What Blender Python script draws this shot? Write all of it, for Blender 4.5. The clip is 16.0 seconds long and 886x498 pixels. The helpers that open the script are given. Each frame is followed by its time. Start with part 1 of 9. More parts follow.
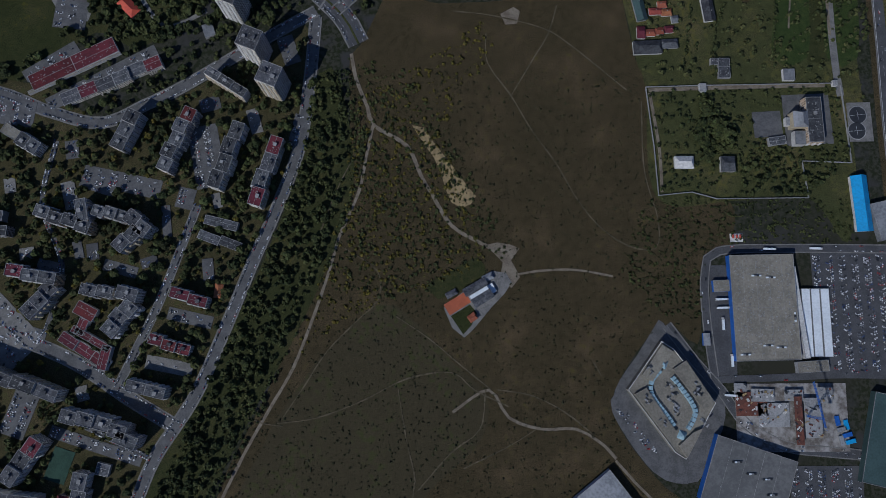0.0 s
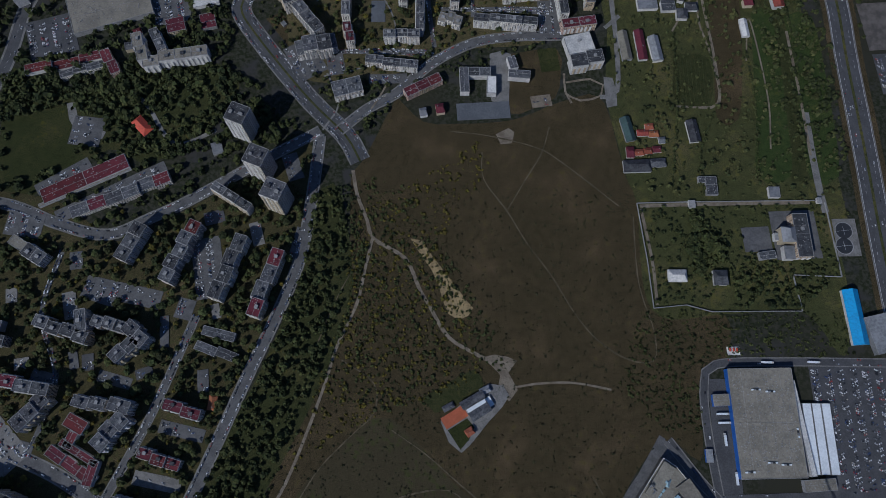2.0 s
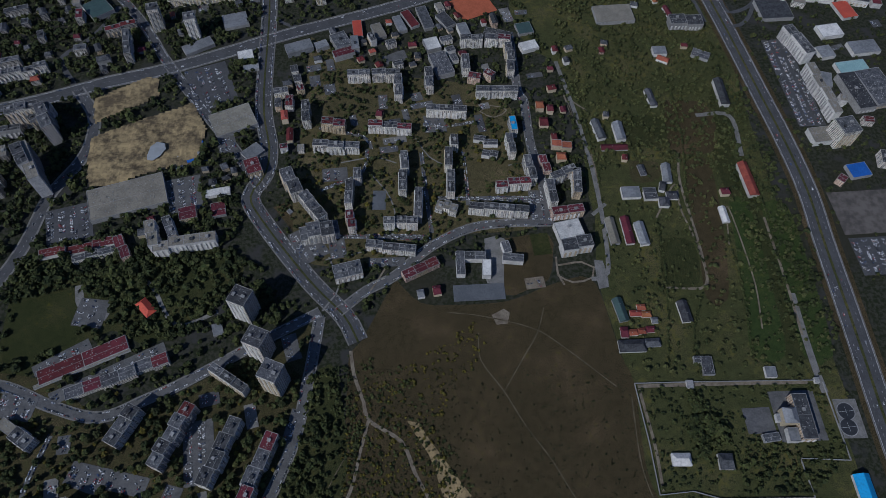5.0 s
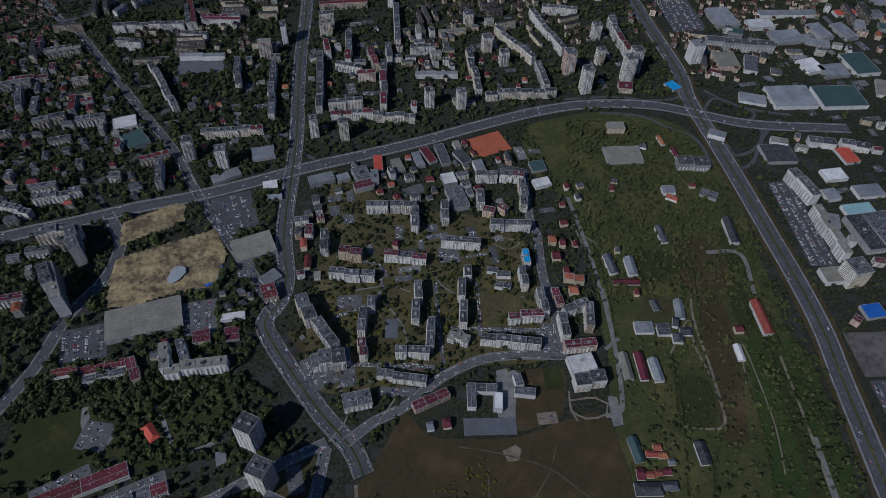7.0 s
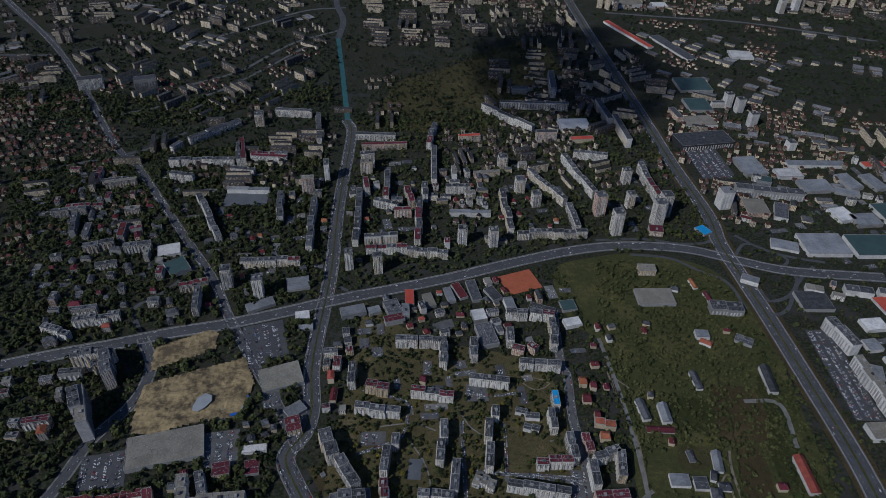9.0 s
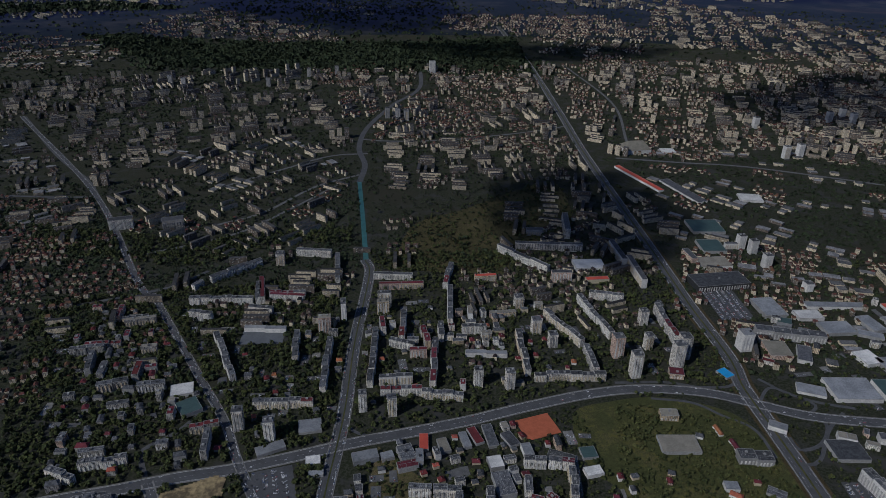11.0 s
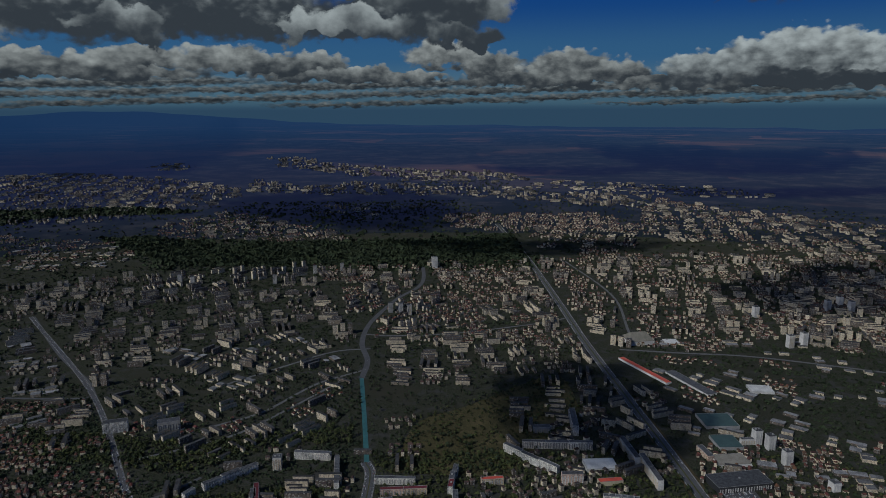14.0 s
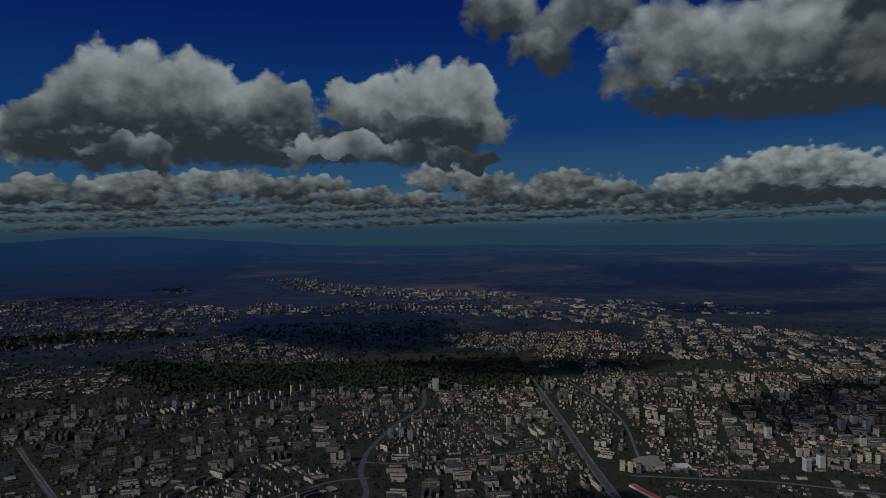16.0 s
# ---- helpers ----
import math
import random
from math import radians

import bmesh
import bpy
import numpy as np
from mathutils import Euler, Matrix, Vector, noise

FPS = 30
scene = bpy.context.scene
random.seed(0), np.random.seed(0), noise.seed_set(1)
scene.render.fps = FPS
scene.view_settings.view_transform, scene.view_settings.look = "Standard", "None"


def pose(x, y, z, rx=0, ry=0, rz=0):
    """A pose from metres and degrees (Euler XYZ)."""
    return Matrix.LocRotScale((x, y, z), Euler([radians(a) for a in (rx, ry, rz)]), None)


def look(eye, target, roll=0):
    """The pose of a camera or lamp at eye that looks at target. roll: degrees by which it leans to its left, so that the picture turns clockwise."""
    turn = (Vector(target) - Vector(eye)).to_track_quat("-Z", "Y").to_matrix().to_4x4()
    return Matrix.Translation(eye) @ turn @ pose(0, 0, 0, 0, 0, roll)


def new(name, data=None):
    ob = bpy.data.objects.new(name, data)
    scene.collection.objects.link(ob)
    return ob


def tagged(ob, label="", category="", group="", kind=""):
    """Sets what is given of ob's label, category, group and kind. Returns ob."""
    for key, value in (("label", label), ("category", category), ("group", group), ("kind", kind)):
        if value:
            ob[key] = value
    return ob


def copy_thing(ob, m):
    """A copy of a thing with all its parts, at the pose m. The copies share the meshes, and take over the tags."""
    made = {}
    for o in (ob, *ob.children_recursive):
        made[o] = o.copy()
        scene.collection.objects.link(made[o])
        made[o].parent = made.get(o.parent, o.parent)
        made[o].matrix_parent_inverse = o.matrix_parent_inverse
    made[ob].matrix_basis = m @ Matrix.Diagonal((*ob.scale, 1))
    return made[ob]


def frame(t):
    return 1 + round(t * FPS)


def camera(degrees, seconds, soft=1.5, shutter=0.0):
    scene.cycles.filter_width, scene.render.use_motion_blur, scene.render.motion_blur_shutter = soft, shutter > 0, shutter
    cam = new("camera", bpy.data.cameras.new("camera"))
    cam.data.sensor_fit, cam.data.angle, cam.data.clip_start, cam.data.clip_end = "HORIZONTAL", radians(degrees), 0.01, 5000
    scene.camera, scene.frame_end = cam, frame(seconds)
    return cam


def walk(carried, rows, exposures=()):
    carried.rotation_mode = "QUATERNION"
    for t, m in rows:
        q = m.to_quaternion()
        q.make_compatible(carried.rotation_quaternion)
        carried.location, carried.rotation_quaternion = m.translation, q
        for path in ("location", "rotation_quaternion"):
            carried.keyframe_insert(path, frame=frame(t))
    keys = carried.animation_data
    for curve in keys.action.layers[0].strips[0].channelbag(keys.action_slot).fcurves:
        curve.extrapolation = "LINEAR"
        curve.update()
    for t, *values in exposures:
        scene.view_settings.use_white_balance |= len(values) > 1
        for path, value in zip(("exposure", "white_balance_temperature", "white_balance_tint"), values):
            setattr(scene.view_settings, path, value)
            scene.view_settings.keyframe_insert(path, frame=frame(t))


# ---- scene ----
cam = camera(65.88, 16.0, soft=0.5)
# seconds, eye, heading, pitch and lean
PATH = [
    (0.0, 0.00, 0.00, 880.00, -16.860, -82.873, 10.360),
    (0.5, 0.09, 0.69, 882.25, -14.789, -80.648, 8.411),
    (1.0, 0.21, 1.38, 884.54, -13.304, -78.386, 7.033),
    (1.5, 0.37, 2.07, 886.85, -12.327, -76.120, 6.099),
    (2.0, 0.57, 2.77, 889.19, -11.602, -73.870, 5.466),
    (2.5, 0.80, 3.48, 891.56, -11.080, -71.609, 4.973),
    (3.0, 1.06, 4.19, 893.96, -10.627, -69.293, 4.530),
    (3.5, 1.35, 4.93, 896.39, -10.276, -66.869, 4.194),
    (4.0, 1.67, 5.68, 898.86, -9.981, -64.447, 3.876),
    (6.5, 3.61, 9.89, 911.72, -7.598, -51.724, 2.573),
    (7.0, 4.05, 10.84, 914.41, -6.410, -49.147, 2.353),
    (7.5, 4.51, 11.84, 917.14, -5.257, -46.538, 2.126),
    (8.0, 4.98, 12.89, 919.91, -4.145, -43.886, 1.909),
    (8.5, 5.47, 14.00, 922.72, -3.131, -41.164, 1.743),
    (9.0, 5.96, 15.16, 925.58, -2.308, -38.390, 1.508),
    (11.5, 8.50, 21.97, 940.55, -0.164, -24.461, 0.664),
    (12.0, 9.01, 23.56, 943.69, -0.112, -21.772, 0.480),
    (12.5, 9.52, 25.23, 946.88, -0.057, -19.090, 0.320),
    (13.0, 10.02, 26.99, 950.12, -0.013, -16.504, 0.167),
    (13.5, 10.51, 28.84, 953.42, 0.013, -13.999, 0.006),
    (14.0, 10.99, 30.79, 956.76, 0.051, -11.480, -0.186),
    (14.5, 11.47, 32.83, 960.17, 0.038, -9.007, -0.380),
    (15.0, 11.93, 34.98, 963.63, 0.035, -6.551, -0.542),
    (15.5, 12.37, 37.24, 967.14, 0.013, -4.100, -0.717),
    (16.0, 12.80, 39.61, 970.72, -0.000, -1.667, -0.925),
]
walk(cam, [(t, pose(x, y, z, 90 + pitch, 0, yaw) @ pose(0, 0, 0, 0, 0, roll)) for t, x, y, z, yaw, pitch, roll in PATH], [(0.0, -0.92, 5580, 10), (7.0, -0.95, 5550, 10), (9.0, -1.02, 5650, 10), (11.5, -1.06, 5850, 9), (14.0, -1.1, 5900, 7), (16.0, -1.55, 5900, 7)])

# ---- shader helpers ----
def nodes_of(name):
    m = bpy.data.materials.new(name)
    m.use_nodes = True
    nt = m.node_tree
    return m, nt, nt.nodes["Principled BSDF"]


def add(nt, kind, **values):
    n = nt.nodes.new(kind)
    for key, v in values.items():
        if key in n.inputs:
            n.inputs[key].default_value = v
    return n


def mix(nt, fac, a, b, mode="MIX"):
    n = nt.nodes.new("ShaderNodeMix")
    n.data_type, n.blend_type = "RGBA", mode
    for sock, v in ((n.inputs[0], fac), (n.inputs[6], a), (n.inputs[7], b)):
        if isinstance(v, (int, float)):
            sock.default_value = v
        elif isinstance(v, tuple):
            sock.default_value = (*v, 1.0)
        else:
            nt.links.new(v, sock)
    return n.outputs[2]


def ramp(nt, value, lo, hi):
    n = nt.nodes.new("ShaderNodeMapRange")
    n.interpolation_type = "SMOOTHSTEP"
    nt.links.new(value, n.inputs[0])
    n.inputs[1].default_value, n.inputs[2].default_value = lo, hi
    return n.outputs[0]


def maths(nt, op, a, b=0.0):
    n = nt.nodes.new("ShaderNodeMath")
    n.operation = op
    for sock, v in ((n.inputs[0], a), (n.inputs[1], b)):
        if isinstance(v, (int, float)):
            sock.default_value = v
        else:
            nt.links.new(v, sock)
    return n.outputs[0]


def noise_of(nt, coord, scale, detail=4.0, rough=0.6):
    n = add(nt, "ShaderNodeTexNoise", Scale=scale, Detail=detail, Roughness=rough)
    nt.links.new(coord, n.inputs["Vector"])
    return n.outputs["Fac"]


def coords(nt, which="Object"):
    return nt.nodes.new("ShaderNodeTexCoord").outputs[which]


# ---- light ----
SUN_UP, SUN_FROM = 41.0, 230.0          # degrees above the horizon; bearing clockwise from +y
world = bpy.data.worlds.new("sky")
scene.world = world
world.use_nodes = True
wn, wl = world.node_tree.nodes, world.node_tree.links
wn.clear()
sky = wn.new("ShaderNodeTexSky")
sky.sky_type, sky.sun_disc = "NISHITA", False
sky.sun_elevation, sky.sun_rotation = radians(SUN_UP), radians(SUN_FROM)
sky.altitude, sky.air_density, sky.dust_density, sky.ozone_density = 1500, 0.9, 0.0, 5.0
back = wn.new("ShaderNodeBackground")
back.inputs["Strength"].default_value = 0.12
wout = wn.new("ShaderNodeOutputWorld")
deep = wn.new("ShaderNodeHueSaturation")
deep.inputs["Saturation"].default_value, deep.inputs["Value"].default_value = 0.95, 1.35
wl.new(sky.outputs[0], deep.inputs["Color"])
# towards the horizon the blue deepens and then greys in the thick air
tc = wn.new("ShaderNodeTexCoord")
sp = wn.new("ShaderNodeSeparateXYZ")
wl.new(tc.outputs["Generated"], sp.inputs[0])
air = wn.new("ShaderNodeValToRGB")
air.color_ramp.interpolation = "EASE"
stops = ((0.0, (0.5, 1.05, 1.7)), (0.012, (0.95, 1.85, 2.5)), (0.03, (1.3, 2.4, 3.2)), (0.075, (0.6, 1.75, 3.4)), (0.15, (0.17, 0.9, 3.2)), (0.32, (0.07, 0.28, 2.4)))
els = air.color_ramp.elements
els[0].position, els[0].color = stops[0][0], (*stops[0][1], 1)
els[1].position, els[1].color = stops[-1][0], (*stops[-1][1], 1)
for at_height, c in stops[1:-1]:
    els.new(at_height).color = (*c, 1)
wl.new(sp.outputs[2], air.inputs[0])
thin = wn.new("ShaderNodeMapRange")
thin.interpolation_type = "SMOOTHSTEP"
thin.inputs[1].default_value, thin.inputs[2].default_value = 0.3, 0.6
thin.inputs[3].default_value, thin.inputs[4].default_value = 1.0, 0.0
wl.new(sp.outputs[2], thin.inputs[0])
haze = wn.new("ShaderNodeMix")
haze.data_type = "RGBA"
wl.new(air.outputs[0], haze.inputs[7])
wl.new(thin.outputs[0], haze.inputs[0])
wl.new(deep.outputs[0], haze.inputs[6])


def build_clouds(nt, sky_colour):
    """Cumulus clouds over the city, by bearing and height in degrees: heaped heads with lit tops over flat grey bases."""
    sp = nt.nodes.new("ShaderNodeSeparateXYZ")
    nt.links.new(nt.nodes.new("ShaderNodeTexCoord").outputs["Generated"], sp.inputs[0])
    az = maths(nt, "MULTIPLY", maths(nt, "ARCTAN2", sp.outputs[0], sp.outputs[1]), 57.29578)
    el = maths(nt, "MULTIPLY", maths(nt, "ARCSINE", sp.outputs[2]), 57.29578)

    def vec(op, a, b):
        n = nt.nodes.new("ShaderNodeVectorMath")
        n.operation = op
        nt.links.new(a, n.inputs[0])
        if isinstance(b, tuple):
            n.inputs[1].default_value = b
        else:
            nt.links.new(b, n.inputs[1])
        return n.outputs[0]

    flat = nt.nodes.new("ShaderNodeCombineXYZ")
    nt.links.new(az, flat.inputs[0])
    nt.links.new(el, flat.inputs[1])

    def layer(scale, tall, reach):
        """The sky plane with its outlines frayed into heads on heads, and a noise for their relief."""
        p = vec("MULTIPLY", flat.outputs[0], (scale, scale * tall, 1.0))
        fray = add(nt, "ShaderNodeTexNoise", Scale=1.0, Detail=8.0, Roughness=0.56)
        nt.links.new(p, fray.inputs["Vector"])
        heads = nt.nodes.new("ShaderNodeTexVoronoi")
        heads.feature = "SMOOTH_F1"
        heads.inputs["Scale"].default_value, heads.inputs["Smoothness"].default_value = 2.1, 0.5
        nt.links.new(vec("ADD", p, vec("MULTIPLY", fray.outputs["Color"], (0.5, 0.5, 0.0))), heads.inputs["Vector"])
        shift = vec("MULTIPLY", vec("SUBTRACT", fray.outputs["Color"], (0.5, 0.5, 0.5)), (reach, reach / tall, 0.0))
        puffed = nt.nodes.new("ShaderNodeCombineXYZ")
        nt.links.new(maths(nt, "MULTIPLY", maths(nt, "SUBTRACT", heads.outputs["Distance"], 0.3), reach * 0.34 / tall), puffed.inputs[1])
        where = vec("ADD", vec("ADD", flat.outputs[0], shift), puffed.outputs[0])
        relief = maths(nt, "SUBTRACT", maths(nt, "MULTIPLY", maths(nt, "SUBTRACT", fray.outputs["Fac"], 0.5), 1.5), maths(nt, "MULTIPLY", maths(nt, "SUBTRACT", heads.outputs["Distance"], 0.3), 0.55))
        return where, relief

    def puff(colour, n, cx, cy, wide, tall, tone, gain=1.0, soft=0.4, warm=1.0):
        where, relief = n
        q = nt.nodes.new("ShaderNodeSeparateXYZ")
        behind = vec("ADD", where, vec("MULTIPLY", colour, (1e-8, 1e-8, 0.0)))
        nt.links.new(vec("MULTIPLY", vec("SUBTRACT", behind, (cx, cy, 0.0)), (1.0 / wide, 1.0 / tall, 0.0)), q.inputs[0])
        v = maths(nt, "MINIMUM", q.outputs[1], maths(nt, "MULTIPLY", q.outputs[1], 1.35))
        d = maths(nt, "ADD", maths(nt, "MULTIPLY", q.outputs[0], q.outputs[0]), maths(nt, "MULTIPLY", v, v))
        lit = maths(nt, "ADD", maths(nt, "MULTIPLY", q.outputs[1], 0.42), relief)
        shade = mix(nt, ramp(nt, lit, -0.15 - tone, 1.35 - tone), (0.36 * gain, 0.43 * gain, 0.5 * gain), (4.6 * gain * warm, 4.85 * gain, 4.6 * gain / warm))
        return mix(nt, ramp(nt, maths(nt, "SUBTRACT", 1.0, d), 0.0, soft), colour, shade)

    low, mid, high = layer(1.1, 2.6, 1.6), layer(0.62, 1.5, 3.0), layer(0.26, 1.15, 6.5)
    c = sky_colour
    # thin far rows low over the skyline
    rng = random.Random(31)
    for k in range(34):
        c = puff(c, low, -34 + (k * 25.3) % 70, 0.4 + 2.0 * k / 33, rng.uniform(5, 10), rng.uniform(0.2, 0.32) + 0.006 * k, 0.35, 0.75 + 0.01 * k, 1.0)
    # the middle row
    for cx, cy, wide, tall, tone in ((-26, 2.9, 9, 0.8, 0.25), (-9, 2.85, 8, 0.8, 0.3), (8, 2.5, 8, 0.8, 0.25), (24, 2.1, 9, 0.9, 0.2), (-22.9, 4.0, 2.6, 0.95, 0.4), (-30.8, 3.6, 2.6, 1.0, 0.5), (-26.4, 3.7, 3.2, 1.25, 0.5), (-9.9, 3.9, 2.8, 0.95, 0.45), (-17.5, 3.95, 4.6, 1.3, 0.5), (-13.5, 3.6, 3.9, 1.1, 0.3), (-6.7, 2.96, 4.2, 0.8, 0.35), (4.1, 3.6, 2.8, 1.4, 0.4), (0.4, 4.5, 3.9, 1.4, 0.6), (-2.0, 2.8, 2.8, 0.76, 0.4), (10.2, 3.4, 4.0, 1.6, 0.45), (13.8, 2.9, 2.8, 1.2, 0.35), (6.9, 2.7, 3.8, 0.85, 0.3), (16.0, 2.2, 2.3, 0.76, 0.3)):
        c = puff(c, mid, cx, cy, wide, tall, tone, 1.4, 0.45, 1.03)
    for cx, cy, wide, tall, tone in ((32.7, 2.9, 3.6, 2.0, 0.45), (30.6, 3.6, 3.7, 1.9, 0.7), (24.3, 3.8, 3.5, 1.8, 0.45), (27.4, 4.1, 4.5, 2.0, 0.6), (20.3, 3.1, 3.6, 1.5, 0.5), (28.5, 2.2, 6.5, 0.85, -0.2), (19.0, 2.3, 2.7, 0.8, 0.1)):
        c = puff(c, mid, cx, cy, wide, tall, tone, 1.6, 0.4)
    # the two great heaps, and the one overhead
    for cx, cy, wide, tall, tone in ((-32.7, 6.7, 2.6, 2.2, 0.5), (-29.4, 8.6, 3.6, 2.8, 0.3), (-13.0, 10.0, 3.2, 2.5, 0.4), (-25.2, 11.0, 5.4, 3.7, 0.55), (-16.0, 10.9, 4.2, 3.0, 0.5), (-20.4, 11.2, 5.0, 3.8, 0.55), (-21.6, 8.3, 11.0, 2.5, 0.0), (-13.0, 7.3, 9.0, 2.0, -0.12), (-26.5, 6.4, 9.6, 1.9, -0.11), (-19.0, 6.9, 9.4, 2.1, -0.15), (-24.4, 6.6, 3.6, 1.1, 0.3), (-11.5, 6.6, 9.0, 1.7, -0.14), (3.7, 9.4, 2.6, 2.4, 0.5), (-7.5, 10.7, 2.8, 2.4, 0.5), (1.9, 10.9, 3.7, 2.7, 0.65), (-2.8, 10.8, 4.5, 3.1, 0.6), (-2.4, 8.2, 6.6, 2.1, -0.05), (-5.0, 6.6, 8.0, 1.7, -0.12), (-10.8, 7.2, 2.8, 1.6, 0.5), (-6.6, 7.2, 4.0, 1.5, 0.45), (1.2, 6.4, 3.4, 1.2, 0.1)):
        c = puff(c, mid if tone < -0.1 else high, cx, cy, wide, tall, tone, 1.7, 0.75 if tone < -0.1 else 0.45)
    for cx, cy, wide, tall, tone in ((5.7, 17.6, 4.4, 2.3, 0.3), (9.2, 16.4, 3.6, 2.6, 0.3), (8.4, 14.8, 2.8, 1.6, 0.2), (13.5, 17.2, 3.4, 2.2, 0.25), (30.5, 15.5, 6.5, 4.0, 0.45), (18.0, 14.8, 4.4, 3.2, 0.5), (21.8, 13.2, 6.4, 4.4, 0.5), (27.6, 13.0, 6.6, 5.0, 0.5), (16.4, 11.8, 3.4, 2.4, 0.3), (32.0, 11.5, 5.0, 4.0, 0.1), (20.5, 9.8, 5.4, 2.1, -0.11), (27.0, 9.4, 8.4, 2.5, -0.11), (32.5, 14.5, 2.6, 2.6, -0.25)):
        c = puff(c, mid if tone < -0.1 else high, cx, cy, wide, tall, tone, 1.7, 0.7)
    # the rest of the sky, out of view
    for k in range(14):
        c = puff(c, high, 45 + k * 19.5 - (360 if k > 6 else 0), 12 + 14 * (k * 0.618 % 1), rng.uniform(9, 16), rng.uniform(4, 7), 0.4)
    return c


wl.new(build_clouds(world.node_tree, haze.outputs[2]), back.inputs["Color"])
wl.new(back.outputs[0], wout.inputs[0])
sun_way = Vector((math.sin(radians(SUN_FROM)) * math.cos(radians(SUN_UP)), math.cos(radians(SUN_FROM)) * math.cos(radians(SUN_UP)), math.sin(radians(SUN_UP))))
sun = new("sun", bpy.data.lights.new("sun", "SUN"))
sun.data.energy, sun.data.angle, sun.data.color = 4.9, radians(0.5), (1.0, 0.95, 0.88)
sun.matrix_world = look((0, 0, 3500), Vector((0, 0, 3500)) - sun_way)

# ---- materials ----


def surface(name, colour, other=None, fine=0.8, coarse=0.06, rough=0.85, bump=0.4, each=0.0, island=False, metal=0.0):
    """A rough surface in two colours with fine grain, broad stains and a tint of its own for each object or island."""
    m, nt, p = nodes_of(name)
    other = other or tuple(c * 0.62 for c in colour)
    geo = nt.nodes.new("ShaderNodeNewGeometry")
    pos = geo.outputs["Position"]
    a, b = noise_of(nt, pos, fine), noise_of(nt, pos, coarse, 3.0)
    fac = ramp(nt, maths(nt, "ADD", maths(nt, "MULTIPLY", a, 0.5), maths(nt, "MULTIPLY", b, 0.5)), 0.38, 0.62)
    col = mix(nt, fac, other, colour)
    if each:
        rnd = geo.outputs["Random Per Island"] if island else nt.nodes.new("ShaderNodeObjectInfo").outputs["Random"]
        hsv = add(nt, "ShaderNodeHueSaturation")
        nt.links.new(col, hsv.inputs["Color"])
        nt.links.new(maths(nt, "ADD", maths(nt, "MULTIPLY", rnd, each), 1.0 - each / 2), hsv.inputs["Value"])
        wn2 = add(nt, "ShaderNodeTexWhiteNoise")
        wn2.noise_dimensions = "1D"
        nt.links.new(rnd, wn2.inputs["W"])
        nt.links.new(maths(nt, "ADD", maths(nt, "MULTIPLY", wn2.outputs["Value"], 0.06 * each), 0.5 - 0.03 * each), hsv.inputs["Hue"])
        col = hsv.outputs["Color"]
    nt.links.new(col, p.inputs["Base Color"])
    p.inputs["Roughness"].default_value = rough
    p.inputs["Metallic"].default_value = metal
    p.inputs["Specular IOR Level"].default_value = 0.25
    if bump:
        bn = add(nt, "ShaderNodeBump", Strength=bump, Distance=0.3)
        nt.links.new(a, bn.inputs["Height"])
        nt.links.new(bn.outputs[0], p.inputs["Normal"])
    return m


def turf(name, dark, mid, light, tuft=(0.07, 0.065, 0.012), share=0.64):
    """Rough grass: tufts a metre across, worn and lush patches, and drifts of another colour."""
    m, nt, p = nodes_of(name)
    pos = nt.nodes.new("ShaderNodeNewGeometry").outputs["Position"]
    fine, mids, broad = noise_of(nt, pos, 0.75, 3.0, 0.75), noise_of(nt, pos, 0.11, 5.0, 0.65), noise_of(nt, pos, 0.014, 4.0)
    col = mix(nt, ramp(nt, maths(nt, "ADD", maths(nt, "MULTIPLY", fine, 0.7), maths(nt, "MULTIPLY", mids, 0.3)), 0.4, 0.54), dark, mid)
    col = mix(nt, ramp(nt, maths(nt, "ADD", maths(nt, "MULTIPLY", fine, 0.55), maths(nt, "MULTIPLY", broad, 0.45)), 0.5, 0.64), col, light)
    drift = maths(nt, "MULTIPLY", ramp(nt, mids, share - 0.08, share + 0.03), ramp(nt, broad, 0.46, 0.6))
    nt.links.new(mix(nt, maths(nt, "MULTIPLY", drift, 0.75), col, tuft), p.inputs["Base Color"])
    p.inputs["Roughness"].default_value = 0.95
    p.inputs["Specular IOR Level"].default_value = 0.1
    bn = add(nt, "ShaderNodeBump", Strength=0.8, Distance=0.7)
    nt.links.new(fine, bn.inputs["Height"])
    nt.links.new(bn.outputs[0], p.inputs["Normal"])
    return m


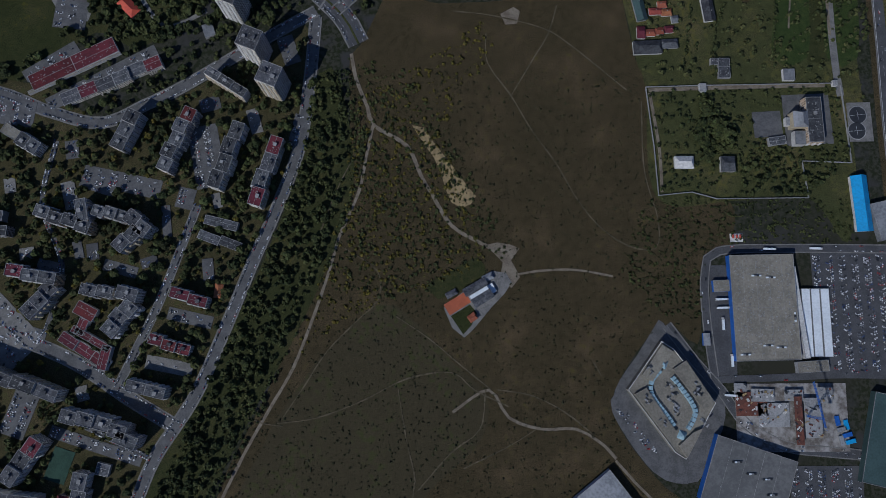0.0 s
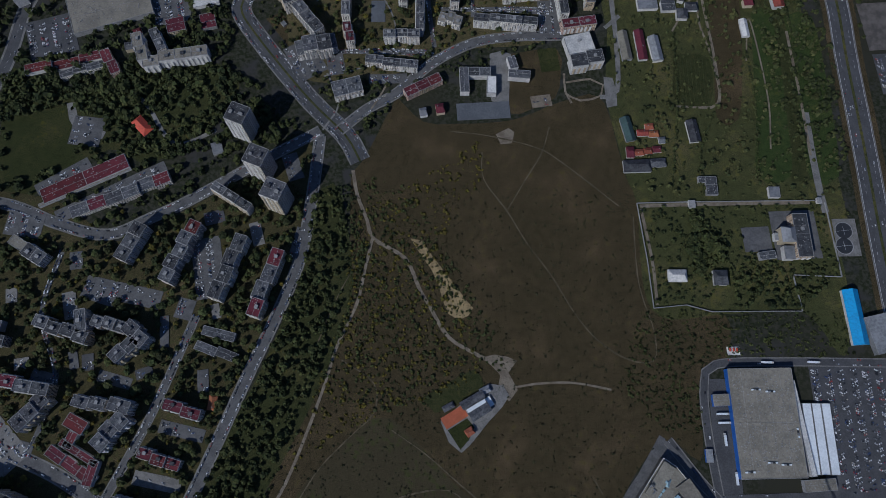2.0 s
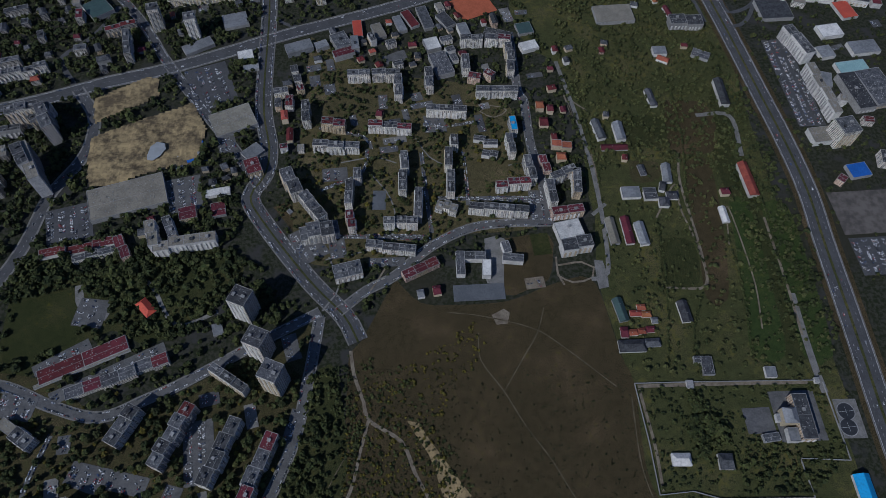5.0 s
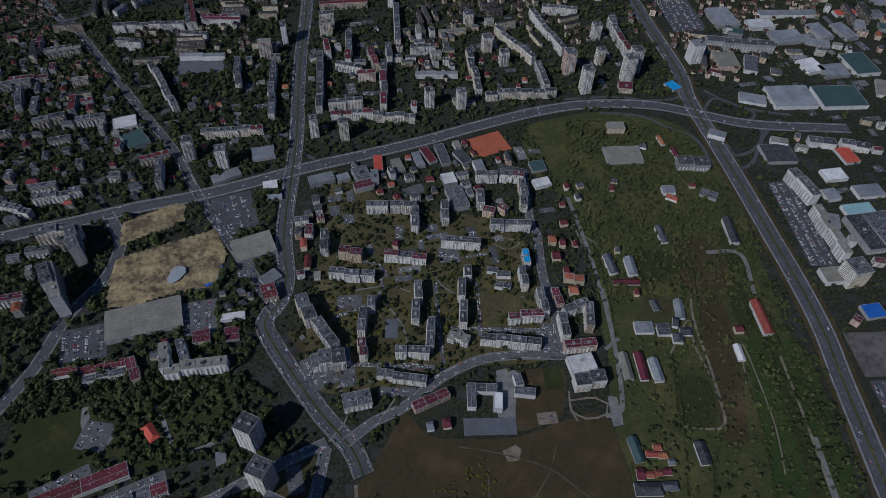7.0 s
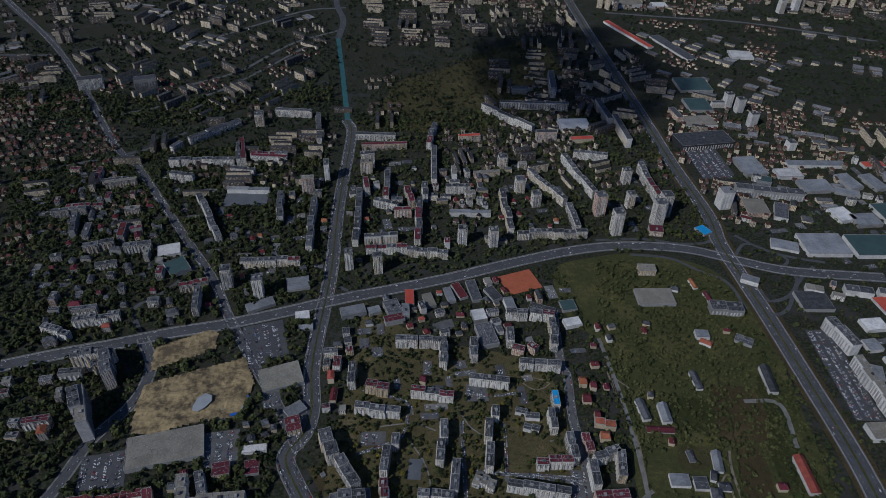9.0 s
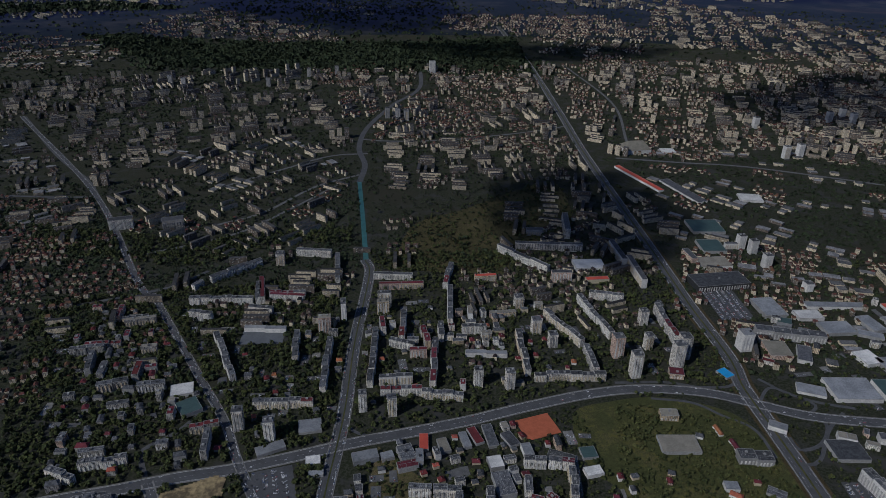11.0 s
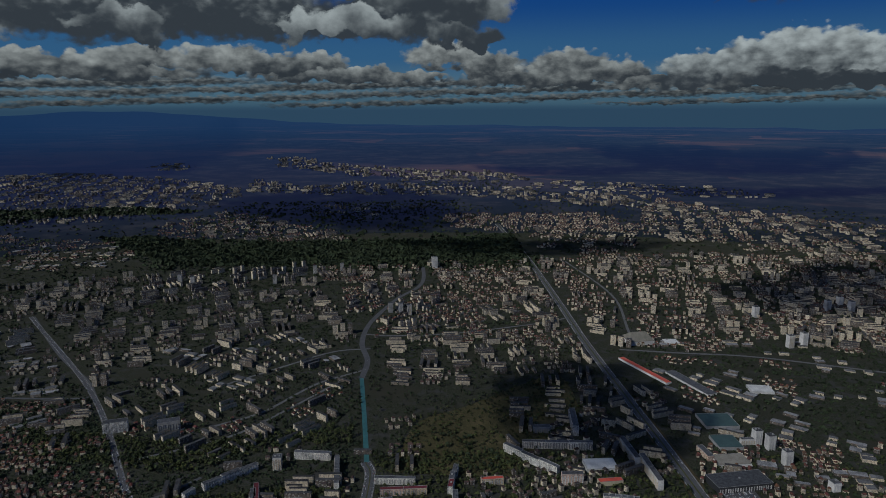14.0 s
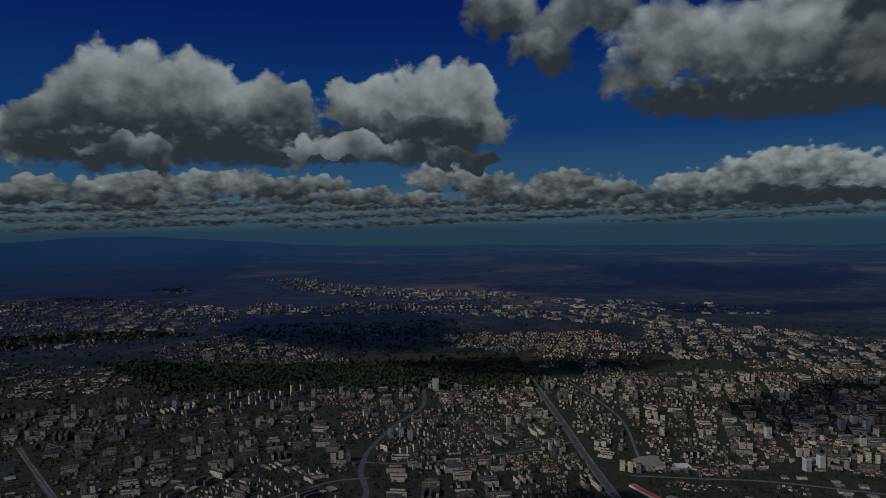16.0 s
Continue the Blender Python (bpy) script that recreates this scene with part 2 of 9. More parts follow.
def facade(name, wall, second, glass=(0.02, 0.026, 0.036), bay=3.4, storey=2.85, island=False, share=0.42):
    """Plastered panel walls with rows of windows and loggias, laid out in metres along the wall."""
    m, nt, p = nodes_of(name)
    uv = nt.nodes.new("ShaderNodeUVMap").outputs[0]
    sep = nt.nodes.new("ShaderNodeSeparateXYZ")
    nt.links.new(uv, sep.inputs[0])
    u, v = maths(nt, "DIVIDE", sep.outputs[0], bay), maths(nt, "DIVIDE", sep.outputs[1], storey)
    fu, fv = maths(nt, "FRACT", u), maths(nt, "FRACT", v)
    geo = nt.nodes.new("ShaderNodeNewGeometry")
    rnd = geo.outputs["Random Per Island"] if island else nt.nodes.new("ShaderNodeObjectInfo").outputs["Random"]
    cell = nt.nodes.new("ShaderNodeCombineXYZ")
    nt.links.new(maths(nt, "FLOOR", u), cell.inputs[0])
    nt.links.new(rnd, cell.inputs[2])
    white = nt.nodes.new("ShaderNodeTexWhiteNoise")
    nt.links.new(cell.outputs[0], white.inputs["Vector"])
    column = white.outputs["Value"]
    cell2 = nt.nodes.new("ShaderNodeCombineXYZ")
    nt.links.new(maths(nt, "FLOOR", u), cell2.inputs[0])
    nt.links.new(maths(nt, "FLOOR", v), cell2.inputs[1])
    white2 = nt.nodes.new("ShaderNodeTexWhiteNoise")
    nt.links.new(cell2.outputs[0], white2.inputs["Vector"])
    flat = white2.outputs["Value"]
    wide = maths(nt, "GREATER_THAN", column, 0.55)
    half = maths(nt, "ADD", maths(nt, "MULTIPLY", wide, 0.16), 0.3)
    inu = maths(nt, "LESS_THAN", maths(nt, "ABSOLUTE", maths(nt, "SUBTRACT", fu, 0.5)), half)
    inv = maths(nt, "LESS_THAN", maths(nt, "ABSOLUTE", maths(nt, "SUBTRACT", fv, 0.6)), share / 2 + 0.02)
    window = maths(nt, "MULTIPLY", inu, inv)
    stain = noise_of(nt, geo.outputs["Position"], 0.12, 5.0)
    hsv = add(nt, "ShaderNodeHueSaturation")
    base = mix(nt, ramp(nt, rnd, 0.3, 0.7), wall, second)
    base = mix(nt, maths(nt, "MULTIPLY", maths(nt, "GREATER_THAN", flat, 0.82), 0.5), base, (0.72, 0.7, 0.62))
    base = mix(nt, maths(nt, "MULTIPLY", maths(nt, "LESS_THAN", flat, 0.1), 0.4), base, (0.34, 0.24, 0.18))
    base = mix(nt, ramp(nt, stain, 0.48, 0.85), base, mix(nt, 0.5, base, (0.2, 0.18, 0.16)))
    joint = maths(nt, "LESS_THAN", fv, 0.06)
    base = mix(nt, maths(nt, "MULTIPLY", joint, 0.5), base, (0.16, 0.15, 0.14))
    nt.links.new(base, hsv.inputs["Color"])
    nt.links.new(maths(nt, "ADD", maths(nt, "MULTIPLY", rnd, 0.35), 0.8), hsv.inputs["Value"])
    nt.links.new(mix(nt, window, hsv.outputs[0], glass), p.inputs["Base Color"])
    nt.links.new(maths(nt, "SUBTRACT", 0.85, maths(nt, "MULTIPLY", window, 0.6)), p.inputs["Roughness"])
    bn = add(nt, "ShaderNodeBump", Strength=0.7, Distance=0.4)
    nt.links.new(maths(nt, "SUBTRACT", 1.0, window), bn.inputs["Height"])
    nt.links.new(bn.outputs[0], p.inputs["Normal"])
    return m


M = {
    "asphalt": surface("asphalt", (0.082, 0.082, 0.084), (0.055, 0.055, 0.057), 0.5, 0.05),
    "street": surface("worn_asphalt", (0.12, 0.118, 0.116), (0.075, 0.074, 0.073), 0.5, 0.07),
    "pavement": surface("paving", (0.2, 0.192, 0.178), (0.12, 0.115, 0.106), 0.7, 0.08),
    "dirt": surface("dry_earth_track", (0.215, 0.182, 0.135), (0.12, 0.096, 0.068), 0.6, 0.08),
    "path": surface("trodden_grass", (0.125, 0.1, 0.062), (0.05, 0.042, 0.022), 0.5, 0.06),
    "sand": surface("yellow_earth", (0.33, 0.245, 0.12), (0.17, 0.125, 0.065), 0.3, 0.04),
    "pit": surface("dug_earth", (0.31, 0.235, 0.12), (0.095, 0.072, 0.042), 0.13, 0.03, bump=0.8),
    "paint": surface("road_paint", (0.6, 0.6, 0.58), (0.42, 0.42, 0.41), 1.5, 0.1),
    "felt": surface("roofing_felt", (0.095, 0.097, 0.103), (0.036, 0.038, 0.042), 0.45, 0.12, each=0.8),
    "felt_red": surface("red_roofing", (0.125, 0.024, 0.03), (0.075, 0.017, 0.021), 0.4, 0.06, each=0.4),
    "gravel_roof": surface("gravel_roof", (0.235, 0.215, 0.172), (0.16, 0.146, 0.118), 0.4, 0.05, each=0.3),
    "tiles": surface("clay_tiles", (0.33, 0.1, 0.055), (0.2, 0.06, 0.035), 0.6, 0.1, each=0.6),
    "metal": surface("sheet_metal", (0.24, 0.245, 0.25), (0.14, 0.145, 0.15), 0.3, 0.05, 0.5, 0.1, each=0.5),
    "white": surface("white_plaster", (0.62, 0.6, 0.56), (0.4, 0.39, 0.37), 0.4, 0.06, each=0.3),
    "grey": surface("grey_concrete", (0.3, 0.295, 0.285), (0.2, 0.197, 0.19), 0.4, 0.05, each=0.3),
    "beige": surface("beige_plaster", (0.5, 0.42, 0.3), (0.36, 0.3, 0.21), 0.4, 0.05, each=0.3),
    "blue": surface("blue_sheet", (0.03, 0.12, 0.42), (0.02, 0.085, 0.3), 0.4, 0.05, 0.45, 0.1),
    "cyan": surface("light_blue_sheet", (0.03, 0.3, 0.6), (0.025, 0.22, 0.45), 0.4, 0.05, 0.45, 0.1),
    "green": surface("green_sheet", (0.055, 0.09, 0.085), (0.04, 0.066, 0.063), 0.4, 0.05, 0.6, 0.1),
    "clay": surface("clay_court", (0.4, 0.11, 0.055), (0.3, 0.085, 0.04), 0.6, 0.08),
    "court": surface("dark_green_court", (0.03, 0.065, 0.045), (0.02, 0.045, 0.03), 0.6, 0.08),
    "tarmac_blue": surface("blue_grey_court", (0.115, 0.122, 0.13), (0.085, 0.09, 0.097), 0.5, 0.05),
    "rust": surface("rusty_formwork", (0.16, 0.06, 0.04), (0.09, 0.04, 0.03), 0.3, 0.1),
    "yard": surface("construction_yard", (0.32, 0.304, 0.28), (0.112, 0.096, 0.08), 0.12, 0.05),
    "yard2": surface("dusty_earth", (0.13, 0.115, 0.1), (0.07, 0.062, 0.055), 0.08, 0.02),
    "lawn": turf("green_grass", (0.017, 0.022, 0.008), (0.036, 0.041, 0.014), (0.06, 0.057, 0.022)),
    "lawn_dry": turf("dry_grass", (0.026, 0.021, 0.01), (0.062, 0.048, 0.024), (0.11, 0.078, 0.042), (0.075, 0.062, 0.018), 0.64),
    "lawn_dry2": turf("bare_grass", (0.04, 0.034, 0.018), (0.056, 0.046, 0.025), (0.074, 0.06, 0.034), (0.045, 0.052, 0.016), 0.56),
    "lawn_dark": turf("shaded_grass", (0.018, 0.023, 0.008), (0.042, 0.046, 0.017), (0.072, 0.064, 0.028), (0.07, 0.06, 0.016)),
    "lawn_estate": turf("worn_estate_grass", (0.036, 0.034, 0.015), (0.09, 0.076, 0.036), (0.185, 0.14, 0.078), (0.06, 0.068, 0.02), 0.58),
    # darker copy of worn_estate_grass, with shade put into its colours
    "lawn_court": turf("painted_shade_estate_grass", (0.026, 0.026, 0.011), (0.06, 0.052, 0.024), (0.125, 0.094, 0.05), (0.05, 0.056, 0.018), 0.58),
    "lawn_green": turf("lush_grass", (0.018, 0.03, 0.009), (0.04, 0.058, 0.017), (0.066, 0.078, 0.026), (0.075, 0.075, 0.02), 0.62),
    "lawn_olive": turf("olive_orchard_grass", (0.026, 0.031, 0.011), (0.062, 0.066, 0.025), (0.12, 0.1, 0.045), (0.1, 0.092, 0.024), 0.58),
    "canopy": surface("white_canopy", (0.74, 0.77, 0.78), (0.6, 0.63, 0.64), 0.4, 0.04, 0.5, 0.1),
    "metal2": surface("grey_sheet", (0.15, 0.148, 0.142), (0.1, 0.1, 0.097), 0.2, 0.02, 0.7, 0.1),
    "clay2": surface("red_sheet", (0.5, 0.09, 0.05), (0.36, 0.06, 0.04), 0.5, 0.05, 0.5, 0.1),
    "cyan2": surface("turquoise_panels", (0.3, 0.45, 0.44), (0.22, 0.35, 0.35), 0.4, 0.05, 0.4, 0.1),
    "bark": surface("bark", (0.09, 0.065, 0.045), None, 2.0, 0.4),
    "leaf": surface("foliage", (0.058, 0.066, 0.02), (0.022, 0.03, 0.01), 0.3, 0.03, each=0.9, bump=0.0),
    "leaf_stuff": surface("foliage_massed", (0.06, 0.068, 0.02), (0.02, 0.028, 0.009), 0.3, 0.02, each=0.7, island=True, bump=0.0),
    "leaf_bush": surface("bush_foliage", (0.034, 0.038, 0.013), (0.015, 0.019, 0.007), 0.3, 0.02, each=0.8, island=True, bump=0.0),
    "leaf_garden": surface("orchard_foliage", (0.085, 0.088, 0.028), (0.036, 0.044, 0.014), 0.3, 0.02, each=0.9, island=True, bump=0.0),
    "leaf_yellow": surface("autumn_foliage", (0.12, 0.096, 0.0144), (0.056, 0.0528, 0.0104), 0.25, 0.03, each=0.6, island=True, bump=0.0),
    "glass": surface("skylight_glass", (0.3, 0.42, 0.46), (0.22, 0.32, 0.36), 0.5, 0.1, 0.15, 0.0),
    "dark": surface("dark_fittings", (0.04, 0.042, 0.045), None, 1.0, 0.1, 0.5),
    "water": surface("pond_water", (0.33, 0.35, 0.36), (0.25, 0.26, 0.26), 0.05, 0.02, 0.12, 0.0),
    "canal": surface("green_roof_strip", (0.045, 0.13, 0.13), (0.03, 0.085, 0.085), 0.3, 0.05, 0.5, 0.0),
    "panel": facade("panel_facade", (0.87, 0.83, 0.73), (0.68, 0.62, 0.54), share=0.44),
    # darker, greyer copy of the panel facade
    "panel_dim": facade("dark_grey_facade", (0.44, 0.41, 0.36), (0.27, 0.25, 0.23), share=0.46),
    "panel_stuff": facade("panel_facade_far", (0.8, 0.67, 0.46), (0.12, 0.093, 0.067), island=True, share=0.36),
    "panel_warm": facade("warm_facade", (0.68, 0.53, 0.33), (0.6, 0.42, 0.32), share=0.42),
    "forest": surface("dark_forest", (0.034, 0.046, 0.02), (0.018, 0.026, 0.012), 0.05, 0.01, each=0.5, island=True, bump=0.0),
    "roof_stuff": surface("mixed_roofs", (0.055, 0.052, 0.05), (0.024, 0.024, 0.025), 0.3, 0.05, each=0.9, island=True),
    "mixed_stuff": surface("old_town_roofs", (0.07, 0.04, 0.03), (0.026, 0.025, 0.025), 0.3, 0.02, each=0.9, island=True),
    "tile_stuff": surface("mixed_tile_roofs", (0.12, 0.048, 0.03), (0.045, 0.03, 0.024), 0.3, 0.05, each=0.9, island=True),
    "hall_stuff": surface("mixed_sheet_roofs", (0.2, 0.195, 0.19), (0.075, 0.075, 0.075), 0.3, 0.05, each=1.0, island=True),
}

# ---- the lie of the land ----
EYE_X, EYE_Y, EYE_Z = 10.0, 29.0, 953.0
NEAR, FAR = 2600.0, 2150.0


def lie(x, y):
    """The plan's x and y as built: flat to 2.6 km; past that the plain draws in and climbs, so that it keeps its height in the view."""
    dx, dy = x - EYE_X, y - EYE_Y
    d = math.hypot(dx, dy)
    if d <= NEAR:
        return x, y, 0.0, 1.0
    e = NEAR + FAR * (1.0 - math.exp((NEAR - d) / FAR))
    k = e / d
    return EYE_X + dx * k, EYE_Y + dy * k, EYE_Z * (1.0 - k), k


def part(name, bm, material, parent=None, label=""):
    me = bpy.data.meshes.new(name)
    bm.to_mesh(me)
    bm.free()
    for m in material if isinstance(material, (list, tuple)) else [material]:
        me.materials.append(m)
    ob = new(name, me)
    ob.parent = parent
    return tagged(ob, label)


def mesh_of(name, verts, faces, materials, slots=None, uvs=None):
    me = bpy.data.meshes.new(name)
    me.from_pydata(verts, [], faces)
    for m in materials:
        me.materials.append(m)
    if slots is not None:
        me.polygons.foreach_set("material_index", slots)
    if uvs is not None:
        me.uv_layers.new(name="UVMap").data.foreach_set("uv", uvs)
    me.update()
    return me


# what already stands where, on a 3 m grid: 1 building, 2 road or yard, 4 meadow
GX0, GY0, CELL = -1300.0, -420.0, 3.0
taken = np.zeros((960, 1060), np.uint8)
GXX, GYY = np.meshgrid(GX0 + CELL * (np.arange(taken.shape[1]) + 0.5), GY0 + CELL * (np.arange(taken.shape[0]) + 0.5))


# far off, on a 20 m grid, only the roads count
FX0, FY0, FCELL = -9000.0, -600.0, 20.0
far_roads = np.zeros((900, 900), bool)


def claim_far(x, y, r):
    i0, i1 = int((y - r - FY0) / FCELL), int((y + r - FY0) / FCELL) + 1
    j0, j1 = int((x - r - FX0) / FCELL), int((x + r - FX0) / FCELL) + 1
    far_roads[max(i0, 0):max(i1, 0), max(j0, 0):max(j1, 0)] = True


def claim_box(x, y, l, w, turn, code, grow=1.0):
    r = math.hypot(l, w) / 2 + 6
    j0, j1 = int((x - r - GX0) / CELL), int((x + r - GX0) / CELL) + 1
    i0, i1 = int((y - r - GY0) / CELL), int((y + r - GY0) / CELL) + 1
    i0, j0 = max(i0, 0), max(j0, 0)
    if i1 <= i0 or j1 <= j0:
        return
    gx, gy = GXX[i0:i1, j0:j1] - x, GYY[i0:i1, j0:j1] - y
    c, s = math.cos(radians(turn)), math.sin(radians(turn))
    inside = (abs(gx * c + gy * s) < l / 2 + grow) & (abs(gy * c - gx * s) < w / 2 + grow)
    taken[i0:i1, j0:j1][inside] = code


def in_polygon(points, xs, ys):
    inside = np.zeros(np.shape(xs), bool)
    for (ax, ay), (bx, by) in zip(points, points[1:] + points[:1]):
        if ay == by:
            continue
        cross = (ay > ys) != (by > ys)
        inside ^= cross & (xs < (bx - ax) * (ys - ay) / (by - ay) + ax)
    return inside


def at(x, y):
    i, j = int((y - GY0) / CELL), int((x - GX0) / CELL)
    if 0 <= i < taken.shape[0] and 0 <= j < taken.shape[1]:
        return taken[i, j]
    i, j = int((y - FY0) / FCELL), int((x - FX0) / FCELL)
    return 2 if 0 <= i < 900 and 0 <= j < 900 and far_roads[i, j] else 9


def smooth_line(points, step=12.0):
    """A curve through the points, sampled about every step metres."""
    p = [Vector((*q, 0)) for q in points]
    p = [p[0] * 2 - p[1]] + p + [p[-1] * 2 - p[-2]]
    out = []
    for i in range(1, len(p) - 2):
        n = max(1, int((p[i + 1] - p[i]).length / step))
        for k in range(n):
            t = k / n
            out.append(0.5 * (2 * p[i] + (p[i + 1] - p[i - 1]) * t + (2 * p[i - 1] - 5 * p[i] + 4 * p[i + 1] - p[i + 2]) * t * t + (3 * p[i] - p[i - 1] - 3 * p[i + 1] + p[i + 2]) * t ** 3))
    return out + [p[-2]]


def ribbon(name, line, width, height, material, offset=0.0, wobble=0.0, parent=None):
    """A strip along a line, with a skirt down into the ground."""
    rnd = random.Random(len(line) * 7 + int(width * 10))
    verts, faces = [], []
    for i, q in enumerate(line):
        way = (line[min(i + 1, len(line) - 1)] - line[max(i - 1, 0)]).normalized()
        side = Vector((way.y, -way.x, 0))
        half = width / 2 * (1 + wobble * rnd.uniform(-1, 1))
        for k, dz in ((-1, -0.3), (-1, 0), (1, 0), (1, -0.3)):
            v = q + side * (offset + k * half)
            x, y, z, s = lie(v.x, v.y)
            verts.append((x, y, z + height * (1 if s == 1 else 4) + dz))
    for i in range(len(line) - 1):
        a = 4 * i
        for k in range(3):
            faces.append((a + k, a + k + 1, a + k + 5, a + k + 4))
    ob = new(name, mesh_of(name, verts, faces, [material]))
    ob.parent = parent
    return ob


lift = [0.0]
CAR_LINES, CAR_PARKS = [], []


def road(name, points, width, surface_name="street", label="", walk_sides=0.0, dashes=False, median=0.0, wobble=0.0, claim=2):
    line = smooth_line(points)
    lift[0] += 0.004
    ob = ribbon(name, line, width, 0.10 + lift[0], M[surface_name], wobble=wobble)
    tagged(ob, label, "road", kind="structure")
    if walk_sides:
        for k in (-1, 1):
            ribbon("kerb_walk", line, walk_sides, 0.3 + lift[0], M["pavement"], k * (width + walk_sides) / 2, parent=ob)
    if median:
        ribbon("median", line, median, 0.36 + lift[0], M["lawn_olive"], parent=ob)
        for k in (-1, 1):
            stripes(line, k * (median / 2 + (width - median) / 4), 0.11 + lift[0] + 0.03, ob)
    elif dashes:
        stripes(line, 0.0, 0.13 + lift[0], ob)
    if name in ("motorway", "ring_road"):
        for k in (-1, 1):
            ribbon("edge_line", line, 0.5, 0.13 + lift[0], M["paint"], k * (width / 2 - 1.2), parent=ob)
            ribbon("shoulder", line, 1.6, 0.12 + lift[0], M["pavement"], k * (width / 2 + 0.6), parent=ob)
    if name in ("boulevard", "motorway", "ring_road", "main_street", "curved_street", "store_road"):
        CAR_LINES.append((line, width, "lanes"))
    if "parked" in label or name in ("estate_street", "estate_lane"):
        CAR_LINES.append((line, width, "parked"))
    for a in line:
        if claim:
            claim_box(a.x, a.y, width + 2 * walk_sides, width + 2 * walk_sides, 0, claim)
            if claim == 2:
                claim_far(a.x, a.y, width / 2 + 2)
    return ob


def stripes(line, offset, height, parent):
    """White lane dashes, 4 m long and 6 m apart."""
    verts, faces = [], []
    run = 0.0
    for a, b in zip(line, line[1:]):
        way = (b - a).normalized()
        side = Vector((way.y, -way.x, 0))
        d = (b - a).length
        s = -run % 10.0
        while s + 4 < d:
            n = len(verts)
            for f, k in ((s, -0.12), (s, 0.12), (s + 4, 0.12), (s + 4, -0.12)):
                q = a + way * f + side * (offset + k)
                x, y, z, sc = lie(q.x, q.y)
                verts.append((x, y, z + height))
            faces.append((n, n + 1, n + 2, n + 3))
            s += 10.0
        run += d
    if faces:
        ob = new("lane_marking", mesh_of("lane_marking", verts, faces, [M["paint"]]))
        ob.parent = parent


def patch(name, points, surface_name, label, height=0.05, claim=0, category="ground"):
    """A level piece of ground cover inside an outline."""
    lift[0] += 0.004
    cx, cy = sum(p[0] for p in points) / len(points), sum(p[1] for p in points) / len(points)
    bm = bmesh.new()
    loop = smooth_line(list(points) + [points[0]], 15.0)[:-1]
    vs = [bm.verts.new((q.x - cx, q.y - cy, 0)) for q in loop]
    low = [bm.verts.new((q.x - cx, q.y - cy, -0.4)) for q in loop]
    top = bm.faces.new(vs)
    for i in range(len(vs)):
        j = (i + 1) % len(vs)
        bm.faces.new((vs[i], low[i], low[j], vs[j]))
    bmesh.ops.recalc_face_normals(bm, faces=bm.faces)
    bmesh.ops.triangulate(bm, faces=[top])
    ob = part(name, bm, M[surface_name])
    ob.location = (cx, cy, height + lift[0])
    tagged(ob, label, category, kind="structure")
    if claim:
        taken[in_polygon(points, GXX, GYY)] = claim
    return ob


def plate(name, x, y, l, w, turn, surface_name, label, height=0.08, claim=2, category="ground"):
    """A rectangular paved piece of ground."""
    lift[0] += 0.004
    bm = bmesh.new()
    bmesh.ops.create_cube(bm, size=1.0, matrix=Matrix.Diagonal((l, w, 0.6, 1)))
    ob = part(name, bm, M[surface_name])
    ob.matrix_world = pose(x, y, height + lift[0] - 0.3, 0, 0, turn)
    if category == "car park":
        CAR_PARKS.append((x, y, l, w, turn, 0.35 if "half" in label else 0.62))
    if claim:
        claim_box(x, y, l, w, turn, claim)
    return tagged(ob, label, category, kind="structure")


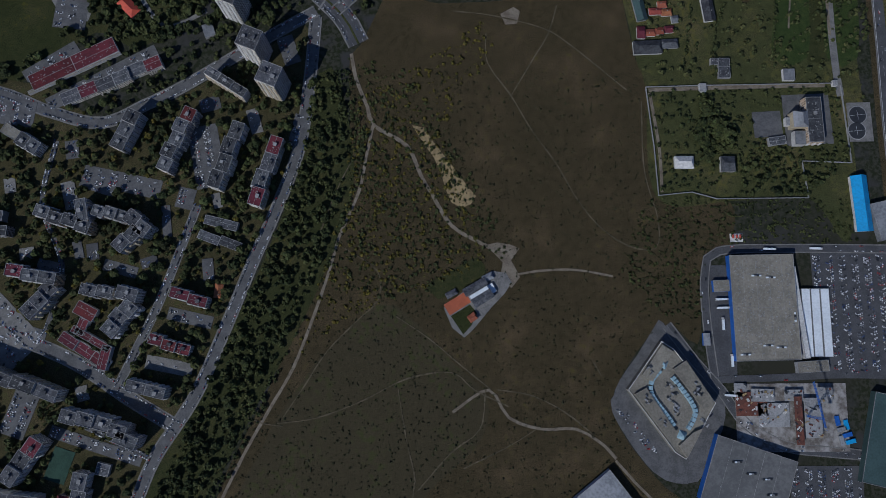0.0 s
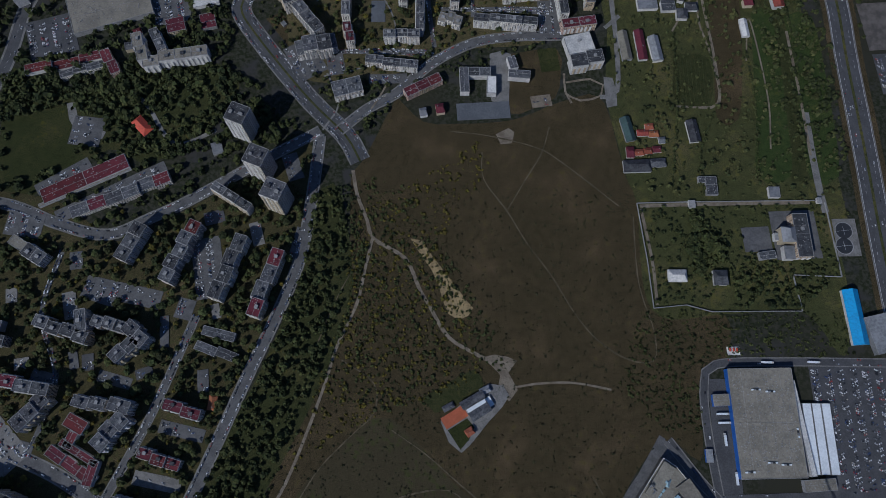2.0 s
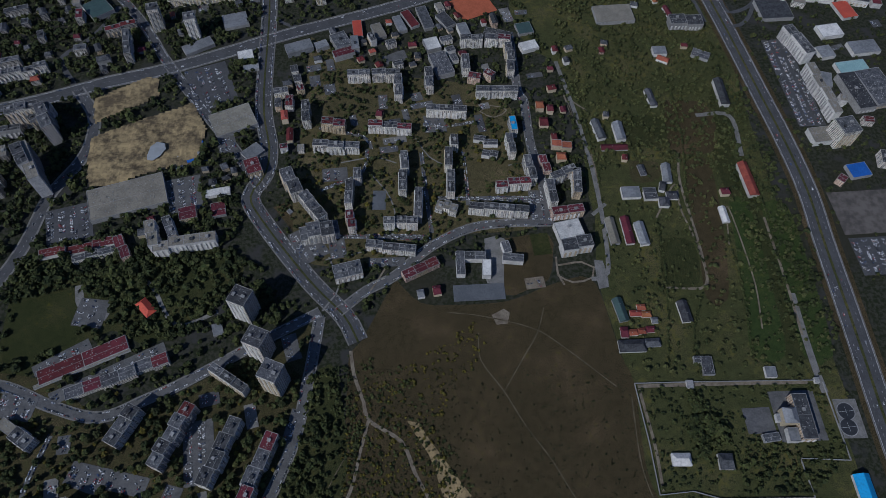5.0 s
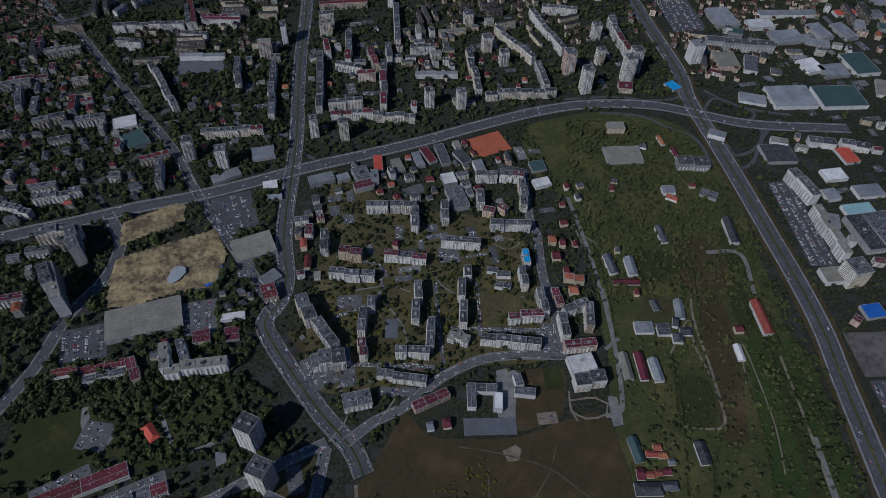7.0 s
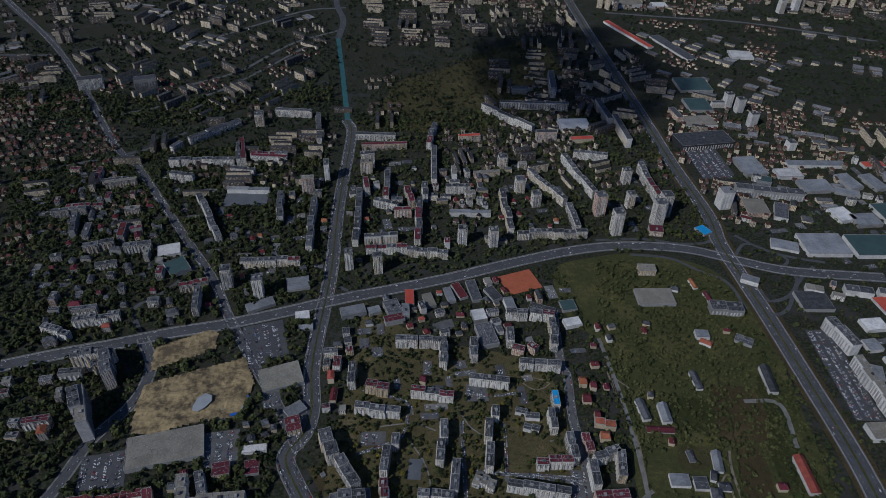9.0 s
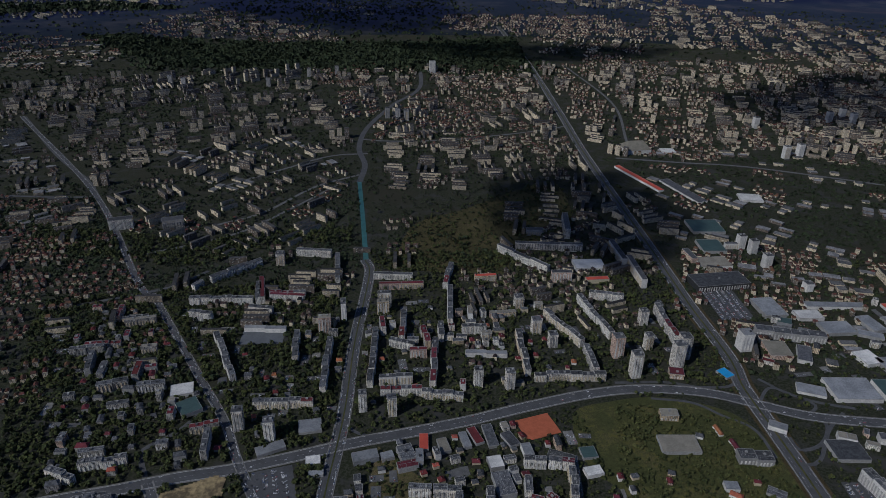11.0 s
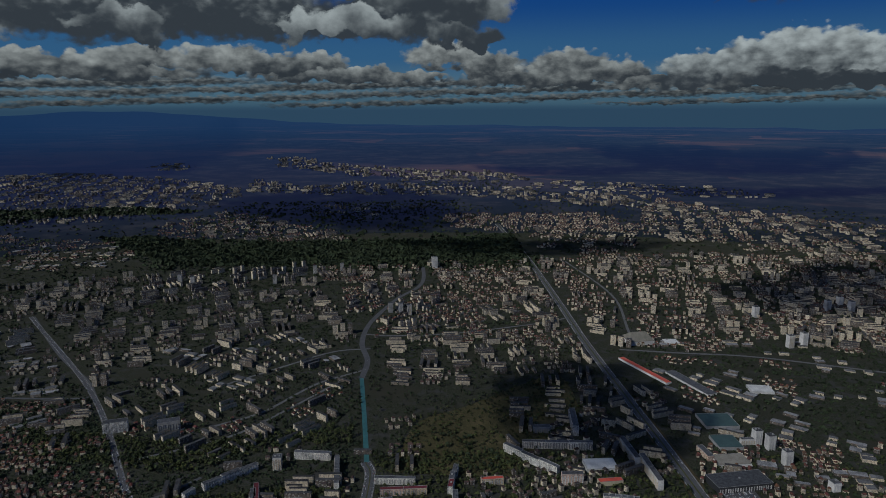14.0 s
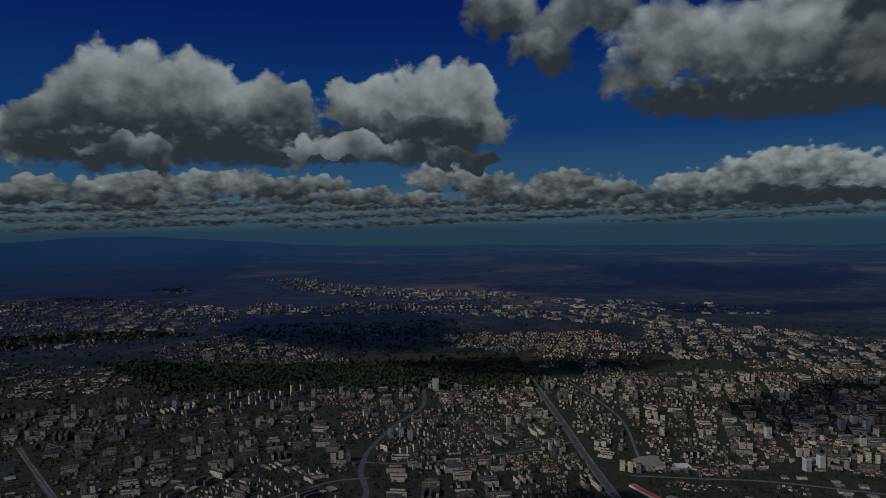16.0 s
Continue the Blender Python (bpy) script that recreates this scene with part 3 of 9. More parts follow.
# ---- ground and far plain ----
def build_ground():
    rings = [0, 60, 150, 300, 500, 800, 1100, 1400, 1700, 2000, 2300]
    while rings[-1] < 5300:
        rings.append(rings[-1] + max(60, (rings[-1] - 2200) * 0.07))
    n = 240
    verts, uvs = [], []
    for d in rings:
        for k in range(n):
            a = 2 * math.pi * k / n
            tx, ty = EYE_X + d * math.sin(a), EYE_Y + d * math.cos(a)
            x, y, z, s = lie(tx, ty)
            verts.append((x, y, z))
            uvs.append((tx / 1000, ty / 1000))
    faces, loops = [], []
    for r in range(len(rings) - 1):
        for k in range(n):
            q = (k + 1) % n
            f = (r * n + k, r * n + q, (r + 1) * n + q, (r + 1) * n + k)
            faces.append(f[::-1])
            for i in f[::-1]:
                loops += uvs[i]
    m, nt, p = nodes_of("open_ground")
    uv = nt.nodes.new("ShaderNodeUVMap").outputs[0]
    fine, mid, broad = noise_of(nt, uv, 180, 5), noise_of(nt, uv, 22, 4), noise_of(nt, uv, 3.0, 3)
    town = mix(nt, ramp(nt, fine, 0.42, 0.6), (0.018, 0.022, 0.011), (0.042, 0.041, 0.03))
    town = mix(nt, ramp(nt, mid, 0.5, 0.66), town, (0.042, 0.041, 0.038))
    town = mix(nt, ramp(nt, broad, 0.5, 0.7), town, (0.032, 0.031, 0.021))
    vor = add(nt, "ShaderNodeTexVoronoi", Scale=0.45, Randomness=1.0)
    nt.links.new(uv, vor.inputs["Vector"])
    sepc = nt.nodes.new("ShaderNodeSeparateColor")
    nt.links.new(vor.outputs["Color"], sepc.inputs[0])
    field = mix(nt, ramp(nt, sepc.outputs[0], 0.25, 0.8), (0.02, 0.026, 0.018), (0.06, 0.036, 0.02))
    field = mix(nt, maths(nt, "MULTIPLY", ramp(nt, broad, 0.4, 0.62), 0.6), field, (0.03, 0.032, 0.026))
    length = nt.nodes.new("ShaderNodeVectorMath")
    length.operation = "LENGTH"
    nt.links.new(uv, length.inputs[0])
    edge = maths(nt, "ADD", length.outputs["Value"], maths(nt, "MULTIPLY", broad, 3.0))
    nt.links.new(mix(nt, ramp(nt, edge, 6.5, 9.0), town, field), p.inputs["Base Color"])
    p.inputs["Roughness"].default_value = 0.95
    p.inputs["Specular IOR Level"].default_value = 0.1
    ob = new("ground", mesh_of("ground", verts, faces, [m], uvs=loops))
    for poly in ob.data.polygons:
        poly.use_smooth = True
    tagged(ob, "dry grass, bare earth and asphalt stretching to the plain's edge", "ground", kind="structure")


build_ground()


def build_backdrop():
    """The plain past 5 km and the hills on the skyline, with blue haze painted in as tint and glow."""
    m, nt, p = nodes_of("painted_haze_distance")
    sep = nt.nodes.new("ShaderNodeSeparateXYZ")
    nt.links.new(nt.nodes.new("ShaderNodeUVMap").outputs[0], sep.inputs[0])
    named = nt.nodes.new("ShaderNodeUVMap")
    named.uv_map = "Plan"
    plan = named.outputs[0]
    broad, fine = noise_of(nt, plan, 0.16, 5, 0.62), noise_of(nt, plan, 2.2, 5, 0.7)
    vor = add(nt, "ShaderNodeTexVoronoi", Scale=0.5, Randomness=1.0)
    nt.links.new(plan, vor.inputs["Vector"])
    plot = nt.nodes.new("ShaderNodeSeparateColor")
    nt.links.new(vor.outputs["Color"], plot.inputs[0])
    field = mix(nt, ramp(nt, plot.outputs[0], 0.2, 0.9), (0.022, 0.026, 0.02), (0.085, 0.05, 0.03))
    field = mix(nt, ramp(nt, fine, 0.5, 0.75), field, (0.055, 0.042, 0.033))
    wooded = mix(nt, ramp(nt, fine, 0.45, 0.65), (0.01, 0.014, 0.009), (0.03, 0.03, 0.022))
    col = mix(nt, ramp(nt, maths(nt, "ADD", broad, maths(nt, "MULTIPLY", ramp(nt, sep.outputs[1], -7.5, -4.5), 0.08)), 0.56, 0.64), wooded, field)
    # skyline haze put into the base colour as dark blue
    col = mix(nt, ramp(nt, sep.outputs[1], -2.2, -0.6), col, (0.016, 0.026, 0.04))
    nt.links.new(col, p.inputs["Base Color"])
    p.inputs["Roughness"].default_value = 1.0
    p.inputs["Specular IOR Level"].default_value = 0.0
    # no lamp here: a blue glow stands in for haze, stronger towards the skyline
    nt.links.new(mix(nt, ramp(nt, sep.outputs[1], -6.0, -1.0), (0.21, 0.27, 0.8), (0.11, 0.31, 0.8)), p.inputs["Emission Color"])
    haze_glow = maths(nt, "ADD", maths(nt, "MULTIPLY", ramp(nt, sep.outputs[1], -12.5, -1.0), 0.135), maths(nt, "MULTIPLY", ramp(nt, sep.outputs[1], -3.5, -0.9), 0.06))
    nt.links.new(maths(nt, "ADD", 0.012, haze_glow), p.inputs["Emission Strength"])
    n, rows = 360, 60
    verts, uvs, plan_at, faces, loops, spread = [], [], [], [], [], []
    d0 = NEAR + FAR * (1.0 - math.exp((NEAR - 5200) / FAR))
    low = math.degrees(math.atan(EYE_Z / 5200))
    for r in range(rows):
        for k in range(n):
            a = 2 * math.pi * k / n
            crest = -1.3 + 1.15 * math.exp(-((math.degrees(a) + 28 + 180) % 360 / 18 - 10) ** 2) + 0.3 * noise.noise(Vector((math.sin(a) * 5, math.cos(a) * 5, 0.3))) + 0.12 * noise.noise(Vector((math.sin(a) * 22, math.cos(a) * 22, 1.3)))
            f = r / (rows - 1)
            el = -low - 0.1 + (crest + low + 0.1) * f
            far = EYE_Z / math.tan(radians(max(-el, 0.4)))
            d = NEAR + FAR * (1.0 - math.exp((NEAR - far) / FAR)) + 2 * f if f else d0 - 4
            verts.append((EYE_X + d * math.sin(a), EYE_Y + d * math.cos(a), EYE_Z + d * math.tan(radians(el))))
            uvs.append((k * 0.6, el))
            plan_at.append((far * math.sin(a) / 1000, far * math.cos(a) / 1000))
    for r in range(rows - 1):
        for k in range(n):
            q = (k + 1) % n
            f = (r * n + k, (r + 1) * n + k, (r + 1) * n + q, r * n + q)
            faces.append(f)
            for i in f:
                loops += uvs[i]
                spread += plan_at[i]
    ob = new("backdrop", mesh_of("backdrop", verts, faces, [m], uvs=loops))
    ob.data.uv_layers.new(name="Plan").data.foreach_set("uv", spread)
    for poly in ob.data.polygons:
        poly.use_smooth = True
    tagged(ob, "plain and low hills with painted blue haze along the skyline", "backdrop", kind="structure")


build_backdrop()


# ---- kinds of building ----
def box_bm(bm, l, w, z0, z1, x=0.0, y=0.0, slot=0, roof_slot=None, uv=None):
    """An upright box, with its wall faces laid out in metres."""
    c = [(x - l / 2, y - w / 2), (x + l / 2, y - w / 2), (x + l / 2, y + w / 2), (x - l / 2, y + w / 2)]
    lo = [bm.verts.new((*q, z0)) for q in c]
    hi = [bm.verts.new((*q, z1)) for q in c]
    run = 0.0
    for i in range(4):
        j = (i + 1) % 4
        f = bm.faces.new((lo[i], lo[j], hi[j], hi[i]))
        f.material_index = slot
        d = l if i % 2 == 0 else w
        if uv:
            for loop, q in zip(f.loops, ((run, z0), (run + d, z0), (run + d, z1), (run, z1))):
                loop[uv].uv = q
        run += d
    f = bm.faces.new(hi)
    f.material_index = slot if roof_slot is None else roof_slot
    return lo, hi


def parapet_bm(bm, l, w, z, rise, thick, slot=0):
    for x, y, a, b in ((0, -w / 2 + thick / 2, l, thick), (0, w / 2 - thick / 2, l, thick), (-l / 2 + thick / 2, 0, thick, w - 2 * thick), (l / 2 - thick / 2, 0, thick, w - 2 * thick)):
        box_bm(bm, a, b, z, z + rise, x, y, slot)


WALLS = {"panel": "grey panel", "panel_dim": "dark grey panel", "panel_warm": "ochre plastered", "white": "white plastered", "grey": "grey concrete", "beige": "beige", "metal": "sheet metal"}
ROOFS = {"felt": "a dark felt roof", "felt_red": "a dull red flat roof", "gravel_roof": "a gravel roof", "metal": "a pale metal roof", "tiles": "red roof tiles", "blue": "a blue roof", "cyan": "a bright blue roof", "green": "a green roof", "white": "a white roof"}


def block(name, x, y, l, w, h, turn, wall="panel", roof="felt", label="", heads=None, steps=1, seed=0):
    """A flat-roofed block: stepped sections with parapets, stair heads and roof clutter."""
    rnd = random.Random(int(x * 13 + y * 7) + seed)
    xx, yy, zz, sc = lie(x, y)
    root = new(name)
    root.matrix_world = pose(xx, yy, zz, 0, 0, turn) @ Matrix.Diagonal((sc, sc, sc, 1))
    seg = l / steps
    shifts = []
    for k in range(steps):
        cx = -l / 2 + seg * (k + 0.5)
        cy = rnd.choice((-1, 1)) * min(1.6, w * 0.1) if steps > 1 else 0.0
        shifts.append(cy)
        hh = h - (rnd.choice((0, 0, 0, 2.85)) if steps > 2 else 0.0)
        bm = bmesh.new()
        uv = bm.loops.layers.uv.new("UVMap")
        box_bm(bm, seg, w, -0.5, hh, uv=uv)
        body = part("wall", bm, M[wall], root)
        body.location = (cx, cy, 0)
        bm = bmesh.new()
        box_bm(bm, seg - 0.5, w - 0.5, hh + 0.003, hh + 0.12)
        parapet_bm(bm, seg + 0.06, w + 0.06, hh, 0.75 if h > 8 else 0.4, 0.5, 1)
        kind = roof if isinstance(roof, str) else rnd.choice(roof)
        if y < 1000 and kind in ("felt", "felt_red", "gravel_roof"):
            # raised spine, roofing laps and vents
            box_bm(bm, seg - 1.5, 0.35, hh + 0.1, hh + 0.5, 0, rnd.uniform(-0.1, 0.1) * w, 1)
            for i in range(int(seg * w / 40) + 1):
                a = rnd.uniform(0.5, 1.3)
                box_bm(bm, a, a * rnd.uniform(0.7, 1.5), hh + 0.1, hh + rnd.uniform(0.5, 1.3), rnd.uniform(-0.44, 0.44) * seg, rnd.uniform(-0.4, 0.4) * w, 1)
        rf = part("roof", bm, [M[kind], M["grey"]], root)
        rf.location = (cx, cy, 0)
        if h > 12:
            n = heads if heads is not None else 1
            for i in range(n):
                bm = bmesh.new()
                a, b = rnd.uniform(3.2, 5.2), rnd.uniform(3.0, 4.6)
                box_bm(bm, a, b, 0, 2.6)
                box_bm(bm, a + 0.5, b + 0.5, 2.6, 2.8)
                hd = part("stair_head", bm, M["grey" if rnd.random() < 0.6 else "felt"], root)
                hd.location = (cx + (i + 0.5) * seg / n - seg / 2 + rnd.uniform(-1, 1), cy + rnd.uniform(-0.15, 0.15) * w, hh + 0.12)
            if y < 300:
                bm = bmesh.new()
                box_bm(bm, rnd.uniform(0.8, 1.6), rnd.uniform(0.8, 1.4), 0, rnd.uniform(0.8, 1.8))
                ch = part("chimney", bm, M["grey"], root)
                ch.location = (cx + rnd.uniform(-0.4, 0.4) * seg, cy + rnd.uniform(-0.35, 0.35) * w, hh + 0.12)
    if h > 12:
        # balconies stand out along both long walls
        for side in (-1, 1):
            bm = bmesh.new()
            u = -l / 2 + rnd.uniform(2, 4)
            while u < l / 2 - 2:
                k = min(steps - 1, int((u + l / 2) / seg))
                for s in range(1, int((h - 3) / 2.85)):
                    box_bm(bm, 3.0, 1.3, s * 2.85, s * 2.85 + 1.15, u, side * (w / 2 + 0.66) + shifts[k])
                u += rnd.uniform(5.5, 8.5)
            tagged(part("balcony_stack", bm, M[rnd.choice(("white", "white", "beige", "grey"))], root), kind="stuff")
    claim_box(x, y, l, w, turn, 1)
    rn = ROOFS.get(roof, "a plain roof") if isinstance(roof, str) else "a patched dark and red roof"
    storeys = max(1, round(h / 2.85))
    return tagged(root, label or f"{WALLS.get(wall, 'plain')} {'apartment block' if h > 12 else 'low building'}, {storeys} storeys, {rn}", "apartment block" if h > 12 else "building")


def gable(name, x, y, l, w, h, turn, wall="white", roof="tiles", label="", pitch=0.32):
    """A house or long shed with a pitched roof, eaves and chimney."""
    rnd = random.Random(int(x * 11 + y * 5))
    xx, yy, zz, sc = lie(x, y)
    root = new(name)
    root.matrix_world = pose(xx, yy, zz, 0, 0, turn) @ Matrix.Diagonal((sc, sc, sc, 1))
    bm = bmesh.new()
    uv = bm.loops.layers.uv.new("UVMap")
    lo, hi = box_bm(bm, l, w, -0.5, h, uv=uv)
    part("wall", bm, M[wall], root)
    bm = bmesh.new()
    e, r = 0.5, w / 2 * pitch * 2
    hip = min(w * 0.35, l * 0.2) if l < 2.2 * w else 0.0
    ring = [bm.verts.new(q) for q in ((-l / 2 - e, -w / 2 - e, h), (l / 2 + e, -w / 2 - e, h), (l / 2 + e, w / 2 + e, h), (-l / 2 - e, w / 2 + e, h))]
    low = [bm.verts.new(v.co - Vector((0, 0, 0.25))) for v in ring]
    t0, t1 = bm.verts.new((-l / 2 - e + hip, 0, h + r)), bm.verts.new((l / 2 + e - hip, 0, h + r))
    for f in ((ring[0], ring[1], t1, t0), (ring[2], ring[3], t0, t1), (ring[1], ring[2], t1), (ring[3], ring[0], t0), low[::-1]):
        bm.faces.new(f)
    for i in range(4):
        bm.faces.new((low[i], low[(i + 1) % 4], ring[(i + 1) % 4], ring[i]))
    part("roof", bm, M[roof], root)
    if w < 16:
        bm = bmesh.new()
        box_bm(bm, 0.9, 0.7, h, h + r + 1.0)
        c = part("chimney", bm, M["grey"], root)
        c.location = (rnd.uniform(-0.3, 0.3) * l, rnd.uniform(-0.2, 0.2) * w, 0)
    claim_box(x, y, l, w, turn, 1)
    return tagged(root, label or f"{WALLS.get(wall, 'plain')} {'house' if l < 25 else 'long shed'} under {ROOFS.get(roof, 'a roof')}", "house" if l < 25 else "shed")


def fence_wall(x, y, l, turn):
    """A stretch of high concrete wall with a coping."""
    root = new("perimeter_wall")
    root.matrix_world = pose(x, y, 0, 0, 0, turn)
    bm = bmesh.new()
    box_bm(bm, l, 0.5, -0.3, 2.5)
    part("wall", bm, M["grey"], root)
    bm = bmesh.new()
    box_bm(bm, l, 0.9, 2.5, 2.75)
    part("coping", bm, M["grey"], root)
    tagged(root, "long weathered concrete perimeter wall with a pale coping", "wall")


def oval_court(x, y, r):
    """A small round caged court with a pale rim."""
    root = new("round_court")
    root.location = (x, y, 0.9)
    bm = bmesh.new()
    bmesh.ops.create_cone(bm, cap_ends=True, segments=32, radius1=r, radius2=r, depth=0.3)
    part("rim", bm, M["grey"], root)
    bm = bmesh.new()
    bmesh.ops.create_cone(bm, cap_ends=True, segments=32, radius1=r - 1.0, radius2=r - 1.0, depth=0.36)
    part("playing_surface", bm, M["dark"], root, "dark playing surface")
    bm = bmesh.new()
    box_bm(bm, 2 * r - 3, 0.3, 0.18, 0.21)
    box_bm(bm, 0.3, r, 0.182, 0.212)
    part("court_line", bm, M["paint"], root)
    tagged(root, "round dark court with a pale kerb", "court")


def roof_lights(root, l, w, h, cols, rows, units, seed):
    """Rows of small roof lights and groups of air units on a store's flat roof."""
    rnd = random.Random(seed)
    bm = bmesh.new()
    box_bm(bm, 1.4, 1.1, 0, 0.5)
    me = bpy.data.meshes.new("roof_light")
    bm.to_mesh(me)
    bm.free()
    me.materials.append(M["metal"])
    for i in range(cols):
        for k in range(rows):
            ob = new("roof_light", me)
            ob.parent = root
            ob.location = (((i + 0.5) / cols - 0.5) * l * 0.92, ((k + 0.5) / rows - 0.5) * w * 0.92, h + 0.12)
    for u, v, a in units:
        for k in range(4):
            bm = bmesh.new()
            box_bm(bm, 2.6, 2.0, 0, rnd.uniform(1.2, 2.0))
            ob = part("air_unit", bm, M[("metal", "dark", "canopy")[(k + seed) % 3]], root)
            ob.matrix_basis = pose(u * l + (k - 1.5) * 3.2 * math.cos(radians(a)), v * w + (k - 1.5) * 3.2 * math.sin(radians(a)), h + 0.12, 0, 0, a)
    for k in range(4):
        bm = bmesh.new()
        box_bm(bm, 0.25, w * 0.94, 0, 0.2)
        ob = part("roof_seam", bm, M["grey"], root)
        ob.location = ((k + 1) / 5 * l - l / 2, 0, h + 0.12)


def lattice_bm(bm, length, side, axis):
    """A square truss along x or z."""
    def bar(a, b, t):
        a, b = Vector(a), Vector(b)
        m = Matrix.Translation((a + b) / 2) @ (b - a).to_track_quat("Z", "Y").to_matrix().to_4x4() @ Matrix.Diagonal((t, t, (b - a).length, 1))
        bmesh.ops.create_cube(bm, size=1.0, matrix=m)
    n = max(2, int(length / (side * 1.5)))
    cs = [(-side / 2, -side / 2), (side / 2, -side / 2), (side / 2, side / 2), (-side / 2, side / 2)]
    put = (lambda a, b, s: (a, b, s)) if axis == "z" else (lambda a, b, s: (s, a, b))
    for c in cs:
        bar(put(*c, 0), put(*c, length), 0.3)
    for k in range(n):
        s0, s1 = length * k / n, length * (k + 1) / n
        for i in range(4):
            bar(put(*cs[i], s0), put(*cs[(i + 1) % 4], s1), 0.18)


def site_crane(x, y):
    root = new("tower_crane")
    root.matrix_world = pose(x, y, 0, 0, 0, 95)
    bm = bmesh.new()
    lattice_bm(bm, 42, 2.0, "z")
    part("mast", bm, M["blue"], root)
    bm = bmesh.new()
    lattice_bm(bm, 46, 1.5, "x")
    part("jib", bm, M["blue"], root).location = (0, 0, 42)
    bm = bmesh.new()
    lattice_bm(bm, 14, 1.5, "x")
    part("counter_jib", bm, M["blue"], root).matrix_basis = pose(0, 0, 42, 0, 0, 180)
    bm = bmesh.new()
    box_bm(bm, 3, 2, 40, 43, -12)
    part("counterweight", bm, M["grey"], root)
    tagged(root, "blue lattice tower crane standing on the building site", "crane")


def site_frame(x, y, l, w, h):
    """A concrete frame under construction: slabs, columns and formwork."""
    rnd = random.Random(int(x + y))
    root = new("concrete_frame")
    root.matrix_world = pose(x, y, 0, 0, 0, rnd.choice((-8, -6)))
    bm = bmesh.new()
    box_bm(bm, l, w, h - 0.4, h)
    part("slab", bm, M["grey" if rnd.random() < 0.6 else "rust"], root)
    for i in range(max(2, int(l / 8))):
        for j in range(max(2, int(w / 8))):
            bm = bmesh.new()
            box_bm(bm, 0.7, 0.7, -0.2, h + rnd.choice((-0.4, 1.5, 2.5)))
            c = part("column", bm, M["grey" if rnd.random() < 0.7 else "rust"], root)
            c.location = ((i + 0.5) / max(2, int(l / 8)) * l - l / 2, (j + 0.5) / max(2, int(w / 8)) * w - w / 2, 0)
    for i in range(int(l * w / 60) + 2):
        bm = bmesh.new()
        box_bm(bm, rnd.uniform(1.5, 6), rnd.uniform(0.8, 3), 0, rnd.uniform(0.3, 1.4))
        c = part("formwork_stack", bm, M[rnd.choice(("rust", "white", "grey", "sand", "dark"))], root)
        c.matrix_basis = pose(rnd.uniform(-0.45, 0.45) * l, rnd.uniform(-0.45, 0.45) * w, h, 0, 0, rnd.uniform(0, 180))
    tagged(root, "unfinished concrete frame with rusty formwork on the building site", "building frame")


def container(x, y, turn, colour):
    root = new("site_container")
    root.matrix_world = pose(x, y, 0.1, 0, 0, turn)
    bm = bmesh.new()
    box_bm(bm, 12, 5, 0, 2.6)
    part("body", bm, M[colour], root)
    bm = bmesh.new()
    box_bm(bm, 12.2, 5.2, 2.6, 2.8)
    part("roof", bm, M[colour], root)
    tagged(root, f"{'pale metal' if colour == 'metal' else 'blue'} site container on the building site", "container")


def truck(x, y, turn):
    root = new("truck")
    root.matrix_world = pose(x, y, 0.2, 0, 0, turn)
    bm = bmesh.new()
    box_bm(bm, 13.4, 2.5, 1.1, 3.9)
    part("trailer", bm, M["canopy"], root)
    bm = bmesh.new()
    box_bm(bm, 2.3, 2.4, 0.6, 3.4, 8.2)
    part("cab", bm, M["white"], root)
    for k in (-5, -3.8, -2.6, 4.9, 8.4):
        for s in (-1, 1):
            bm = bmesh.new()
            bmesh.ops.create_cone(bm, cap_ends=True, segments=10, radius1=0.5, radius2=0.5, depth=0.35, matrix=pose(k, s * 1.1, 0.45, 90))
            part("wheel", bm, M["dark"], root)
    tagged(root, "white articulated truck parked in the loading yard", "truck")
    claim_box(x, y, 17, 3, turn, 1)


def prism_bm(bm, pts, z0, z1, uv=None):
    if sum(a[0] * b[1] - b[0] * a[1] for a, b in zip(pts, pts[1:] + pts[:1])) < 0:
        pts = pts[::-1]
    lo, hi = ([bm.verts.new((*q, z)) for q in pts] for z in (z0, z1))
    for i in range(len(pts)):
        j = (i + 1) % len(pts)
        bm.faces.new((lo[i], lo[j], hi[j], hi[i]))
    bm.faces.new(hi)


